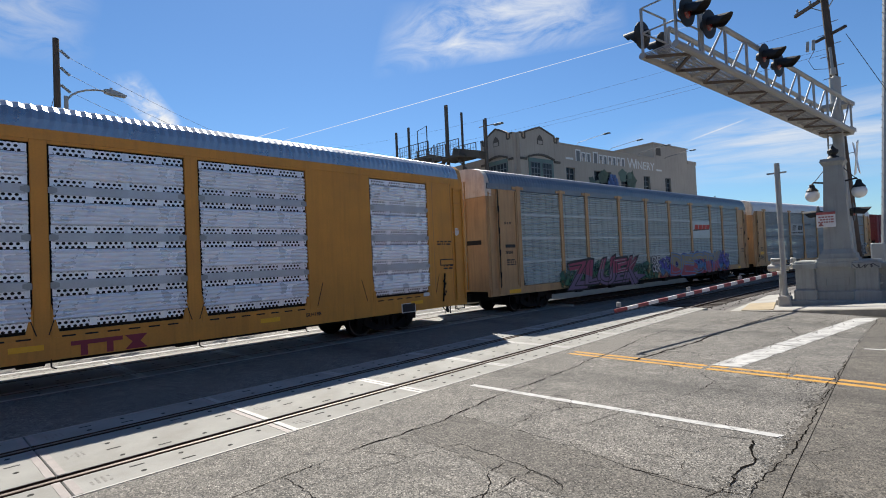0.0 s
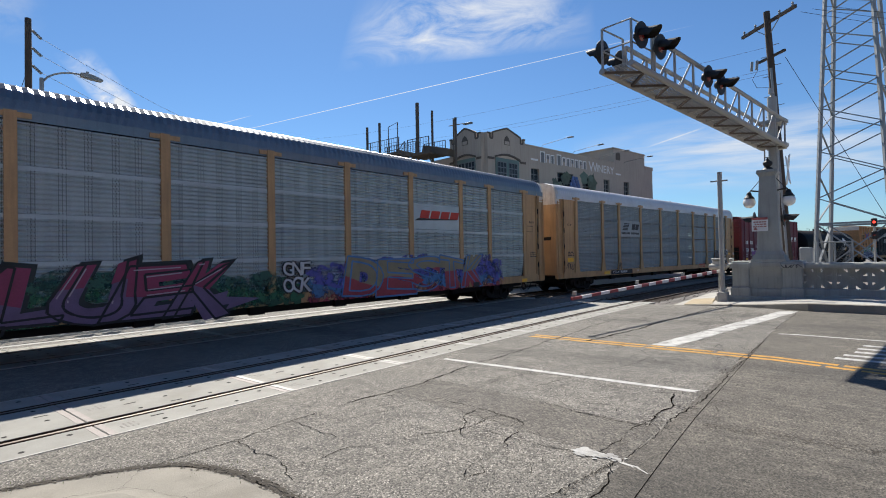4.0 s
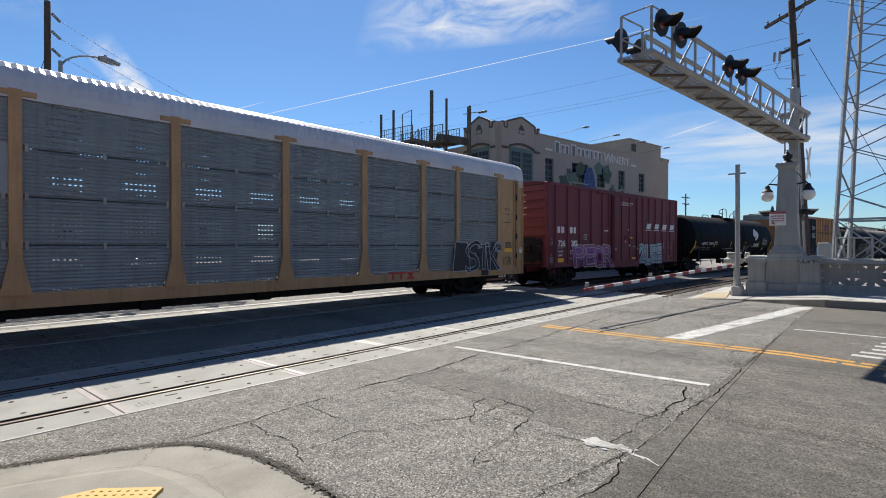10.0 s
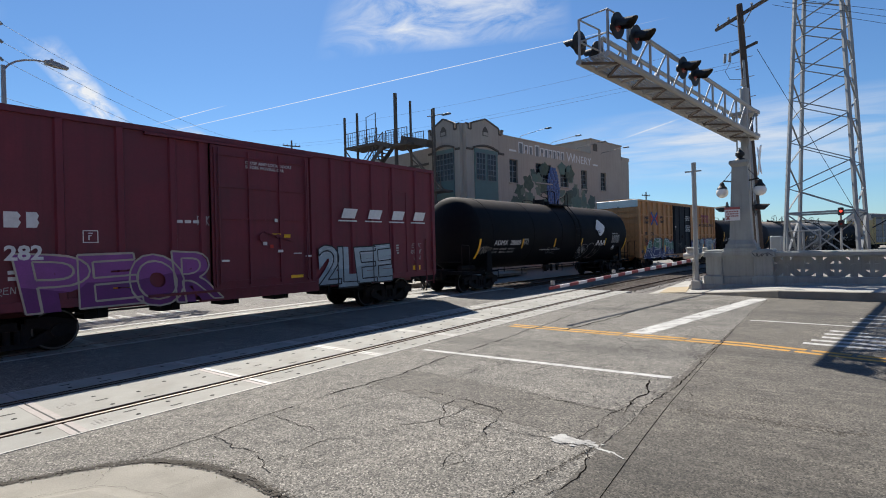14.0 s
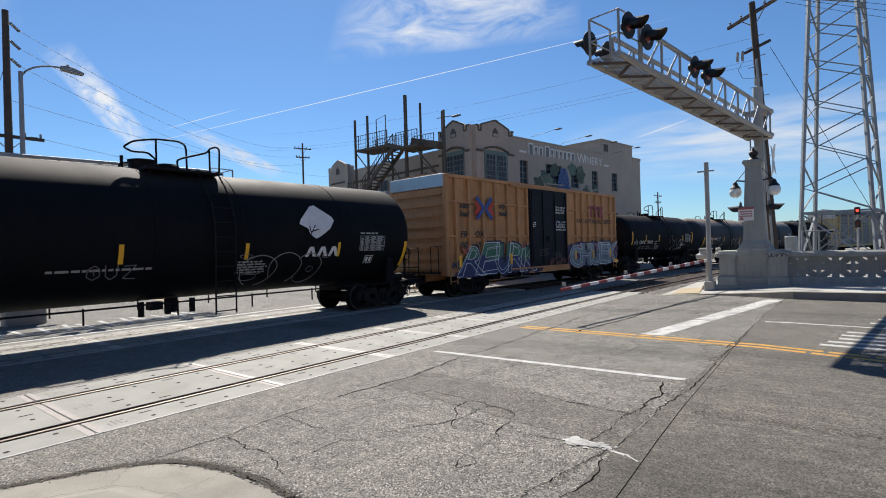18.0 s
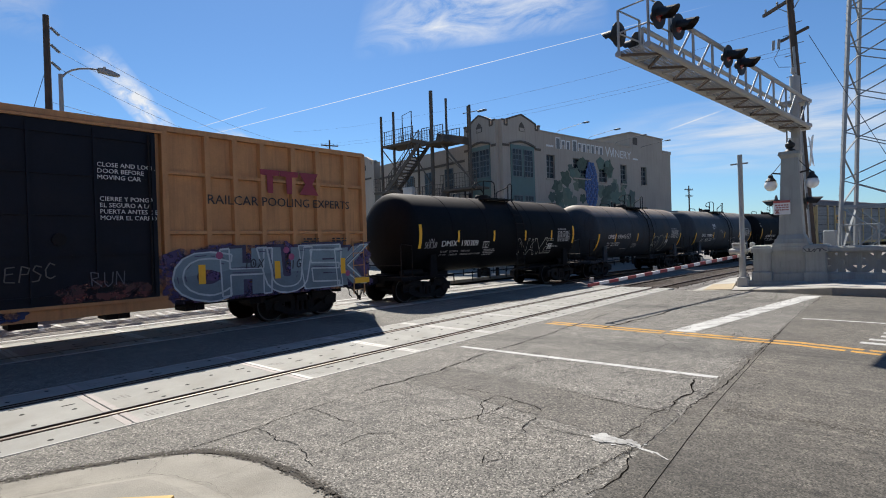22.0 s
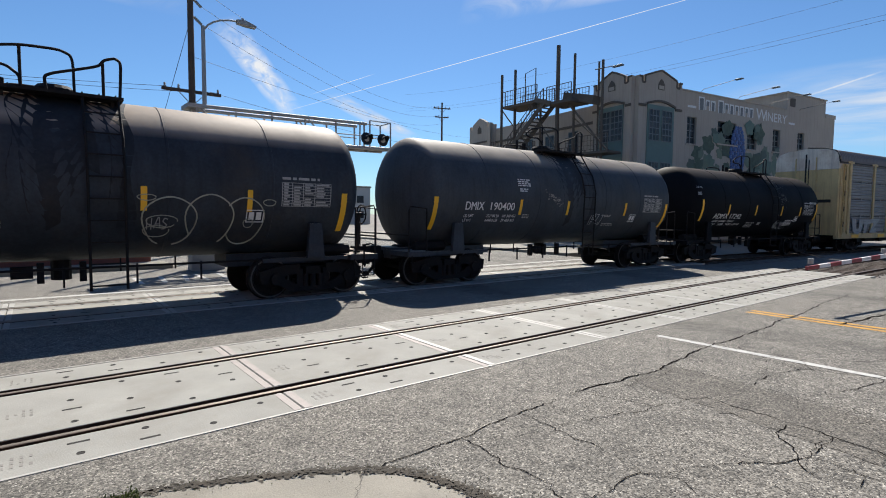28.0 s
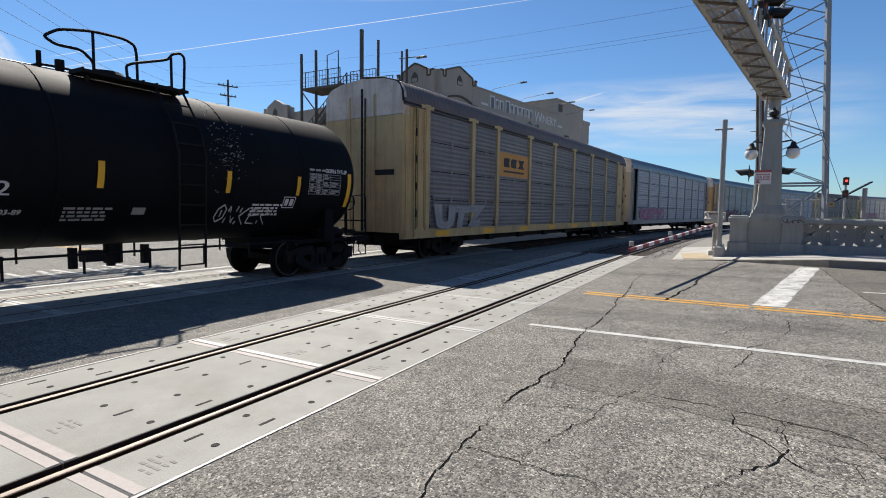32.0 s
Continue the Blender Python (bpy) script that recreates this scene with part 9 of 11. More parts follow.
    for _ in range(130):
        x, z = 1.38 + rnd.gauss(0, 0.22) + rnd.choice((0, 0, 0.18)), 2.75 + rnd.gauss(0, 0.32)
        if abs(z - 2.38) < 1.3:
            w = rnd.uniform(0.012, 0.06)
            a = rnd.uniform(-0.6, 0.9)
            g.add([(x, surf(z), z), (x + w, surf(z + w * a), z + w * a), (x + w * 0.9, surf(z + w * (a + 0.35)), z + w * (a + 0.35))], [(0, 1, 2)])
    tagged(part("scrape", g, M["panel"], car, "pale scraped patch of bare paint"), kind="stuff")
    out.append((car, h, 83.6))
    car, h = sand_rack()
    out.append((car, h, 102.95))
    car, h = pale_rack()
    out.append((car, h, 128.2))
    join_couplers(out)
    at, kinds = 141.3, [out[1], out[11], out[10], out[11], out[10]]
    for src, hh, _ in kinds:
        at += hh + 0.7
        cp = copy_thing(src, Matrix())
        out.append((cp, hh, at))
        at += hh + 0.7
    return out


TRAIN = build_train()


def car_pose(c, half, t):
    """A wagon stands with both trucks on the curve."""
    s = c - gone(t)
    x0, y0, _ = rail_line(s - half * 0.75)
    x1, y1, _ = rail_line(s + half * 0.75)
    return pose((x0 + x1) / 2, (y0 + y1) / 2, 0, 0, 0, math.degrees(math.atan2(y1 - y0, x1 - x0)))


for car, half, c in TRAIN:
    car.matrix_basis = car_pose(c, half, 0)


# ---- crossing signals, bridge pylon, tower and poles ----
def lamp_head(parent, m, name="flasher", size=1.0, lens="lens_off"):
    """A flashing-light unit: round backboard, lens and long hood, facing local -y."""
    head = part(name, Geo().lathe([(0.30 * size, 0.0), (0.30 * size, 0.02), (0.14 * size, 0.05), (0.10 * size, 0.16), (0.01, 0.18)], n=24, axis="y"), M["hood"], parent, "black round signal backboard")
    head.matrix_basis = m
    part("lens", Geo().lathe([(0.01, -0.045), (0.08 * size, -0.035), (0.14 * size, -0.005), (0.14 * size, 0.0)], n=20, axis="y"), M[lens], head, "dark red lens" if lens == "lens_off" else "lens with the sky's reflection painted pale grey")
    g, n = Geo(), 12
    for i in range(n + 1):
        a = radians(-20 + 220 * i / n)
        long = (0.30 + 0.16 * math.sin(a)) * size
        for y in (0.0, -long):
            drop = 0.07 if y else 0.0
            g.v.append((0.155 * size * math.cos(a), y, 0.155 * size * math.sin(a) - drop * 0.4))
    g.f = [(2 * i, 2 * i + 1, 2 * i + 3, 2 * i + 2) for i in range(n)]
    part("visor", g, M["hood"], head)
    return head


def cantilever(name, label, root, tip, z0, z1, mast_z, heads, mast_r=0.16, head_z=0.62, sparse=1, size=1.0, lens="lens_off"):
    """A walkway truss on a mast, with flashing lights on both sides. Built along x from the root, then turned."""
    d = Vector((tip[0] - root[0], tip[1] - root[1]))
    length = d.length
    ob = thing(name, label, "crossing signal", at=pose(root[0], root[1], 0, 0, 0, math.degrees(math.atan2(d.y, d.x))))
    rise = z1 - z0   # the arm's lower chord goes from z0 at the root to z1 at the tip
    H, Wd = 0.92, 0.38
    zb = lambda x: z0 + rise * x / length  # noqa: E731
    mast = part("mast", Geo().cyl((0, 0, -0.01), (0, 0, mast_z), mast_r, 18), M["signal"], ob)
    for z in (zb(0) + 0.05, zb(0) + H):
        part("clamp", Geo().box(-0.26, -Wd - 0.05, z - 0.06, 0.26, Wd + 0.05, z + 0.06), M["signal"], ob)
    part("mast_cap", Geo().cyl((0, 0, mast_z - 0.02), (0, 0, mast_z + 0.08), mast_r * 0.9, 18, 0.04), M["signal"], ob)
    g = Geo()
    g.lathe([(mast_r + 0.14, 0.0), (mast_r + 0.14, 0.06), (mast_r + 0.02, 0.14)], (0, 0, -0.01), 18)
    part("mast_base", g, M["signal"], ob)
    for y in (-Wd, Wd):
        part("lower_chord", Geo().cyl((-0.1, y, zb(0)), (length + 0.05, y, zb(length)), 0.075, 12), M["signal"], ob, "", True)
        part("handrail", Geo().cyl((-0.1, y, zb(0) + H), (length - 1.1, y, zb(length - 1.1) + H), 0.06, 12), M["signal"], ob, "", True)
        n = int(length / 1.05)
        for k in range(n + 1):
            x = length * k / n
            if x < length - 0.9:
                part("upright", Geo().beam((x, y, zb(x)), (x, y, zb(x) + H), 0.05, 0.05), M["signal"], ob)
            if k < n - 1 and k % sparse == 0:
                x2 = x + 0.8 * length / n
                part("brace", Geo().cyl((x2, y, zb(x2)), (x + 0.08, y, zb(x) + H), 0.026, 8), M["alloy" if sparse == 1 else "signal"], ob, "bright aluminium diagonal" if sparse == 1 else "")
        if sparse > 1:
            part("midrail", Geo().cyl((0, y, zb(0) + H * 0.5), (length - 1.1, y, zb(length - 1.1) + H * 0.5), 0.02, 6), M["signal"], ob)
    n = int(length / 0.62)
    for k in range(n):
        x, x2 = length * k / n, length * (k + 1) / n
        a, b = (-Wd, Wd) if k % 2 else (Wd, -Wd)
        # braces below the floor, their backlit shade painted in as dark brown
        part("floor_brace", Geo().beam((x, a * 0.9, zb(x) - 0.035), (x2, b * 0.9, zb(x2) - 0.035), 0.06, 0.05), M["truss_brown"], ob, "angle brace with its shade put into dark brown")
        if k % 2:
            part("floor_bar", Geo().beam((x2, -Wd, zb(x2) - 0.02), (x2, Wd, zb(x2) - 0.02), 0.06, 0.06), M["signal"], ob)
    # open grating
    g = Geo()
    for k in range(int(length / 0.07)):
        x = 0.1 + k * 0.07
        g.box(x, -Wd + 0.06, zb(x) + 0.03, x + 0.012, Wd - 0.06, zb(x) + 0.05)
    for y in (-0.25, -0.12, 0, 0.12, 0.25):
        g.beam((0.1, y, zb(0) + 0.04), (length - 0.1, y, zb(length) + 0.04), 0.03, 0.02)
    part("grating", g, M["signal"], ob, "open steel walkway grating")
    # end basket
    x = length
    for dx in (0.0, -0.95):
        for y in (-Wd, Wd):
            part("basket_post", Geo().beam((x + dx, y, zb(x)), (x + dx, y, zb(x) + H + 0.12), 0.045, 0.045), M["signal"], ob)
    for z in (zb(x) + H + 0.12, zb(x) + 0.5):
        part("basket_rail", Geo().tube([(x - 0.95, -Wd, z), (x, -Wd, z), (x, Wd, z), (x - 0.95, Wd, z)], 0.022, 6), M["signal"], ob)
    for x, side in heads:
        s = -1 if side < 0 else 1
        m = pose(x, s * (Wd + 0.2), zb(x) + head_z, -6 if s < 0 else 6, 0, 0 if s < 0 else 180)
        lamp_head(ob, m, size=size, lens=lens)
        part("lamp_arm", Geo().cyl((x, s * Wd, zb(x) + head_z), (x, s * (Wd + 0.22), zb(x) + head_z), 0.035, 8), M["signal"], ob)
    return ob


def far_signal():
    """Lower flashers, boards and gate machine of the signal beyond the tracks."""
    ob = thing("flasher_signal", "grey crossing flasher with crossed boards beyond the tracks", "crossing signal", at=pose(2.2, 12.6, 0))
    part("pole", Geo().cyl((0, 0, -0.01), (0, 0, 3.9), 0.07, 12), M["signal"], ob)
    part("lamp_bar", Geo().cyl((-0.45, 0, 2.1), (0.45, 0, 2.1), 0.035, 8), M["signal"], ob)
    for x in (-0.42, 0.42):
        head = lamp_head(ob, pose(x, -0.1, 2.1))
    for s in (-1, 1):
        part("crossbuck", Geo().beam((-0.45, -0.1 - 0.01 * s, 3.4 - s * 0.4), (0.45, -0.1 - 0.01 * s, 3.4 + s * 0.4), 0.02, 0.2, (0, 0, 1)), M["gate_white"], ob, "white crossed warning board")
    part("machine", Geo().cham(0.15, -0.35, 0.8, 0.75, 0.3, 1.45, 0.04), M["signal"], ob, "grey gate machine box")
    part("base", Geo().cham(-0.3, -0.3, -0.01, 0.7, 0.3, 0.8, 0.04), M["signal"], ob)
    part("counterweight", Geo().cham(0.7, -0.42, 0.9, 1.3, -0.3, 1.25, 0.03), M["signal"], ob)


def build_signals():
    ob = cantilever("cantilever_signal", "grey steel cantilever walkway with black crossing flashers over the road", (20.5, -4.6), (10.0, -2.75), 5.75, 6.33, 7.6,
                    [(10.55, 1), (9.65, 1), (6.95, 1), (6.1, 1), (10.35, -1), (9.5, -1)])
    part("ladder", Geo().beam((0.3, 0.2, 1.0), (0.3, 0.2, 6.4), 0.04).beam((0.3, -0.2, 1.0), (0.3, -0.2, 6.4), 0.04), M["signal"], ob)
    for k in range(16):
        part("rung", Geo().beam((0.3, -0.2, 1.2 + k * 0.32), (0.3, 0.2, 1.2 + k * 0.32), 0.03), M["signal"], ob)
    for z in (5.8, 6.7):
        part("clamp_plate", Geo().cham(-0.55, -0.3, z - 0.09, -0.25, 0.3, z + 0.09, 0.02), M["signal"], ob)
    part("bell", Geo().cyl((0.1, 0.0, 7.66), (0.1, 0.0, 7.72), 0.04, 10).cyl((0.1, 0.0, 7.72), (0.1, 0.0, 7.92), 0.09, 12, 0.08), M["signal"], ob)
    # lower pair on the mast, and the crossbuck
    for y, turn in ((0.3, 180), (-0.7, 0)):
        lamp_head(ob, pose(0.0, y, 3.1, 0, 0, turn + 8))
    part("lamp_bar", Geo().cyl((0.0, -0.7, 3.1), (0.0, 0.3, 3.1), 0.04, 8), M["signal"], ob)
    g = Geo()
    for s in (-1, 1):
        g.beam((-0.25, 0.45 - 0.12, 4.85 - s * 0.5), (0.25, 0.45 + 0.12, 4.85 + s * 0.5), 0.2, 0.02, (0, 1, 0))
    part("crossbuck", g, M["gate_white"], ob, "white crossed warning boards seen edge-on")
    cantilever("cantilever_signal", "grey steel cantilever walkway beyond the tracks with black flashers", (2.2, 13.0), (9.4, 13.1), 4.22, 4.38, 5.05,
               [(2.95, -1), (3.58, -1), (6.0, -1), (6.72, -1)], 0.12, 0.33, 3, 0.8, "lens_pale")
    far_signal()
    # gate
    gate = thing("crossing_gate", "lowered crossing gate with red and white striped arm", "crossing gate")
    a, b = Vector((9.5, -1.7, 0.86)), Vector((19.2, -3.0, 1.22))
    n = 22
    for k in range(n):
        p, q = b.lerp(a, k / n), b.lerp(a, (k + 1) / n)
        w = 0.11 - 0.04 * k / n
        part("arm_stripe", Geo().beam(p, q, 0.045, w), M["stripe_red" if k % 2 else "gate_white"], gate)
    for k in (0.34, 0.66, 0.985):
        p = b.lerp(a, k)
        part("arm_lamp", Geo().cyl(p + Vector((0, 0, 0.07)), p + Vector((0, 0, 0.17)), 0.05, 10), M["signal"], gate, "small lamp on the gate arm")
    part("support", Geo().cyl((19.42, -2.95, 0.1), (19.42, -2.95, 1.3), 0.07, 14), M["signal"], gate)
    part("machine", Geo().cham(19.2, -3.08, 1.28, 19.66, -2.72, 1.62, 0.05), M["signal"], gate, "grey gate machine box")
    part("machine_lid", Geo().cham(19.17, -3.1, 1.62, 19.69, -2.7, 1.68, 0.02), M["signal"], gate)
    part("hub", Geo().cyl((19.22, -3.2, 1.36), (19.22, -2.62, 1.36), 0.1, 14), M["signal"], gate, "", True)
    part("base", Geo().cham(19.24, -3.12, 0.0, 19.6, -2.78, 0.3, 0.03), M["signal"], gate)
    for y in (-3.2, -2.62):
        part("counterweight_arm", Geo().beam((19.2, y, 1.36), (20.2, y, 1.5), 0.05, 0.1), M["signal"], gate)
        part("counterweight", Geo().cham(19.9, y - 0.06, 1.34, 20.3, y + 0.06, 1.68, 0.03), M["signal"], gate)
    # plain post beside it
    post = thing("signal_post", "plain grey steel post with a short crossarm beside the gate", "post", at=pose(18.9, -3.12, 0.16, 0, 0, 0))
    part("pole", Geo().cyl((0, 0, 0), (0, 0.02, 4.66), 0.08, 14), M["signal"], post)
    part("crossarm", Geo().beam((0, -0.24, 4.34), (0, 0.32, 4.34), 0.05, 0.05), M["signal"], post)
    part("foot", Geo().cham(-0.18, -0.18, -0.1, 0.18, 0.18, 0.32, 0.04), M["signal"], post)
    for dx, dy in ((-0.13, -0.13), (0.13, -0.13), (0.13, 0.13), (-0.13, 0.13)):
        part("anchor_bolt", Geo().cyl((dx, dy, 0.31), (dx, dy, 0.4), 0.02, 6), M["signal"], post)
    part("pole_collar", Geo().cyl((0, 0, 0.32), (0, 0, 0.5), 0.11, 14, 0.085), M["signal"], post)


def build_pylon():
    zb = 0.27
    ob = thing("bridge_pylon", "painted concrete bridge pylon with twin globe lamps", "pylon")
    part("footing", Geo().cham(18.82, -5.62, 0.0, 20.4, -3.08, 0.34, 0.03), M["pylon"], ob)
    for y0, y1 in ((-5.52, -4.94), (-3.95, -3.42)):
        pier = part("pier", Geo().cham(18.95, y0, zb, 20.3, y1, 1.4, 0.03), M["pylon"], ob)
        part("pier_base", Geo().cham(18.86, y0 - 0.05, zb, 20.38, y1 + 0.05, 0.66, 0.04), M["pylon"], pier)
        part("pier_cap", Geo().cham(18.86, y0 - 0.06, 1.32, 20.36, y1 + 0.06, 1.5, 0.025), M["pylon"], pier)
        part("pier_top", Geo().cham(18.9, y0 - 0.02, 1.5, 20.32, y1 + 0.02, 1.57, 0.035), M["pylon"], pier)
    part("panel", Geo().cham(19.06, -4.95, zb, 20.2, -3.94, 1.46, 0.02), M["pylon"], ob)
    part("panel_base", Geo().cham(18.99, -4.95, zb, 19.1, -3.94, 0.62, 0.03), M["pylon"], ob)
    g = Geo()
    for y0, z0, y1, z1 in ((-4.8, 0.75, -4.2, 0.775), (-4.8, 0.99, -4.2, 1.015), (-4.8, 0.775, -4.775, 0.99), (-4.225, 0.775, -4.2, 0.99)):
        g.box(19.03, y0, z0, 19.07, y1, z1)
    part("panel_moulding", g, M["pylon"], ob)
    part("coping", Geo().cham(18.92, -4.93, 1.36, 20.25, -3.96, 1.54, 0.025), M["pylon"], ob)
    def frustum(y, w0, w1, z0, z1):
        g = Geo()
        c = 19.45
        v = [(c + sx * w, y + sy * w, z) for w, z in ((w0, z0), (w1, z1)) for sx, sy in ((-1, -1), (1, -1), (1, 1), (-1, 1))]
        return g.add(v, [(3, 2, 1, 0), (4, 5, 6, 7), (0, 1, 5, 4), (1, 2, 6, 5), (2, 3, 7, 6), (3, 0, 4, 7)])
    y = -4.54
    part("plinth", frustum(y, 0.52, 0.52, 1.52, 1.64), M["pylon"], ob)
    part("plinth", frustum(y, 0.48, 0.46, 1.64, 1.78), M["pylon"], ob)
    part("plinth", frustum(y, 0.42, 0.37, 1.78, 1.92), M["pylon"], ob)
    part("shaft", frustum(y, 0.35, 0.245, 1.92, 4.55), M["pylon"], ob)
    part("capital", frustum(y, 0.25, 0.33, 4.55, 4.68), M["pylon"], ob)
    part("capital", frustum(y, 0.33, 0.30, 4.68, 4.78), M["pylon"], ob)
    part("finial", Geo().lathe([(0.2, 4.78), (0.14, 4.86), (0.07, 4.9), (0.15, 4.98), (0.15, 5.06), (0.06, 5.14), (0.02, 5.22)], (19.45, y, 0), 16), M["hood"], ob, "dark bronze finial", True)
    for s in (-1, 1):
        yy = y + s * 0.6
        arm = part("lamp_bracket", Geo().tube([(19.45, y + s * 0.25, 4.05), (19.45, yy - s * 0.05, 4.1), (19.45, yy, 4.02)], 0.028, 8).tube([(19.45, y + s * 0.22, 4.5), (19.45, yy - s * 0.08, 4.12)], 0.012, 6), M["hood"], ob)
        part("lamp_cap", Geo().lathe([(0.03, 4.06), (0.07, 4.03), (0.09, 3.94), (0.17, 3.84), (0.175, 3.81)], (19.45, yy, 0), 14), M["hood"], ob)
        part("globe", Geo().ball((19.45, yy, 3.68), 0.205, n=20), M["globe"], ob, "white glass globe", True)
    sign = thing("warning_sign", "small white and red warning sign on the pylon shaft", "sign")
    part("board", Geo().cham(19.06, -4.55, 2.62, 19.085, -4.06, 3.1, 0.006), M["gate_white"], sign)
    g = Geo().box(19.05, -4.55, 3.02, 19.058, -4.06, 3.1)
    part("sign_header", g, paint(0.42, 0.10, 0.09), sign, "faded red header")
    g, rnd = Geo(), random.Random(5)
    for z in (2.94, 2.86, 2.78):
        y = -4.5
        while y < -4.14:
            w = rnd.uniform(0.03, 0.07)
            g.box(19.05, y, z - 0.02, 19.058, y + w, z + 0.025)
            y += w + 0.02
    g.prism([(-4.24, 2.66), (-4.1, 2.66), (-4.17, 2.78)], 19.05, 19.058, "x")
    part("sign_print", g, paint(0.40, 0.16, 0.14), sign, "faded red unreadable print bars")
    part("bracket", Geo().box(19.08, -4.42, 2.7, 19.2, -4.3, 3.0), M["signal"], sign)
    # graffiti scrawl on the pier cap
    scribble(ob, 0, 0, 0, 0.55, 0.13, (0.05, 0.05, 0.06), 77).matrix_basis = pose(18.855, -4.96, 1.33, 0, 0, -90)
    # pierced parapet
    rail = thing("bridge_parapet", "pale pierced concrete bridge parapet with star-shaped openings", "parapet")
    y = -5.43
    part("rail_base", Geo().cham(19.1, -40, 0.05, 19.6, y - 0.08, 0.64, 0.03), M["pylon"], rail)
    part("rail_plinth", Geo().cham(19.02, -40, 0.05, 19.68, y - 0.08, 0.42, 0.03), M["pylon"], rail)
    part("rail_coping", Geo().cham(19.0, -40, 1.34, 19.7, y - 0.08, 1.5, 0.05), M["pylon"], rail)
    part("rail_string", Geo().cham(19.1, -40, 1.28, 19.6, y - 0.08, 1.34, 0.02), M["pylon"], rail)
    star, post = Geo(), Geo()
    for dy, dz in ((0.40, 0.33), (-0.40, 0.33), (0.0, 0.33), (0.40, 0.0)):
        star.beam((19.34, -dy, -dz), (19.34, dy, dz), 0.2, 0.075 if dy and dz else 0.06, (1, 0, 0))
    star.cyl((19.23, 0, 0), (19.45, 0, 0), 0.10, 12)
    post.box(19.22, -0.06, 0.62, 19.48, 0.06, 1.30)
    star, post = star.mesh("star", M["pylon"]), post.mesh("baluster", M["pylon"])
    for k in range(20):
        y0 = y - k * 0.912
        part("baluster", post, None, rail).matrix_basis = pose(0, y0, 0)
        part("star_grille", star, None, rail).matrix_basis = pose(0, y0 - 0.456, 0.965)


def build_tower():
    """Four-legged lattice mast."""
    ob = thing("lattice_tower", "tall grey lattice steel tower beside the track", "tower")
    cx, cy, top = 40.0, -6.75, 34.0
    half = lambda z: 1.95 - 0.0435 * z  # noqa: E731
    legs = [(-1, -1), (1, -1), (1, 1), (-1, 1)]
    cs, sn = math.cos(radians(-9)), math.sin(radians(-9))

    def at(i, z):
        u, v = legs[i][0] * half(z), legs[i][1] * half(z)
        return (cx + u * cs - v * sn, cy + u * sn + v * cs, z)
    for i in range(4):
        part("leg", Geo().beam(at(i, 0), at(i, top), 0.18, 0.18), M["lattice"], ob)
        part("footing", Geo().cham(at(i, 0)[0] - 0.5, at(i, 0)[1] - 0.5, -0.2, at(i, 0)[0] + 0.5, at(i, 0)[1] + 0.5, 0.6, 0.05), M["pylon"], ob)
        j = (i + 1) % 4
        part("strut", Geo().beam(at(i, 3.55), at(j, 3.55), 0.16, 0.12), M["lattice"], ob)
        for a, b in ((i, j), (j, i)):
            part("base_brace", Geo().beam(at(a, 0.3), at(b, 3.5), 0.13, 0.07), M["lattice"], ob)
    z, k = 3.6, 0
    while z < top - 1:
        h = 2 * half(z) * 0.44
        for i in range(4):
            j = (i + 1) % 4
            a, b = (i, j) if (k + (i in (1, 0))) % 2 else (j, i)
            part("brace", Geo().beam(at(a, z), at(b, min(top, z + h)), 0.085, 0.06), M["lattice"], ob)
        z += h
        k += 1
    g = Geo()
    for q in range(70):
        z = 2 + q * 0.45
        p = at(3, z)
        g.beam((p[0], p[1], z), (p[0] - 0.05, p[1] + 0.16, z), 0.025)
    tagged(part("climbing_steps", g, M["lattice"], ob), kind="stuff")
    # cabinets and fence at its foot
    cab = thing("relay_cabinet", "grey steel relay cabinet behind the parapet", "cabinet")
    for k, (x, y, w, h) in enumerate(((24.0, -5.42, 0.42, 2.05),)):
        part("cabinet_body", Geo().cham(x, y, 0, x + 0.8, y + w, h, 0.04), M["lattice"], cab)
    for y0, y1 in ((-5.5, -6.7),):
        fence = thing("yard_fence", "grey chain-link fence behind the parapet", "fence")
        for k in range(3):
            y = y0 + (y1 - y0) * k / 2
            part("fence_post", Geo().cyl((26, y, 0), (26, y, 2.3), 0.04, 8), M["lattice"], fence)
        part("top_rail", Geo().cyl((26, y0, 2.25), (26, y1, 2.25), 0.03, 8), M["lattice"], fence)
        g = Geo()
        for k in range(24):
            a = y0 + (y1 - y0) * k / 24
            for s in (-1, 1):
                g.beam((26, a, 0.1), (26, min(y0, max(y1, a + s * 0.9)), 2.2), 0.006)
        part("mesh_wire", g, M["lattice"], fence)
    sig = thing("track_signal", "tall black track signal with red lights", "signal", at=pose(25, -7.43, 0))
    part("pole", Geo().cyl((0, 0, 0), (0, 0, 2.9), 0.04, 10), M["signal"], sig)
    for z in (3.0, 2.48):
        part("head", Geo().cham(-0.07, -0.1, z - 0.16, 0.08, 0.1, z + 0.16, 0.03), M["hood"], sig)
        part("red_lens", Geo().lathe([(0.01, -0.12), (0.05, -0.11), (0.05, -0.07)], (0, 0, z), 14, "x"), M["lit_red" if z > 2.9 else "lens_off"], sig, "round red signal lens", True)


def build_panel_post():
    """A small solar panel on a post behind the parapet."""
    ob = thing("solar_post", "grey post with a tilted solar panel beside the track", "solar panel", at=pose(40, -10.6, 0))
    part("pole", Geo().cyl((0, 0, -0.2), (0, 0, 3.3), 0.13, 12), M["signal"], ob)
    part("panel", Geo().prism([(0.3, 3.55), (-1.5, 2.35), (-1.54, 2.41), (0.26, 3.61)], -0.5, 0.5).moved(pose(0, 0, 0.1, 0, 0, -90)), M["navy"], ob, "dark tilted solar panel")


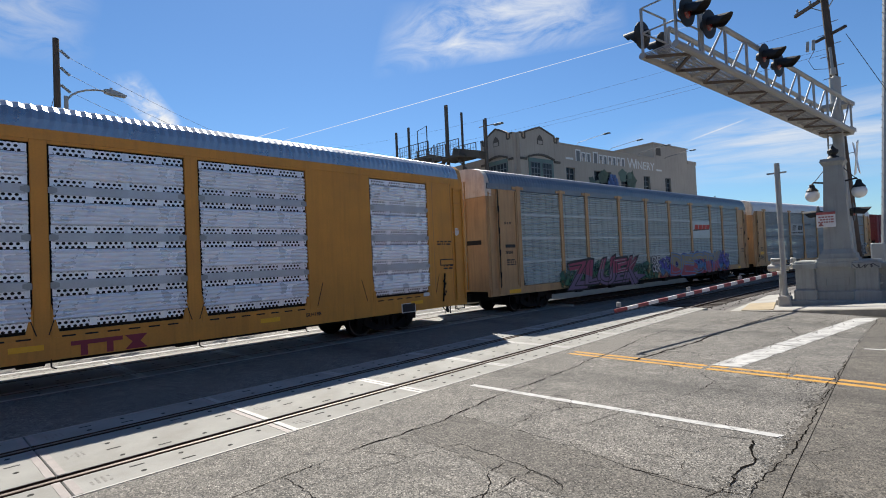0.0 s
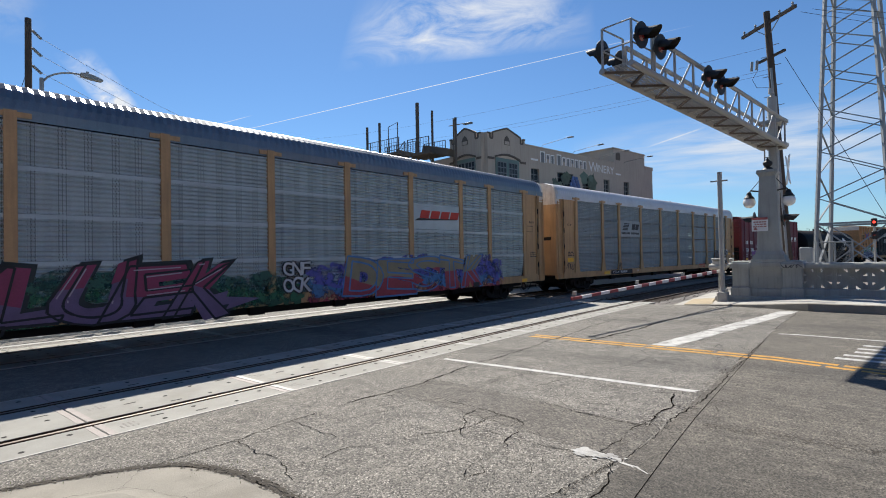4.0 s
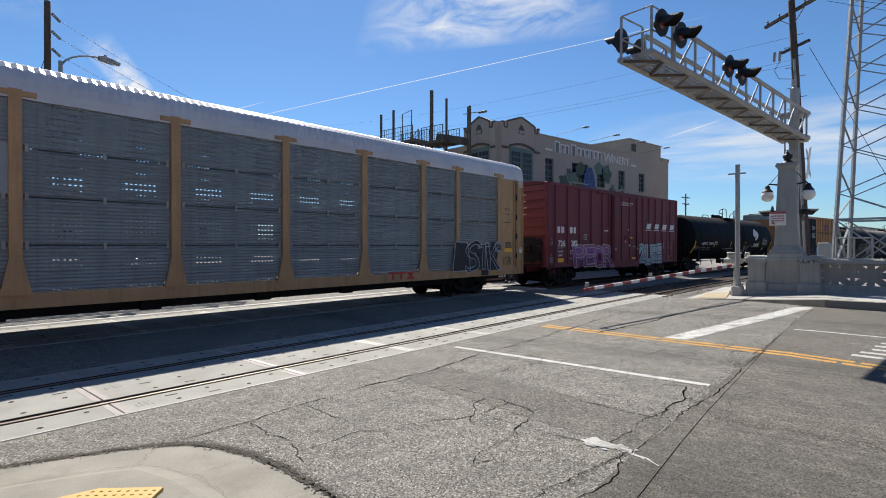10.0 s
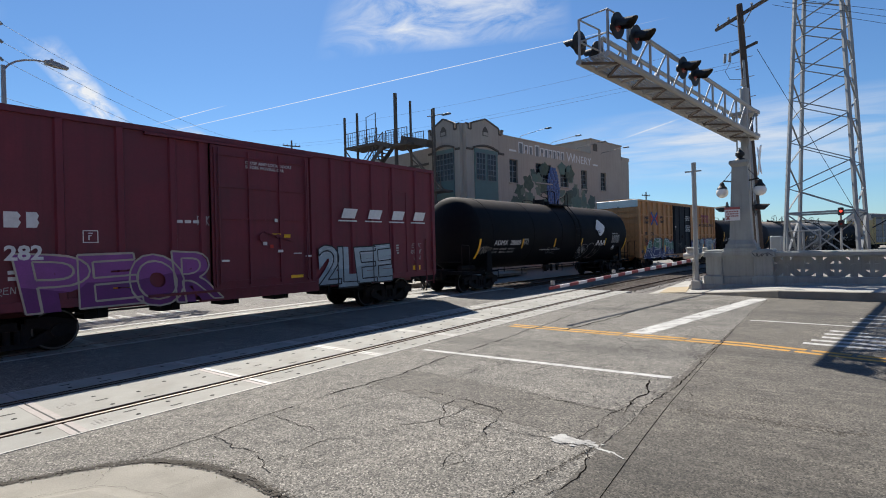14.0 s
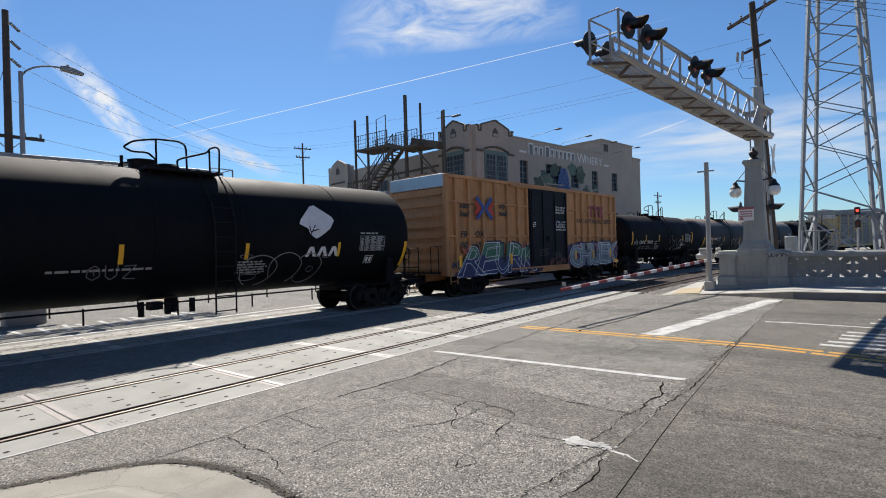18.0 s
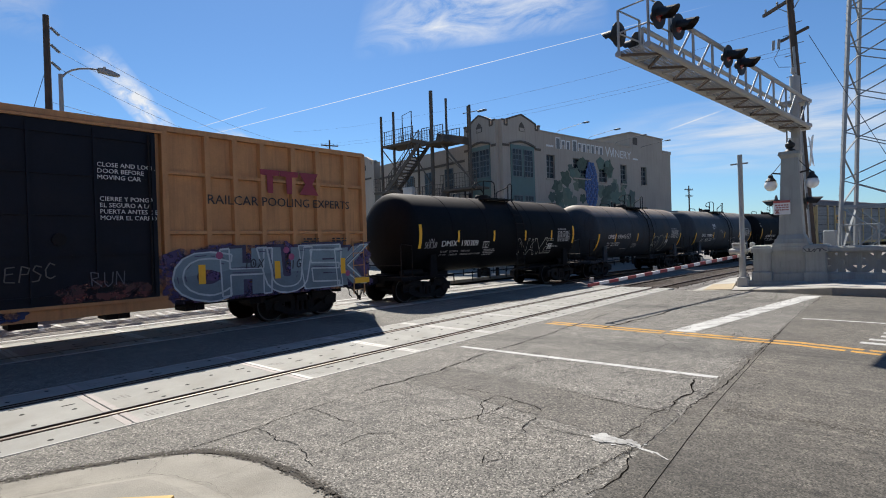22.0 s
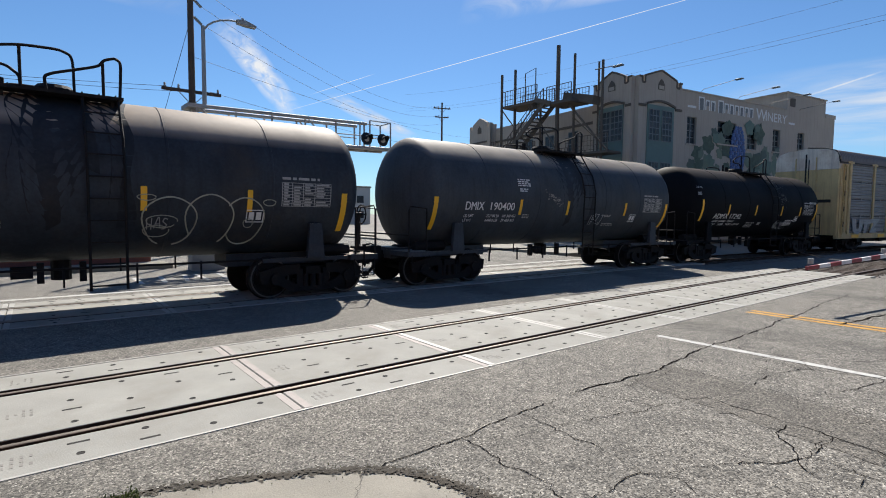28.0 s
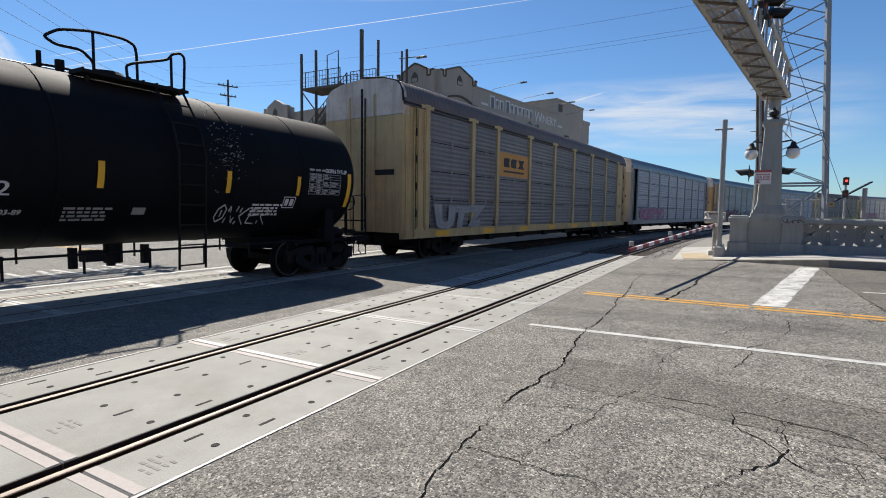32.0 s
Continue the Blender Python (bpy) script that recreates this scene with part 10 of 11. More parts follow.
def utility_pole(x, y, h, arms, label, lean=0.0, r=0.16, group="utility poles"):
    ob = thing("utility_pole", label, "utility pole", group, at=pose(x, y, 0, lean, 0, 0))
    part("pole", Geo().cyl((0, 0, -0.3), (0, 0, h), r, 12, r * 0.68), M["wood"], ob)
    for z, half, yaw in arms:
        c, s = math.cos(radians(yaw)), math.sin(radians(yaw))
        part("crossarm", Geo().beam((-half * c, -half * s, z), (half * c, half * s, z), 0.11, 0.13), M["wood"], ob)
        for k in (-0.9, -0.45, 0.45, 0.9):
            part("insulator", Geo().lathe([(0.03, 0), (0.055, 0.05), (0.035, 0.1), (0.055, 0.14), (0.02, 0.19)], (half * c * k, half * s * k, z + 0.06), 8), M["lattice"], ob)
        for k in (-1, 1):
            part("arm_brace", Geo().beam((0, 0, z - 0.6), (half * c * 0.45 * k, half * s * 0.45 * k, z - 0.05), 0.03), M["lattice"], ob)
    return ob


def wire(name, p, q, sag, label, r=0.009):
    g, pts, n = Geo(), [], 24
    for i in range(n + 1):
        k = i / n
        pts.append((p[0] + (q[0] - p[0]) * k, p[1] + (q[1] - p[1]) * k, p[2] + (q[2] - p[2]) * k - 4 * sag * k * (1 - k)))
    g.tube(pts, r, 5)
    return solid(name, g, M["wire"], label, "wire", group="overhead wires")


def build_poles():
    p = utility_pole(25.0, -4.6, 12.6, [(12.1, 1.5, 50)], "dark leaning wooden utility pole behind the signal mast", 0.0, 0.19)
    p.matrix_basis = pose(25, -4.58, 0, -2.9, 0, 0)
    part("short_arm", Geo().beam((-0.45, -0.6, 10.55), (0.4, 0.5, 10.55), 0.1, 0.1), M["wood"], p)
    for k in (0, 1):
        part("cutout", Geo().cyl((-0.1, 0.55 + 0.2 * k, 10.1), (-0.1, 0.5 + 0.2 * k, 10.5), 0.06, 8), M["lattice"], p)
    part("jumper_wire", Geo().tube([(-0.1, 0.5, 10.1), (-0.1, 0.75, 9.7), (-0.1, 0.6, 9.3), (0, 0.15, 9.2)], 0.012, 5), M["wire"], p)
    for k in range(14):
        part("pole_step", Geo().beam((0, 0.13 * (-1) ** k, 5.2 + 0.45 * k), (0, 0.36 * (-1) ** k, 5.2 + 0.45 * k), 0.025), M["lattice"], p)
    part("riser_pipe", Geo().cyl((-0.2, 0, 0), (-0.14, 0, 10), 0.05, 8), M["lattice"], p)
    p = utility_pole(3.75, 20.0, 12.3, [(7.1, 1.2, 0)], "tall dark wooden utility pole across the tracks", 0.0, 0.17)
    for k, z in enumerate((11.9, 11.15, 10.4)):
        ins = part("strain_insulator", Geo().tube([(0.1, 0.05, z), (0.45, 0.2, z - 0.22)], 0.02, 6), M["lattice"], p)
        g = Geo()
        for i in range(5):
            c = Vector((0.2 + 0.07 * i, 0.1 + 0.03 * i, z - 0.06 - 0.045 * i))
            g.cyl(c - Vector((0.02, 0.01, -0.013)), c + Vector((0.02, 0.01, -0.013)), 0.065, 8)
        part("disc_insulator", g, M["lattice"], p)
        wire("power_line", (4.2, 20.2, z - 0.22), (38.7, 47.3, 15.2 - k * 1.0), 1.6, "black overhead power line")
    part("transformer", Geo().cyl((-0.3, 0, 5.2), (-0.3, 0, 6.2), 0.22, 14), M["lattice"], p)
    for x0, x1 in ((2.75, -22), (4.75, -18)):
        wire("power_line", (x0, 20, 7.2), (x1, 30, 9.0), 0.6, "black overhead power line")
    wire("guy_wire", (3.75, 20, 10.2), (2.4, 30, 0.2), 0.0, "thin guy wire of the pole", 0.012)
    wire("power_line", (3.9, 20, 8.6), (60, 60, 15), 1.2, "black overhead power line")
    wire("power_line", (4.5, 20, 7.2), (60, 64, 14), 1.2, "black overhead power line")
    for x, y, h in ((39.1, 47.5, 15.9), (70, 40, 11), (95, 20, 11), (20, 75, 11), (26, 110, 11), (31, 150, 11)):
        utility_pole(x, y, h, [(h - 0.7, 1.1, -20), (h - 1.8, 0.9, -20)], "distant wooden utility pole", 0.0, 0.15)
    # long faint lines to the right-hand pole
    for dz in (0, -1.0, -1.2):
        wire("power_line", (25, -4.0, 11 + dz), (42, 60, 19.5 + dz * 2), 1.0, "black overhead power line", 0.006)
    wire("guy_wire", (25, -4.6, 10.4), (34, -9.5, 0.2), 0.0, "thin guy wire of the pole", 0.012)
    for k in range(3):
        wire("power_line", (25, -5.2 - 0.4 * k, 12.2), (60, -40 - k * 3, 11), 1.2, "black overhead power line")
    # street lamp
    lamp = thing("street_lamp", "grey steel street lamp with a curved arm", "street lamp", at=pose(3.3, 16.1, 0))
    part("pole", Geo().cyl((0, 0, 0), (0, 0, 8.75), 0.1, 14, 0.07), M["lattice"], lamp)
    pts = [(0, 0, 8.45)] + [(1.25 * (1 - math.cos(radians(a))), 0, 8.45 + 0.75 * math.sin(radians(a))) for a in (15, 30, 45, 60, 75, 90)]
    part("arm", Geo().tube(pts, 0.035, 8), M["lattice"], lamp)
    part("lamp_head", Geo().prism([(1.2, 9.24), (1.4, 9.28), (1.65, 9.24), (1.95, 9.14), (1.95, 9.08), (1.6, 9.08), (1.25, 9.12)], -0.13, 0.13), M["lattice"], lamp)
    part("photocell", Geo().cyl((1.45, 0, 9.25), (1.45, 0, 9.36), 0.05, 8), M["signal"], lamp)


build_signals()
build_pylon()
build_tower()
build_panel_post()
build_poles()


# ---- the winery ----
def build_winery():
    """Two-storey stucco building. Local x runs along the signed wall, y into the building, origin below the gable's middle."""
    d = Vector((54.1 - 31.1, 10.3 - 13.8)).normalized()
    base = pose(31.1, 13.8, 0, 0, 0, math.degrees(math.atan2(d.y, d.x)))
    ob = thing("winery_building", "grey-tan stucco winery building with stepped gables and a grape mural", "building", at=base)
    S, T = M["stucco"], M["stucco_dark"]
    ZT, E = 10.52, 23.4
    wins = [(3.1, 4.15, 6.95, 8.82), (6.6, 8.9, 7.2, 8.82), (10.3, 11.6, 7.05, 8.84), (13.8, 14.85, 7.1, 8.84), (17.45, 18.5, 7.15, 8.9)]
    low = [(3.1, 4.15, 3.0, 5.0), (6.8, 8.4, 3.0, 5.0), (10.3, 11.6, 3.0, 5.0), (13.8, 14.85, 3.0, 5.0), (17.45, 18.5, 3.0, 5.0)]
    # front wall in strips round its openings
    cuts = sorted({0.0 + 2.0, E, *[a for w in wins for a in w[:2]]})
    g = Geo()
    for a, b in zip(cuts, cuts[1:]):
        hole = [w for w in wins + low if w[0] <= a + 0.01 and w[1] >= b - 0.01]
        z = 0.0
        for w in sorted(hole, key=lambda w: w[2]):
            g.box(a, 0, z, b, 0.35, w[2])
            z = w[3]
        g.box(a, 0, z, b, 0.35, ZT)
    part("front_wall", g, S, ob)
    for a, b, z0, z1 in wins + low:
        w = part("window", Geo().box(a, 0.2, z0, b, 0.22, z1), M["glass"], ob, "dark multi-pane window")
        g = Geo()
        for k in range(3):
            x = a + (b - a) * k / 2
            g.box(x - 0.035, 0.14, z0, x + 0.035, 0.19, z1)
        for k in range(5):
            z = z0 + (z1 - z0) * k / 4
            g.box(a, 0.145, z - 0.03, b, 0.185, z + 0.03)
        part("window_frame", g, M["frame"], w)
        part("window_sill", Geo().box(a - 0.1, -0.08, z0 - 0.1, b + 0.1, 0.2, z0), S, w)
    # tilted-open sashes
    for x, z in ((10.35, 7.9), (13.85, 7.95)):
        part("open_sash", Geo().box(0, 0, 0, 1.1, 0.03, 0.5), M["frame"], ob).matrix_basis = pose(x, 0.1, z, -55)
    part("parapet_cap", Geo().box(2.0, -0.06, ZT, 15.7, 0.42, ZT + 0.1), S, ob)
    # right-hand block and end wall
    part("stair_block", Geo().box(15.7, 0.02, ZT - 0.02, 21.8, 4.0, 11.95), S, ob)
    part("block_cap", Geo().box(15.6, -0.05, 11.95, 21.9, 4.1, 12.05), S, ob)
    part("block_door", Geo().box(16.1, -0.0, 10.9, 16.9, 0.02, 11.6), T, ob)
    part("end_wall", Geo().box(E - 0.35, 0.35, 0, E, 14, 10.8), S, ob)
    part("end_cap", Geo().box(21.8, -0.05, ZT, E + 0.06, 14, 10.86), S, ob)
    part("roof", Geo().box(2.0, 0.35, 9.3, E - 0.35, 16, 9.5), M["patch"], ob)
    part("rear_wall", Geo().box(-2.2, 15.6, 0, E, 16, 9.6), S, ob)
    # corner tower with two stepped gables
    def gable(x0, x1, z0):
        c = (x0 + x1) / 2
        w = x1 - x0
        return [(x0, 0), (x1, 0), (x1, z0 + 0.35), (x1 - 0.28, z0 + 0.35), (x1 - 0.28, z0), (x1 - 0.55, z0), (x1 - 0.55, z0 + 0.45), (c + w * 0.12, z0 + 0.8), (c, z0 + 0.95), (c - w * 0.12, z0 + 0.8), (x0 + 0.55, z0 + 0.45), (x0 + 0.55, z0), (x0 + 0.28, z0), (x0 + 0.28, z0 + 0.35), (x0, z0 + 0.35)]
    for nm, m, span in (("tower_front", Matrix(), (-2.25, 2.0)), ("tower_side", pose(-2.25, 0, 0, 0, 0, 90) @ pose(0, -0.0, 0), (0.0, 3.3))):
        pts = gable(span[0], span[1], 10.5)
        if nm == "tower_side":
            m = pose(-2.25, 3.3, 0, 0, 0, -90)
        o = part(nm, Geo().prism(pts, -0.32, 0.0), S, ob)
        o.matrix_basis = m @ pose(0, 0, 0)
        x0, x1 = span
        c = (x0 + x1) / 2
        g = Geo()
        top = pts[2:]
        for p, q in zip(top, top[1:]):
            g.beam((p[0], -0.34, p[1] - 0.05), (q[0], -0.34, q[1] - 0.05), 0.12, 0.04, (0, 1, 0))
        part("gable_trim", g, T, o, "dark brown painted gable trim")
        part("gable_niche", Geo().prism([(c - 0.3, 10.15), (c + 0.3, 10.15), (c + 0.3, 10.5), (c + 0.16, 10.72), (c, 10.85), (c - 0.16, 10.72), (c - 0.3, 10.5)], -0.35, -0.3), T, o)
        part("niche_sill", Geo().box(c - 0.24, -0.36, 10.18, c + 0.24, -0.3, 10.42), S, o)
        # shallow bay of windows below, under a dark arched hood
        hw = 1.45 if x1 - x0 > 4 else 1.2
        g = Geo()
        n = 10
        for k in range(n):
            a0, a1 = c - hw + 2 * hw * k / n, c - hw + 2 * hw * (k + 1) / n
            e0, e1 = [9.05 + 0.28 * math.sin(math.pi * j / n) for j in (k, k + 1)]
            g.add([(a0, -0.42, e0), (a1, -0.42, e1), (a1, -0.42, e1 + 0.14), (a0, -0.42, e0 + 0.14), (a0, -0.3, e0), (a1, -0.3, e1), (a1, -0.3, e1 + 0.14), (a0, -0.3, e0 + 0.14)], [(0, 1, 2, 3), (4, 7, 6, 5), (3, 2, 6, 7), (0, 4, 5, 1)])
        part("hood_mould", g, T, o)
        for k in (0, 1):
            part("string_course", Geo().box(x0 if k == 0 else c + hw, -0.38, 8.92, c - hw if k == 0 else x1, -0.3, 9.08), T, o)
        part("bay_panel", Geo().box(c - hw + 0.14, -0.38, 3.4, c + hw - 0.14, -0.31, 9.1), M["teal"], o, "teal painted window bay")
        for k in (0, 1):
            a = c - 1.15 + k * 1.25 if x1 - x0 > 4 else c - 0.95 + k * 1.05
            for z0, z1 in ((6.8, 8.8), (3.4, 5.4)):
                w = part("window", Geo().box(a, -0.41, z0, a + 0.95, -0.39, z1), M["glass"], o)
                g = Geo()
                for q in range(4):
                    g.box(a + 0.95 * q / 3 - 0.025, -0.43, z0, a + 0.95 * q / 3 + 0.025, -0.412, z1)
                for q in range(6):
                    g.box(a, -0.432, z0 + (z1 - z0) * q / 5 - 0.025, a + 0.95, -0.414, z0 + (z1 - z0) * q / 5 + 0.025)
                part("window_frame", g, M["frame"], w)
    # side wall back to the second, lower tower
    part("side_wall", Geo().box(-2.25, 3.3, 0, -1.9, 15.4, 9.6), S, ob)
    part("side_course", Geo().box(-2.33, 3.3, 8.3, -2.25, 15.4, 8.48), T, ob)
    for k in range(4):
        y = 5.0 + k * 2.6
        w = part("window", Geo().box(-2.29, y, 6.2, -2.26, y + 1.0, 8.0), M["glass"], ob)
        g = Geo()
        for q in range(3):
            g.box(-2.31, y + q * 0.5 - 0.03, 6.2, -2.292, y + q * 0.5 + 0.03, 8.0)
            g.box(-2.312, y, 6.2 + q * 0.9 - 0.03, -2.294, y + 1.0, 6.2 + q * 0.9 + 0.03)
        part("window_frame", g, M["frame"], w)
    pts = [(p[0], p[1] - 0.35) for p in gable(0.0, 3.4, 10.1)]
    o = part("tower_rear", Geo().prism(pts, -0.32, 0.0), S, ob)
    o.matrix_basis = pose(-2.6, 18.8, 0, 0, 0, -90)
    part("gable_niche", Geo().prism([(1.4, 9.3), (2.0, 9.3), (2.0, 9.7), (1.7, 10.0), (1.4, 9.7)], -0.35, -0.3), T, o)
    part("hood_mould", Geo().box(0.5, -0.4, 8.4, 2.9, -0.3, 8.55), T, o)
    part("tower_rear_side", Geo().box(-2.9, 15.4, 0, -2.2, 15.7, 10.0), S, ob)
    # painted name: outlined letter blocks for the owner's name, the last word in type
    g, h = Geo(), Geo()
    x = 4.3
    for wd in ("3.", "7."):
        n = int(wd[0])
        for k in range(n):
            big = k == 0
            w, zh = (0.7, 0.92) if big else (0.57, 0.72)
            z = 9.4 if big else 9.45
            g.box(x, -0.012, z, x + 0.1, -0.004, z + zh)
            g.box(x + w - 0.16, -0.012, z, x + w - 0.06, -0.004, z + zh)
            g.box(x + 0.1, -0.0118, z + zh - 0.1, x + w - 0.16, -0.004, z + zh)
            h.box(x + 0.1, -0.009, z + (0.3 if k % 2 else 0.0), x + w - 0.16, -0.0035, z + zh - 0.1)
            x += w + 0.06
        x += 0.22
    part("painted_sign", g, M["decal"], ob, "white outlined painted letter blocks")["kind"] = "stuff"
    part("painted_shadow", h, M["frame"], ob)["kind"] = "stuff"
    words("W", 1.25, M["decal"], ob, pose(x + 0.05, -0.008, 9.38), stretch=1.1)
    words("INERY", 1.0, M["decal"], ob, pose(x + 1.3, -0.008, 9.42), stretch=1.12)
    for dx in (3.1, 16.0):
        part("sign_flourish", Geo().box(dx, -0.01, 9.45, dx + 0.9, -0.004, 9.6), M["decal"], ob)
    # grape mural: flat painted leaves and a hanging bunch
    rnd = random.Random(9)
    for k in range(70):
        x = rnd.uniform(3.4, 15.6)
        z = rnd.uniform(4.2, 7.2) if not 6 < x < 12.5 else rnd.uniform(4.2, 9.0)
        r = rnd.uniform(0.35, 0.85)
        if 8.0 < x < 10.2 and z > 5:
            continue
        pts, n, a0 = [], 15, rnd.random() * 6.28
        for i in range(n):
            a = a0 + 6.28319 * i / n
            q = r * (1.0 if i % 3 == 0 else 0.72 if i % 3 == 1 else 0.82) * rnd.uniform(0.85, 1.1)
            pts.append((x + q * math.cos(a), -0.006 - 0.0006 * k, z + q * math.sin(a)))
        g = Geo().add(pts, [tuple(range(n))])
        part("mural_leaf", g, (M["leafpaint"], paint(0.10, 0.15, 0.11), paint(0.06, 0.085, 0.065), paint(0.13, 0.16, 0.11))[k % 4], ob)
    grape = Geo().lathe([(0.17, 0), (0.13, -0.03), (0.01, -0.04)], n=10, axis="y")
    gm = [grape.mesh("mural_grape", M["grapepaint"]), grape.mesh("mural_grape", paint(0.045, 0.075, 0.2))]
    for r in range(17):
        wide = max(1, int(7.2 * math.sin(math.pi * min(1, (r + 2.5) / 19)) ** 0.7))
        for c in range(wide):
            o = part("mural_grape", gm[(r + c) % 2], None, ob)
            o.matrix_basis = pose(9.1 + (c - (wide - 1) / 2) * 0.29 + rnd.uniform(-0.05, 0.05), -0.035, 8.5 - r * 0.27)
    # sign lamps on long arms
    for x in (4.6, 9.0, 13.2, 17.6):
        o = part("sign_lamp", Geo().tube([(x, 0.2, ZT + 0.05), (x, -0.1, ZT + 0.3), (x + 0.3, -2.3, ZT + 0.55)], 0.018, 6), M["frame"], ob)
        part("lamp_shade", Geo().cham(x + 0.15, -2.75, ZT + 0.49, x + 0.42, -2.25, ZT + 0.57, 0.02), M["frame"], o)
    return ob


def build_stairs():
    """Steel fire stair on posts beside the winery's tower."""
    ob = thing("fire_stair", "dark steel exterior stair with mesh landings beside the winery", "fire stair")
    I = M["stucco_dark"]
    X0, X1 = 26.3, 28.2
    for x, y, h, r in ((27.17, 19.05, 13.6, 0.14), (27.9, 18.2, 13.0, 0.09), (29.0, 17.0, 12.4, 0.07), (26.4, 23.8, 12.4, 0.1), (26.9, 22.9, 12.7, 0.1), (28.2, 21.5, 10.0, 0.09)):
        part("stair_post", Geo().cyl((x, y, 0), (x, y, h), r, 12), I, ob)
    def rail(y0, y1, z0, z1, x):
        top = part("railing", Geo().beam((x, y0, z0 + 1.05), (x, y1, z1 + 1.05), 0.04), I, ob)
        n = max(2, int(abs(y1 - y0) / 0.25))
        for k in range(n + 1):
            y, z = y0 + (y1 - y0) * k / n, z0 + (z1 - z0) * k / n
            part("railing_bar", Geo().beam((x, y, z), (x, y, z + 1.05), 0.02 if k % 4 else 0.05), I, top)
        for q in (0.12, 0.4, 0.7):
            part("railing_wire", Geo().beam((x, y0, z0 + q), (x, y1, z1 + q), 0.02), I, top)
    for nm, y0, y1, z in (("landing", 20.2, 23.6, 10.0), ("landing", 17.2, 19.3, 9.6), ("landing", 22.0, 24.8, 6.4), ("landing", 17.4, 20.4, 5.3)):
        part(nm, Geo().box(X0, y0, z - 0.18, X1, y1, z), I, ob)
        rail(y0, y1, z, z, X0)
        rail(y0, y1, z, z, X1)
    g = Geo()
    for x in (X0, X1 - 0.8):
        for p, q in (((x, 20.4, 10.0), (x, 18.9, 9.5)), ((x, 19.6, 9.6), (x, 23.2, 6.4)), ((x, 22.2, 6.4), (x, 19.0, 3.6))):
            g.beam(p, q, 0.1, 0.3)
    part("stringer", g, I, ob)
    for k in range(16):
        y, z = 19.6 + 3.6 * k / 15, 9.6 - 3.2 * k / 15
        part("tread", Geo().box(X0, y - 0.13, z - 0.02, X1 - 0.8, y + 0.13, z + 0.02), I, ob)
    rail(19.6, 23.2, 9.6, 6.4, X0)
    for p, q in (((26.4, 23.8, 9.8), (26.6, 21.0, 6.6)), ((26.4, 23.8, 6.3), (26.6, 21.0, 9.4)), ((26.9, 18.6, 6.0), (26.9, 21.0, 9.4)), ((28.0, 18.2, 8.6), (28.8, 15.6, 6.0))):
        part("brace", Geo().beam(p, q, 0.07), I, ob)
    part("ramp", Geo().beam((27.6, 16.1, 9.45), (27.4, 18.4, 10.0), 1.0, 0.5), I, ob, "closed dark gangway to the tower")
    part("landing", Geo().box(26.7, 14.6, 5.85, 28.2, 17.9, 6.0), I, ob)
    rail(14.6, 17.9, 6.0, 6.0, 26.7)
    part("brace", Geo().beam((27.0, 17.95, 9.4), (27.0, 14.8, 6.0), 0.1), I, ob)
    part("brace", Geo().beam((27.0, 17.4, 6.0), (27.0, 21.0, 3.0), 0.12, 0.4), I, ob)
    part("stair_post", Geo().cyl((27.1, 15.35, 0), (27.1, 15.35, 11.8), 0.09, 10), I, ob)
    part("lamp_arm", Geo().tube([(27.1, 15.95, 11.3), (27.1, 14.6, 11.25)], 0.03, 6), I, ob)
    part("lamp_shade", Geo().cham(26.98, 13.9, 11.14, 27.22, 14.6, 11.24, 0.02), M["frame"], ob)
    part("gate_cage", Geo().tube([(26.6, 21.6, 10), (26.6, 21.6, 12.1), (26.6, 20.6, 12.3), (26.6, 20.6, 10)], 0.04, 6), I, ob)
    part("duct", Geo().cham(25.8, 20.0, 5.2, 26.2, 21.0, 6.4, 0.05), M["plaster"], ob)


# ---- beyond the tracks ----
def leafy(name, label, trunk, blobs, leaves, size, seed, category="tree", green="leaf"):
    """A tapered trunk with limbs and a crown of single leaf clusters gathered in uneven clumps."""
    rnd = random.Random(seed)
    ob = thing(name, label, category, "trees" if category == "tree" else "")
    if trunk:
        x, y, h = trunk
        g = Geo().cyl((x, y, -0.2), (x + 0.1, y, h * 0.5), 0.24, 10, 0.17)
        for cx, cy, cz, r in blobs[:9]:
            g.cyl((x + 0.1, y, h * 0.45), ((x + cx) / 2, (y + cy) / 2, (h * 0.5 + cz) / 2), 0.1, 7, 0.06)
            g.cyl(((x + cx) / 2, (y + cy) / 2, (h * 0.5 + cz) / 2), (cx, cy, cz), 0.06, 6, 0.02)
        part("trunk", g, M["bark"], ob)
    v, f = [], []
    per = leaves // len(blobs)
    for cx, cy, cz, r in blobs:
        for _ in range(per):
            d = Vector((rnd.gauss(0, 1), rnd.gauss(0, 1), rnd.gauss(0, 1) * 0.8)).normalized() * r * rnd.uniform(0.55, 1.08)
            n = (d.normalized() + Vector((rnd.gauss(0, 0.5), rnd.gauss(0, 0.5), rnd.gauss(0.4, 0.5)))).normalized()
            s = n.orthogonal().normalized() * size * rnd.uniform(0.6, 1.3)
            u = n.cross(s)
            c = Vector((cx, cy, cz)) + d
            k = len(v)
            v += [tuple(c - s * 0.5), tuple(c - u * 0.32), tuple(c + s * 0.6), tuple(c + u * 0.32)]
            f.append((k, k + 1, k + 2, k + 3))
    me = bpy.data.meshes.new("crown")
    me.from_pydata(v, [], f)
    me.materials.append(M[green])
    part("crown", me, None, ob, "dense green leaves")
    return ob


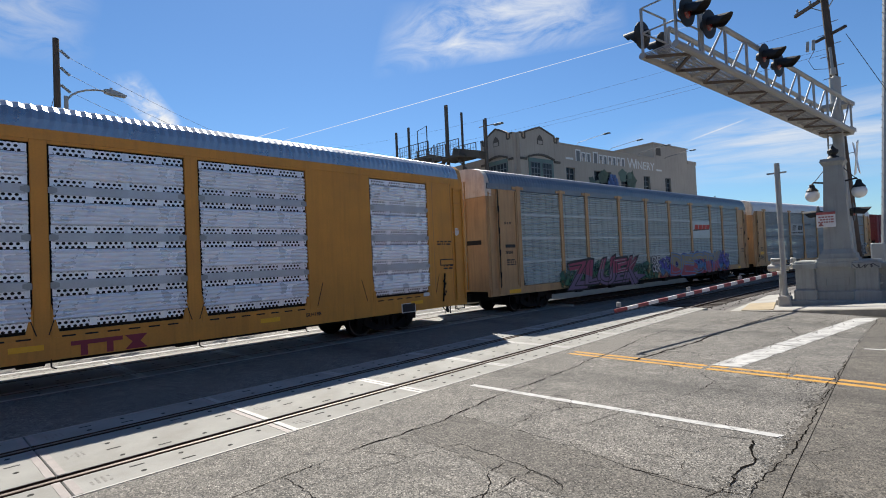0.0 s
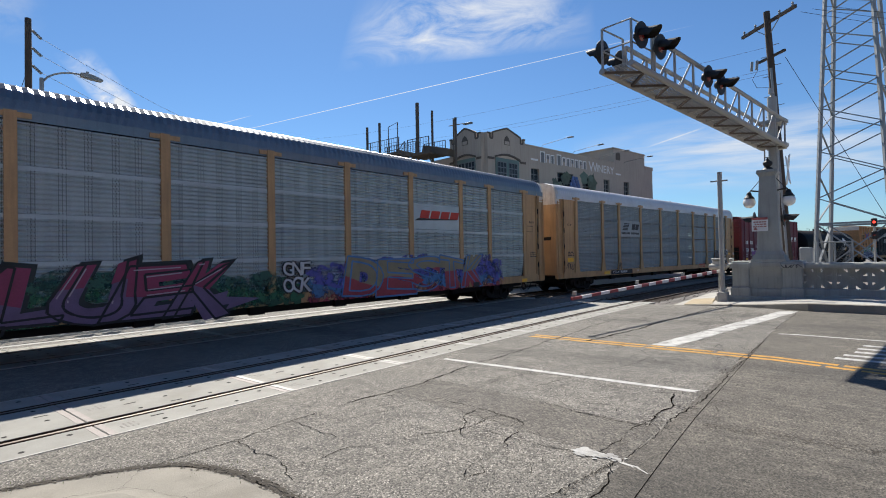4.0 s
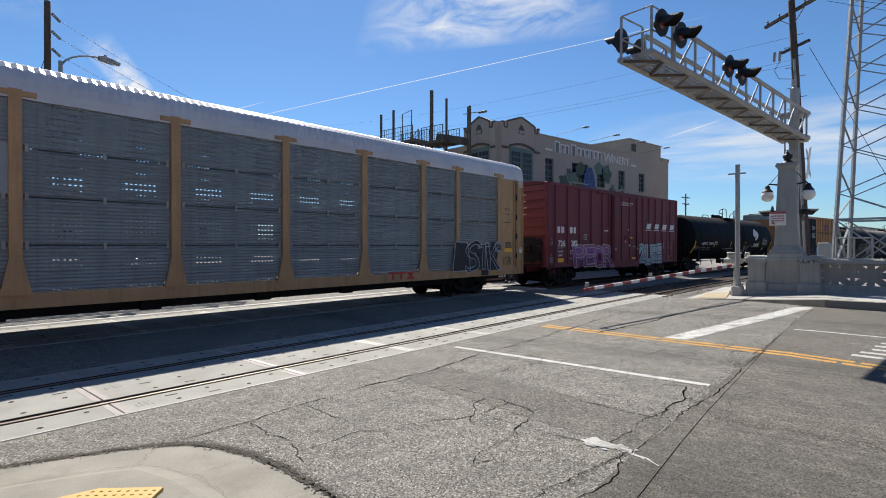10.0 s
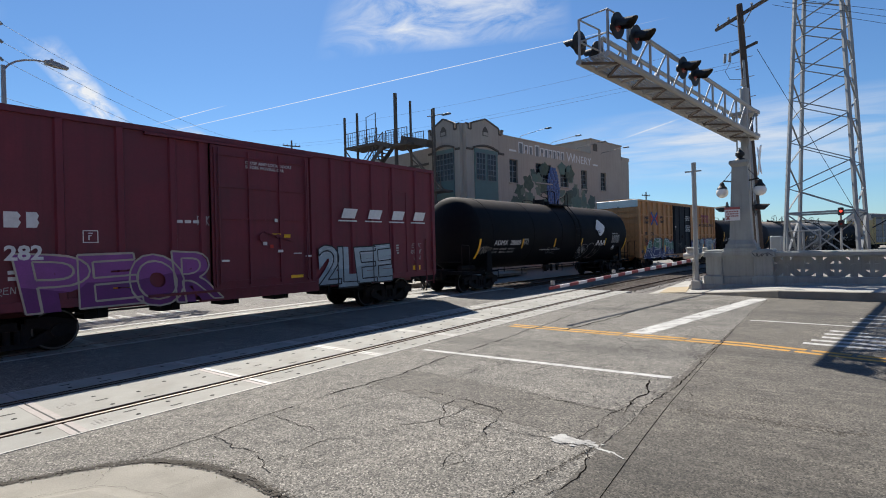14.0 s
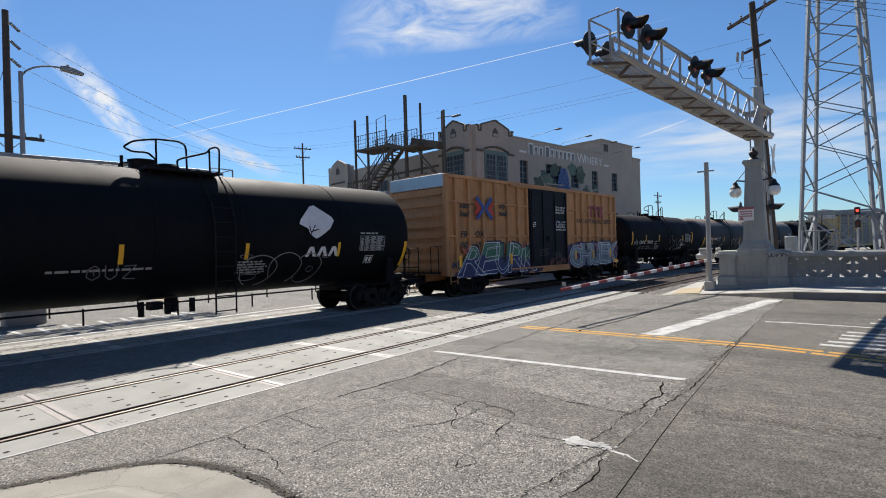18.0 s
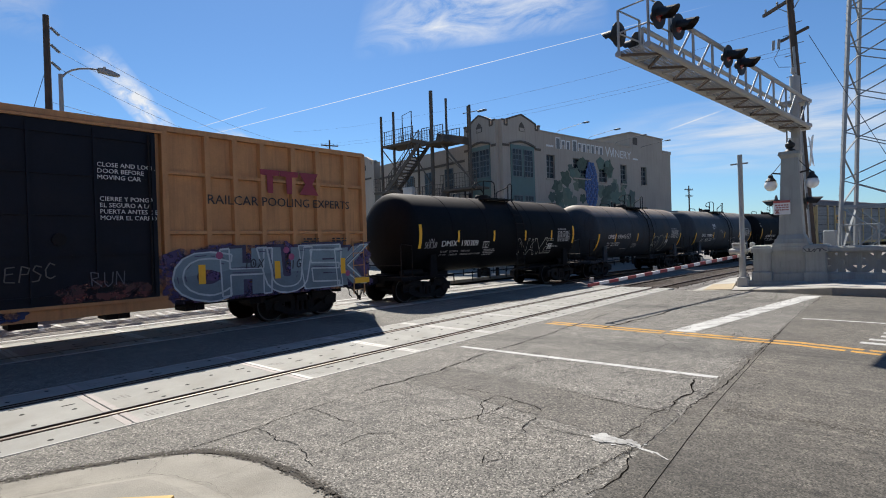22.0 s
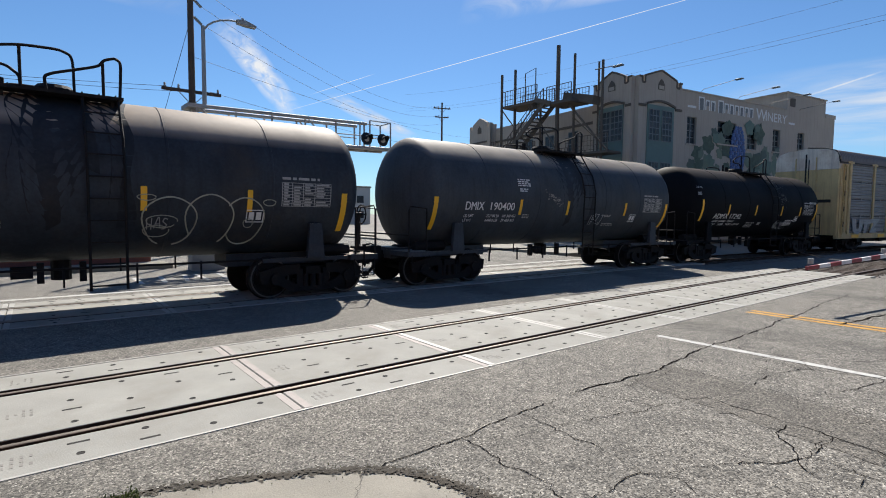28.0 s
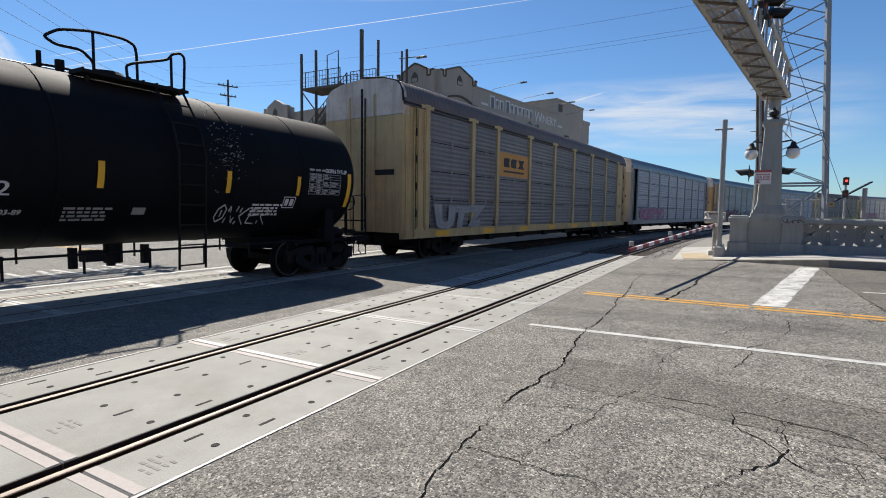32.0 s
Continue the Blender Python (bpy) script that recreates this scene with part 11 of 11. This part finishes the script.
def build_background():
    rnd = random.Random(2)
    def clumps(cx, cy, cz, rx, ry, rz, n, r):
        out = []
        for _ in range(n):
            d = Vector((rnd.gauss(0, 1), rnd.gauss(0, 1), rnd.gauss(0, 1))).normalized() * rnd.uniform(0.5, 1.0)
            out.append((cx + d.x * rx, cy + d.y * ry, cz + d.z * rz, r * rnd.uniform(0.7, 1.25)))
        return out
    leafy("street_tree", "broad dark-green street tree behind the hedge", (-1.4, 24.2, 6.8), clumps(-1.6, 24.2, 4.4, 2.5, 1.9, 2.5, 76, 0.56), 28000, 0.17, 4)
    leafy("street_tree", "broad dark-green street tree behind the hedge", (1.7, 25.4, 6.8), clumps(1.7, 25.4, 4.2, 2.9, 2.1, 2.6, 90, 0.56), 33000, 0.17, 5)
    leafy("street_tree", "broad dark-green street tree behind the hedge", (-6.0, 24.0, 6.8), clumps(-6.0, 24.0, 4.6, 2.4, 1.8, 1.9, 20, 0.9), 9000, 0.24, 6)
    leafy("hedge", "clipped green hedge along the far pavement", None, [(-11 + 0.5 * k, 15.7 + 0.15 * math.sin(k), 1.45 + 0.3 * ((k * 7) % 3) / 2, 0.62) for k in range(25)] + [(-11 + 0.5 * k, 15.7, 0.95, 0.55) for k in range(25)], 26000, 0.11, 7, "hedge", "hedge_leaf")
    # extra leaves along the hedge top, painted bright to look sunlit
    leafy("shrub", "hedge top in yellow-green leaves, sunlight put into their colour", None, [(-11 + 0.62 * k + 0.2 * math.sin(k * 3), 15.95 + 0.25 * math.sin(k * 2), 2.05 + 0.16 * math.sin(k * 1.7), 0.36) for k in range(20)], 7000, 0.11, 17, "shrub", "bright_leaf")
    # solid core added so that the hedge looks shaded inside
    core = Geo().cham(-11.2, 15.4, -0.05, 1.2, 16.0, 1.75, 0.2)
    part("hedge_core", core, M["hedge_dark"], bpy.data.objects["hedge"], "added dark core, the hedge's inner shade as colour")
    wall = thing("garden_wall", "low red block wall under the hedge", "wall")
    part("wall_body", Geo().box(-16, 15.0, -0.05, 1.2, 15.2, 0.66), M["brickwall"], wall)
    part("wall_coping", Geo().cham(-16, 14.95, 0.66, 1.25, 15.25, 0.72, 0.02), M["brickwall"], wall)
    part("pavement_beyond", Geo().box(-30, 13.5, -0.05, 1.6, 15.0, 0.12), M["kerb"], None)
    tagged(bpy.data.objects["pavement_beyond"], "pale concrete pavement beyond the tracks", "pavement", kind="structure")
    part("pavement_east", Geo().box(17, 9.8, -0.05, 30, 40, 0.12), M["kerb"], None)
    tagged(bpy.data.objects["pavement_east"], "pale concrete pavement before the winery", "pavement", kind="structure")
    # waiting traffic
    car = thing("parked_car", "silver hatchback waiting beyond the crossing", "car", at=pose(9.6, 26.5, 0))
    side = [(-2.1, 0.35), (2.1, 0.35), (2.15, 0.75), (1.7, 0.95), (0.9, 1.02), (0.3, 1.45), (-1.3, 1.5), (-1.95, 1.1), (-2.15, 0.9)]
    part("body", Geo().prism([(p[0], p[1]) for p in side], -0.85, 0.85, "x").moved(Matrix()), M["carpaint"], car)
    part("rear_window", Geo().box(-0.66, -2.12, 1.0, 0.66, -1.75, 1.38), M["glass"], car)
    for x in (-0.72, 0.5):
        part("tail_light", Geo().box(x, -2.2, 0.78, x + 0.22, -2.1, 0.98), M["lens_off"], car)
    part("bumper", Geo().cham(-0.84, -2.22, 0.36, 0.84, -2.05, 0.62, 0.04), M["plastic"], car)
    for x in (-0.78, 0.78):
        for y in (-1.35, 1.35):
            wh = part("wheel", Geo().cyl((x - 0.1, y, 0.32), (x + 0.1, y, 0.32), 0.32, 16), M["rubber"], car)
            part("rim", Geo().cyl((x - 0.105, y, 0.32), (x + 0.105, y, 0.32), 0.18, 12), M["tread"], wh)
    for x, y, turn in ((10.3, 33.0, 0), (8.0, 38.5, 180)):
        copy_thing(car, pose(x, y, 0, 0, 0, turn))
    van = thing("shuttle_van", "white and red shuttle van with a dark windscreen waiting", "van", at=pose(6.55, 21.6, 0))
    part("body", Geo().cham(-0.98, 0.0, 0.3, 0.98, 5.0, 1.05, 0.08), M["box_white"], van)
    part("cabin", Geo().prism([(-0.05, 1.0), (0.35, 1.66), (0.6, 1.74), (4.9, 1.74), (5.0, 1.0)], -0.92, 0.92, "x"), M["box_white"], van)
    part("front_mask", Geo().prism([(-0.09, 0.98), (0.33, 1.64), (0.38, 1.62), (-0.03, 0.98)], -0.9, 0.9, "x"), M["logo_red"], van, "red frame round the windscreen")
    part("windscreen", Geo().prism([(-0.1, 1.06), (0.25, 1.57), (0.28, 1.56), (-0.05, 1.05)], -0.76, 0.76, "x"), M["glass"], van, "dark raked windscreen")
    part("grille", Geo().cham(-0.8, -0.06, 0.62, 0.8, 0.02, 0.92, 0.03), M["logo_red"], van)
    for x in (-0.88, 0.58):
        part("headlight", Geo().cham(x, -0.075, 0.72, x + 0.3, -0.02, 0.86, 0.02), M["gate_white"], van)
    part("bumper", Geo().cham(-0.98, -0.12, 0.32, 0.98, 0.05, 0.58, 0.05), M["rubber"], van)
    part("roof_box", Geo().cham(-0.7, 0.7, 1.74, 0.7, 3.2, 1.86, 0.04), M["box_white"], van)
    for x in (-1.16, 0.98):
        part("mirror", Geo().cham(x, 0.2, 1.1, x + 0.18, 0.3, 1.36, 0.03), M["hood"], van)
    for x in (-0.98, 0.78):
        for y in (0.9, 3.9):
            part("wheel", Geo().cyl((x, y, 0.34), (x + 0.2, y, 0.34), 0.34, 16), M["rubber"], van)
    # houses, sheds and trees far along the street and the yard
    spec = [(14.5, 62, 8, 10, 4.6), (24, 70, 10, 12, 5.5), (-12, 45, 14, 10, 5.6), (-30, 50, 16, 12, 6), (8, 120, 14, 16, 8), (40, 95, 24, 16, 7), (70, 75, 30, 18, 6), (120, 40, 40, 18, 7), (170, 5, 40, 20, 6), (160, -50, 40, 20, 7), (-60, 60, 30, 20, 8), (-4, 150, 16, 16, 11), (60, 150, 40, 20, 9)]
    for k, (x, y, w, dd, h) in enumerate(spec):
        b = thing("distant_building", "pale low building far beyond the crossing", "building", "distant buildings", at=pose(x, y, 0, 0, 0, -8))
        part("wall_shell", Geo().box(-w / 2, -dd / 2, -0.2, w / 2, dd / 2, h), M["plaster"], b)
        part("roof", Geo().cham(-w / 2 - 0.2, -dd / 2 - 0.2, h, w / 2 + 0.2, dd / 2 + 0.2, h + 0.3, 0.1), M["kerb"], b)
        for q in range(max(2, int(w / 4))):
            for fl in range(max(1, int(h / 3.2))):
                xx = -w / 2 + 1.2 + q * 4
                part("window", Geo().box(xx, -dd / 2 - 0.03, 1.0 + fl * 3, xx + 1.4, -dd / 2 + 0.02, 2.4 + fl * 3), M["glass"], b)
    for k, (x, y, s) in enumerate(((23, 66, 0.8), (5, 80, 1.4), (30, 85, 1.5), (-20, 40, 1.5), (55, 70, 1.3), (2, 58, 1.0))):
        leafy("street_tree", "distant green tree by the street", (x, y, 5 * s), [(x + 1.6 * s * math.cos(a * 1.3), y + 1.6 * s * math.sin(a * 1.3), 3.6 * s + 0.9 * s * math.sin(a * 2.1), 1.2 * s) for a in range(8)], 2600, 0.34, 30 + k)
    # sign post cluster down the street
    pole = thing("shop_sign", "tall white stacked shop sign down the far street", "sign", at=pose(17.2, 47, 0))
    part("pole", Geo().cyl((0, 0, 0), (0, 0, 6.2), 0.12, 10), M["lattice"], pole)
    for z, w in ((5.9, 1.6), (5.2, 1.0), (4.5, 1.5)):
        part("board", Geo().box(-w / 2, -0.12, z - 0.25, w / 2, 0.12, z + 0.25), M["gate_white"], pole)


# ---- clouds and contrails, high and far ----
def cloud_material(name, sx, sy, power, bright, thin=0.0):
    m = bpy.data.materials.new(name)
    m.use_nodes = True
    n, l = m.node_tree.nodes, m.node_tree.links
    n.remove(n["Principled BSDF"])
    co, mp, ns = n.new("ShaderNodeTexCoord"), n.new("ShaderNodeMapping"), n.new("ShaderNodeTexNoise")
    mp.inputs["Scale"].default_value = (sx, sy, 1)
    ns.inputs["Scale"].default_value, ns.inputs["Detail"].default_value, ns.inputs["Roughness"].default_value, ns.inputs["Distortion"].default_value = 1.0, 9, 0.62, 0.7
    l.new(co.outputs["UV"], mp.inputs[0])
    l.new(mp.outputs[0], ns.inputs["Vector"])
    sep = n.new("ShaderNodeSeparateXYZ")
    l.new(co.outputs["UV"], sep.inputs[0])

    def hill(sock):
        a = n.new("ShaderNodeMath")
        a.operation = "MULTIPLY_ADD"
        a.inputs[1].default_value, a.inputs[2].default_value = 2, -1
        l.new(sock, a.inputs[0])
        b = n.new("ShaderNodeMath")
        b.operation = "POWER"
        b.inputs[1].default_value = 2
        l.new(a.outputs[0], b.inputs[0])
        c = n.new("ShaderNodeMath")
        c.operation = "SUBTRACT"
        c.inputs[0].default_value = 1
        l.new(b.outputs[0], c.inputs[1])
        return c.outputs[0]
    mul = n.new("ShaderNodeMath")
    mul.operation = "MULTIPLY"
    l.new(hill(sep.outputs["X"]), mul.inputs[0])
    l.new(hill(sep.outputs["Y"]), mul.inputs[1])
    cut = n.new("ShaderNodeMapRange")
    cut.inputs["From Min"].default_value, cut.inputs["From Max"].default_value = 0.36 - thin, 0.85 - thin
    l.new(ns.outputs["Fac"], cut.inputs["Value"])
    al = n.new("ShaderNodeMath")
    al.operation = "MULTIPLY"
    l.new(mul.outputs[0], al.inputs[0])
    l.new(cut.outputs[0], al.inputs[1])
    al2 = n.new("ShaderNodeMath")
    al2.operation = "MULTIPLY"
    al2.use_clamp = True
    al2.inputs[1].default_value = power
    l.new(al.outputs[0], al2.inputs[0])
    em, tr, mix = n.new("ShaderNodeEmission"), n.new("ShaderNodeBsdfTransparent"), n.new("ShaderNodeMixShader")
    em.inputs[0].default_value = (0.93, 0.96, 1.0, 1)
    em.inputs[1].default_value = bright * 0.625
    l.new(al2.outputs[0], mix.inputs[0])
    l.new(tr.outputs[0], mix.inputs[1])
    l.new(em.outputs[0], mix.inputs[2])
    l.new(mix.outputs[0], n["Material Output"].inputs[0])
    return m


def sky_sheet(name, corners, mat, label, category="cloud"):
    me = bpy.data.meshes.new(name)
    me.from_pydata(corners, [], [(0, 1, 2, 3)])
    uv = me.uv_layers.new()
    for k, c in enumerate(((0, 0), (1, 0), (1, 1), (0, 1))):
        uv.data[k].uv = c
    me.materials.append(mat)
    ob = new(name, me)
    ob.visible_shadow = False
    return tagged(ob, label, category, kind="structure")


def trail(name, p, q, w, mat):
    p, q = Vector(p), Vector(q)
    s = (q - p).cross(p).normalized() * w
    return sky_sheet(name, [tuple(p - s), tuple(q - s), tuple(q + s), tuple(p + s)], mat, "thin white contrail across the blue sky", "contrail")


def build_sky_blockers():
    """Plain unseen blocks added behind the camera to keep sky light off shaded sides."""
    for x0, x1, y0, y1, h in ((-46, -5, -36, -13, 10.0), (24, 60, -60, -34, 8.0), (-80, -50, -40, -8, 7.0)):
        ob = thing("street_building", "unseen dark block added to hold back sky light", "building")
        part("wall_shell", Geo().box(x0, y0, -0.2, x1, y1, h), M["brickwall"], ob)
        part("roof", Geo().cham(x0 - 0.2, y0 - 0.2, h, x1 + 0.2, y1 + 0.2, h + 0.4, 0.05), M["stucco_dark"], ob)


def build_sky():
    soft = cloud_material("cloud_wisp", 3.2, 2.2, 1.9, 0.9)
    sky_sheet("cloud_high", [(1485, 1821, 825), (2150, 880, 890), (2033, 848, 1166), (1481, 1665, 1129)], soft, "soft white wispy cloud high in the sky")
    sky_sheet("cloud_left", [(560, 2300, 775), (690, 2263, 825), (1000, 2250, 440), (905, 2285, 390)], cloud_material("cloud_streak", 2.0, 7.0, 1.7, 0.9, 0.05), "ragged white cloud streak low in the sky")
    sky_sheet("cloud_low", [(1003, 2214, 527), (1107, 2171, 555), (1455, 1998, 366), (1377, 2045, 325)], cloud_material("cloud_veil", 1.5, 4.0, 1.8, 0.8, 0.05), "thin white cloud streak low in the sky")
    sky_sheet("cloud_right", [(2200, 1100, 245), (2520, -500, 215), (2455, -500, 560), (2203, 1040, 560)], cloud_material("cloud_band", 3.0, 6.0, 1.05, 0.85, 0.05), "faint bands of white cloud near the horizon")
    sky_sheet("cloud_west", [(-100, 2480, 830), (560, 2400, 800), (600, 2330, 1150), (-100, 2380, 1150)], cloud_material("cloud_thin", 3.0, 3.0, 0.9, 0.8, 0.0), "thin veil of cloud in the sky")
    line = cloud_material("contrail_white", 30.0, 1.0, 1.15, 0.92, 0.3)
    trail("contrail_long", (728, 2351, 393), (2300, 520, 930), 1.5, line)
    trail("contrail_short", (984, 2228, 530), (1235, 2071, 636), 1.5, line)
    trail("contrail_right", (2334, 755, 461), (2387, 509, 526), 4.0, cloud_material("contrail_faint", 10.0, 1.0, 0.8, 0.9, 0.2))


build_winery()
build_sky_blockers()
build_stairs()
build_background()
build_sky()


build_crossings()


# ---- what moves ----
def motions():
    for car, half, c in TRAIN:
        walk(car, [(t, car_pose(c, half, t)) for t in range(0, 33)])
    near = {id(car) for car, half, c in TRAIN[:12]}
    for ws, base, car in ROLLING:
        if id(car) in near:
            rows = [(k / 10, pose(base, 0, WHEEL_R, 0, -math.degrees((gone(k / 10) - gone(0)) / WHEEL_R), 0)) for k in range(321)]
            walk(ws, rows)


motions()
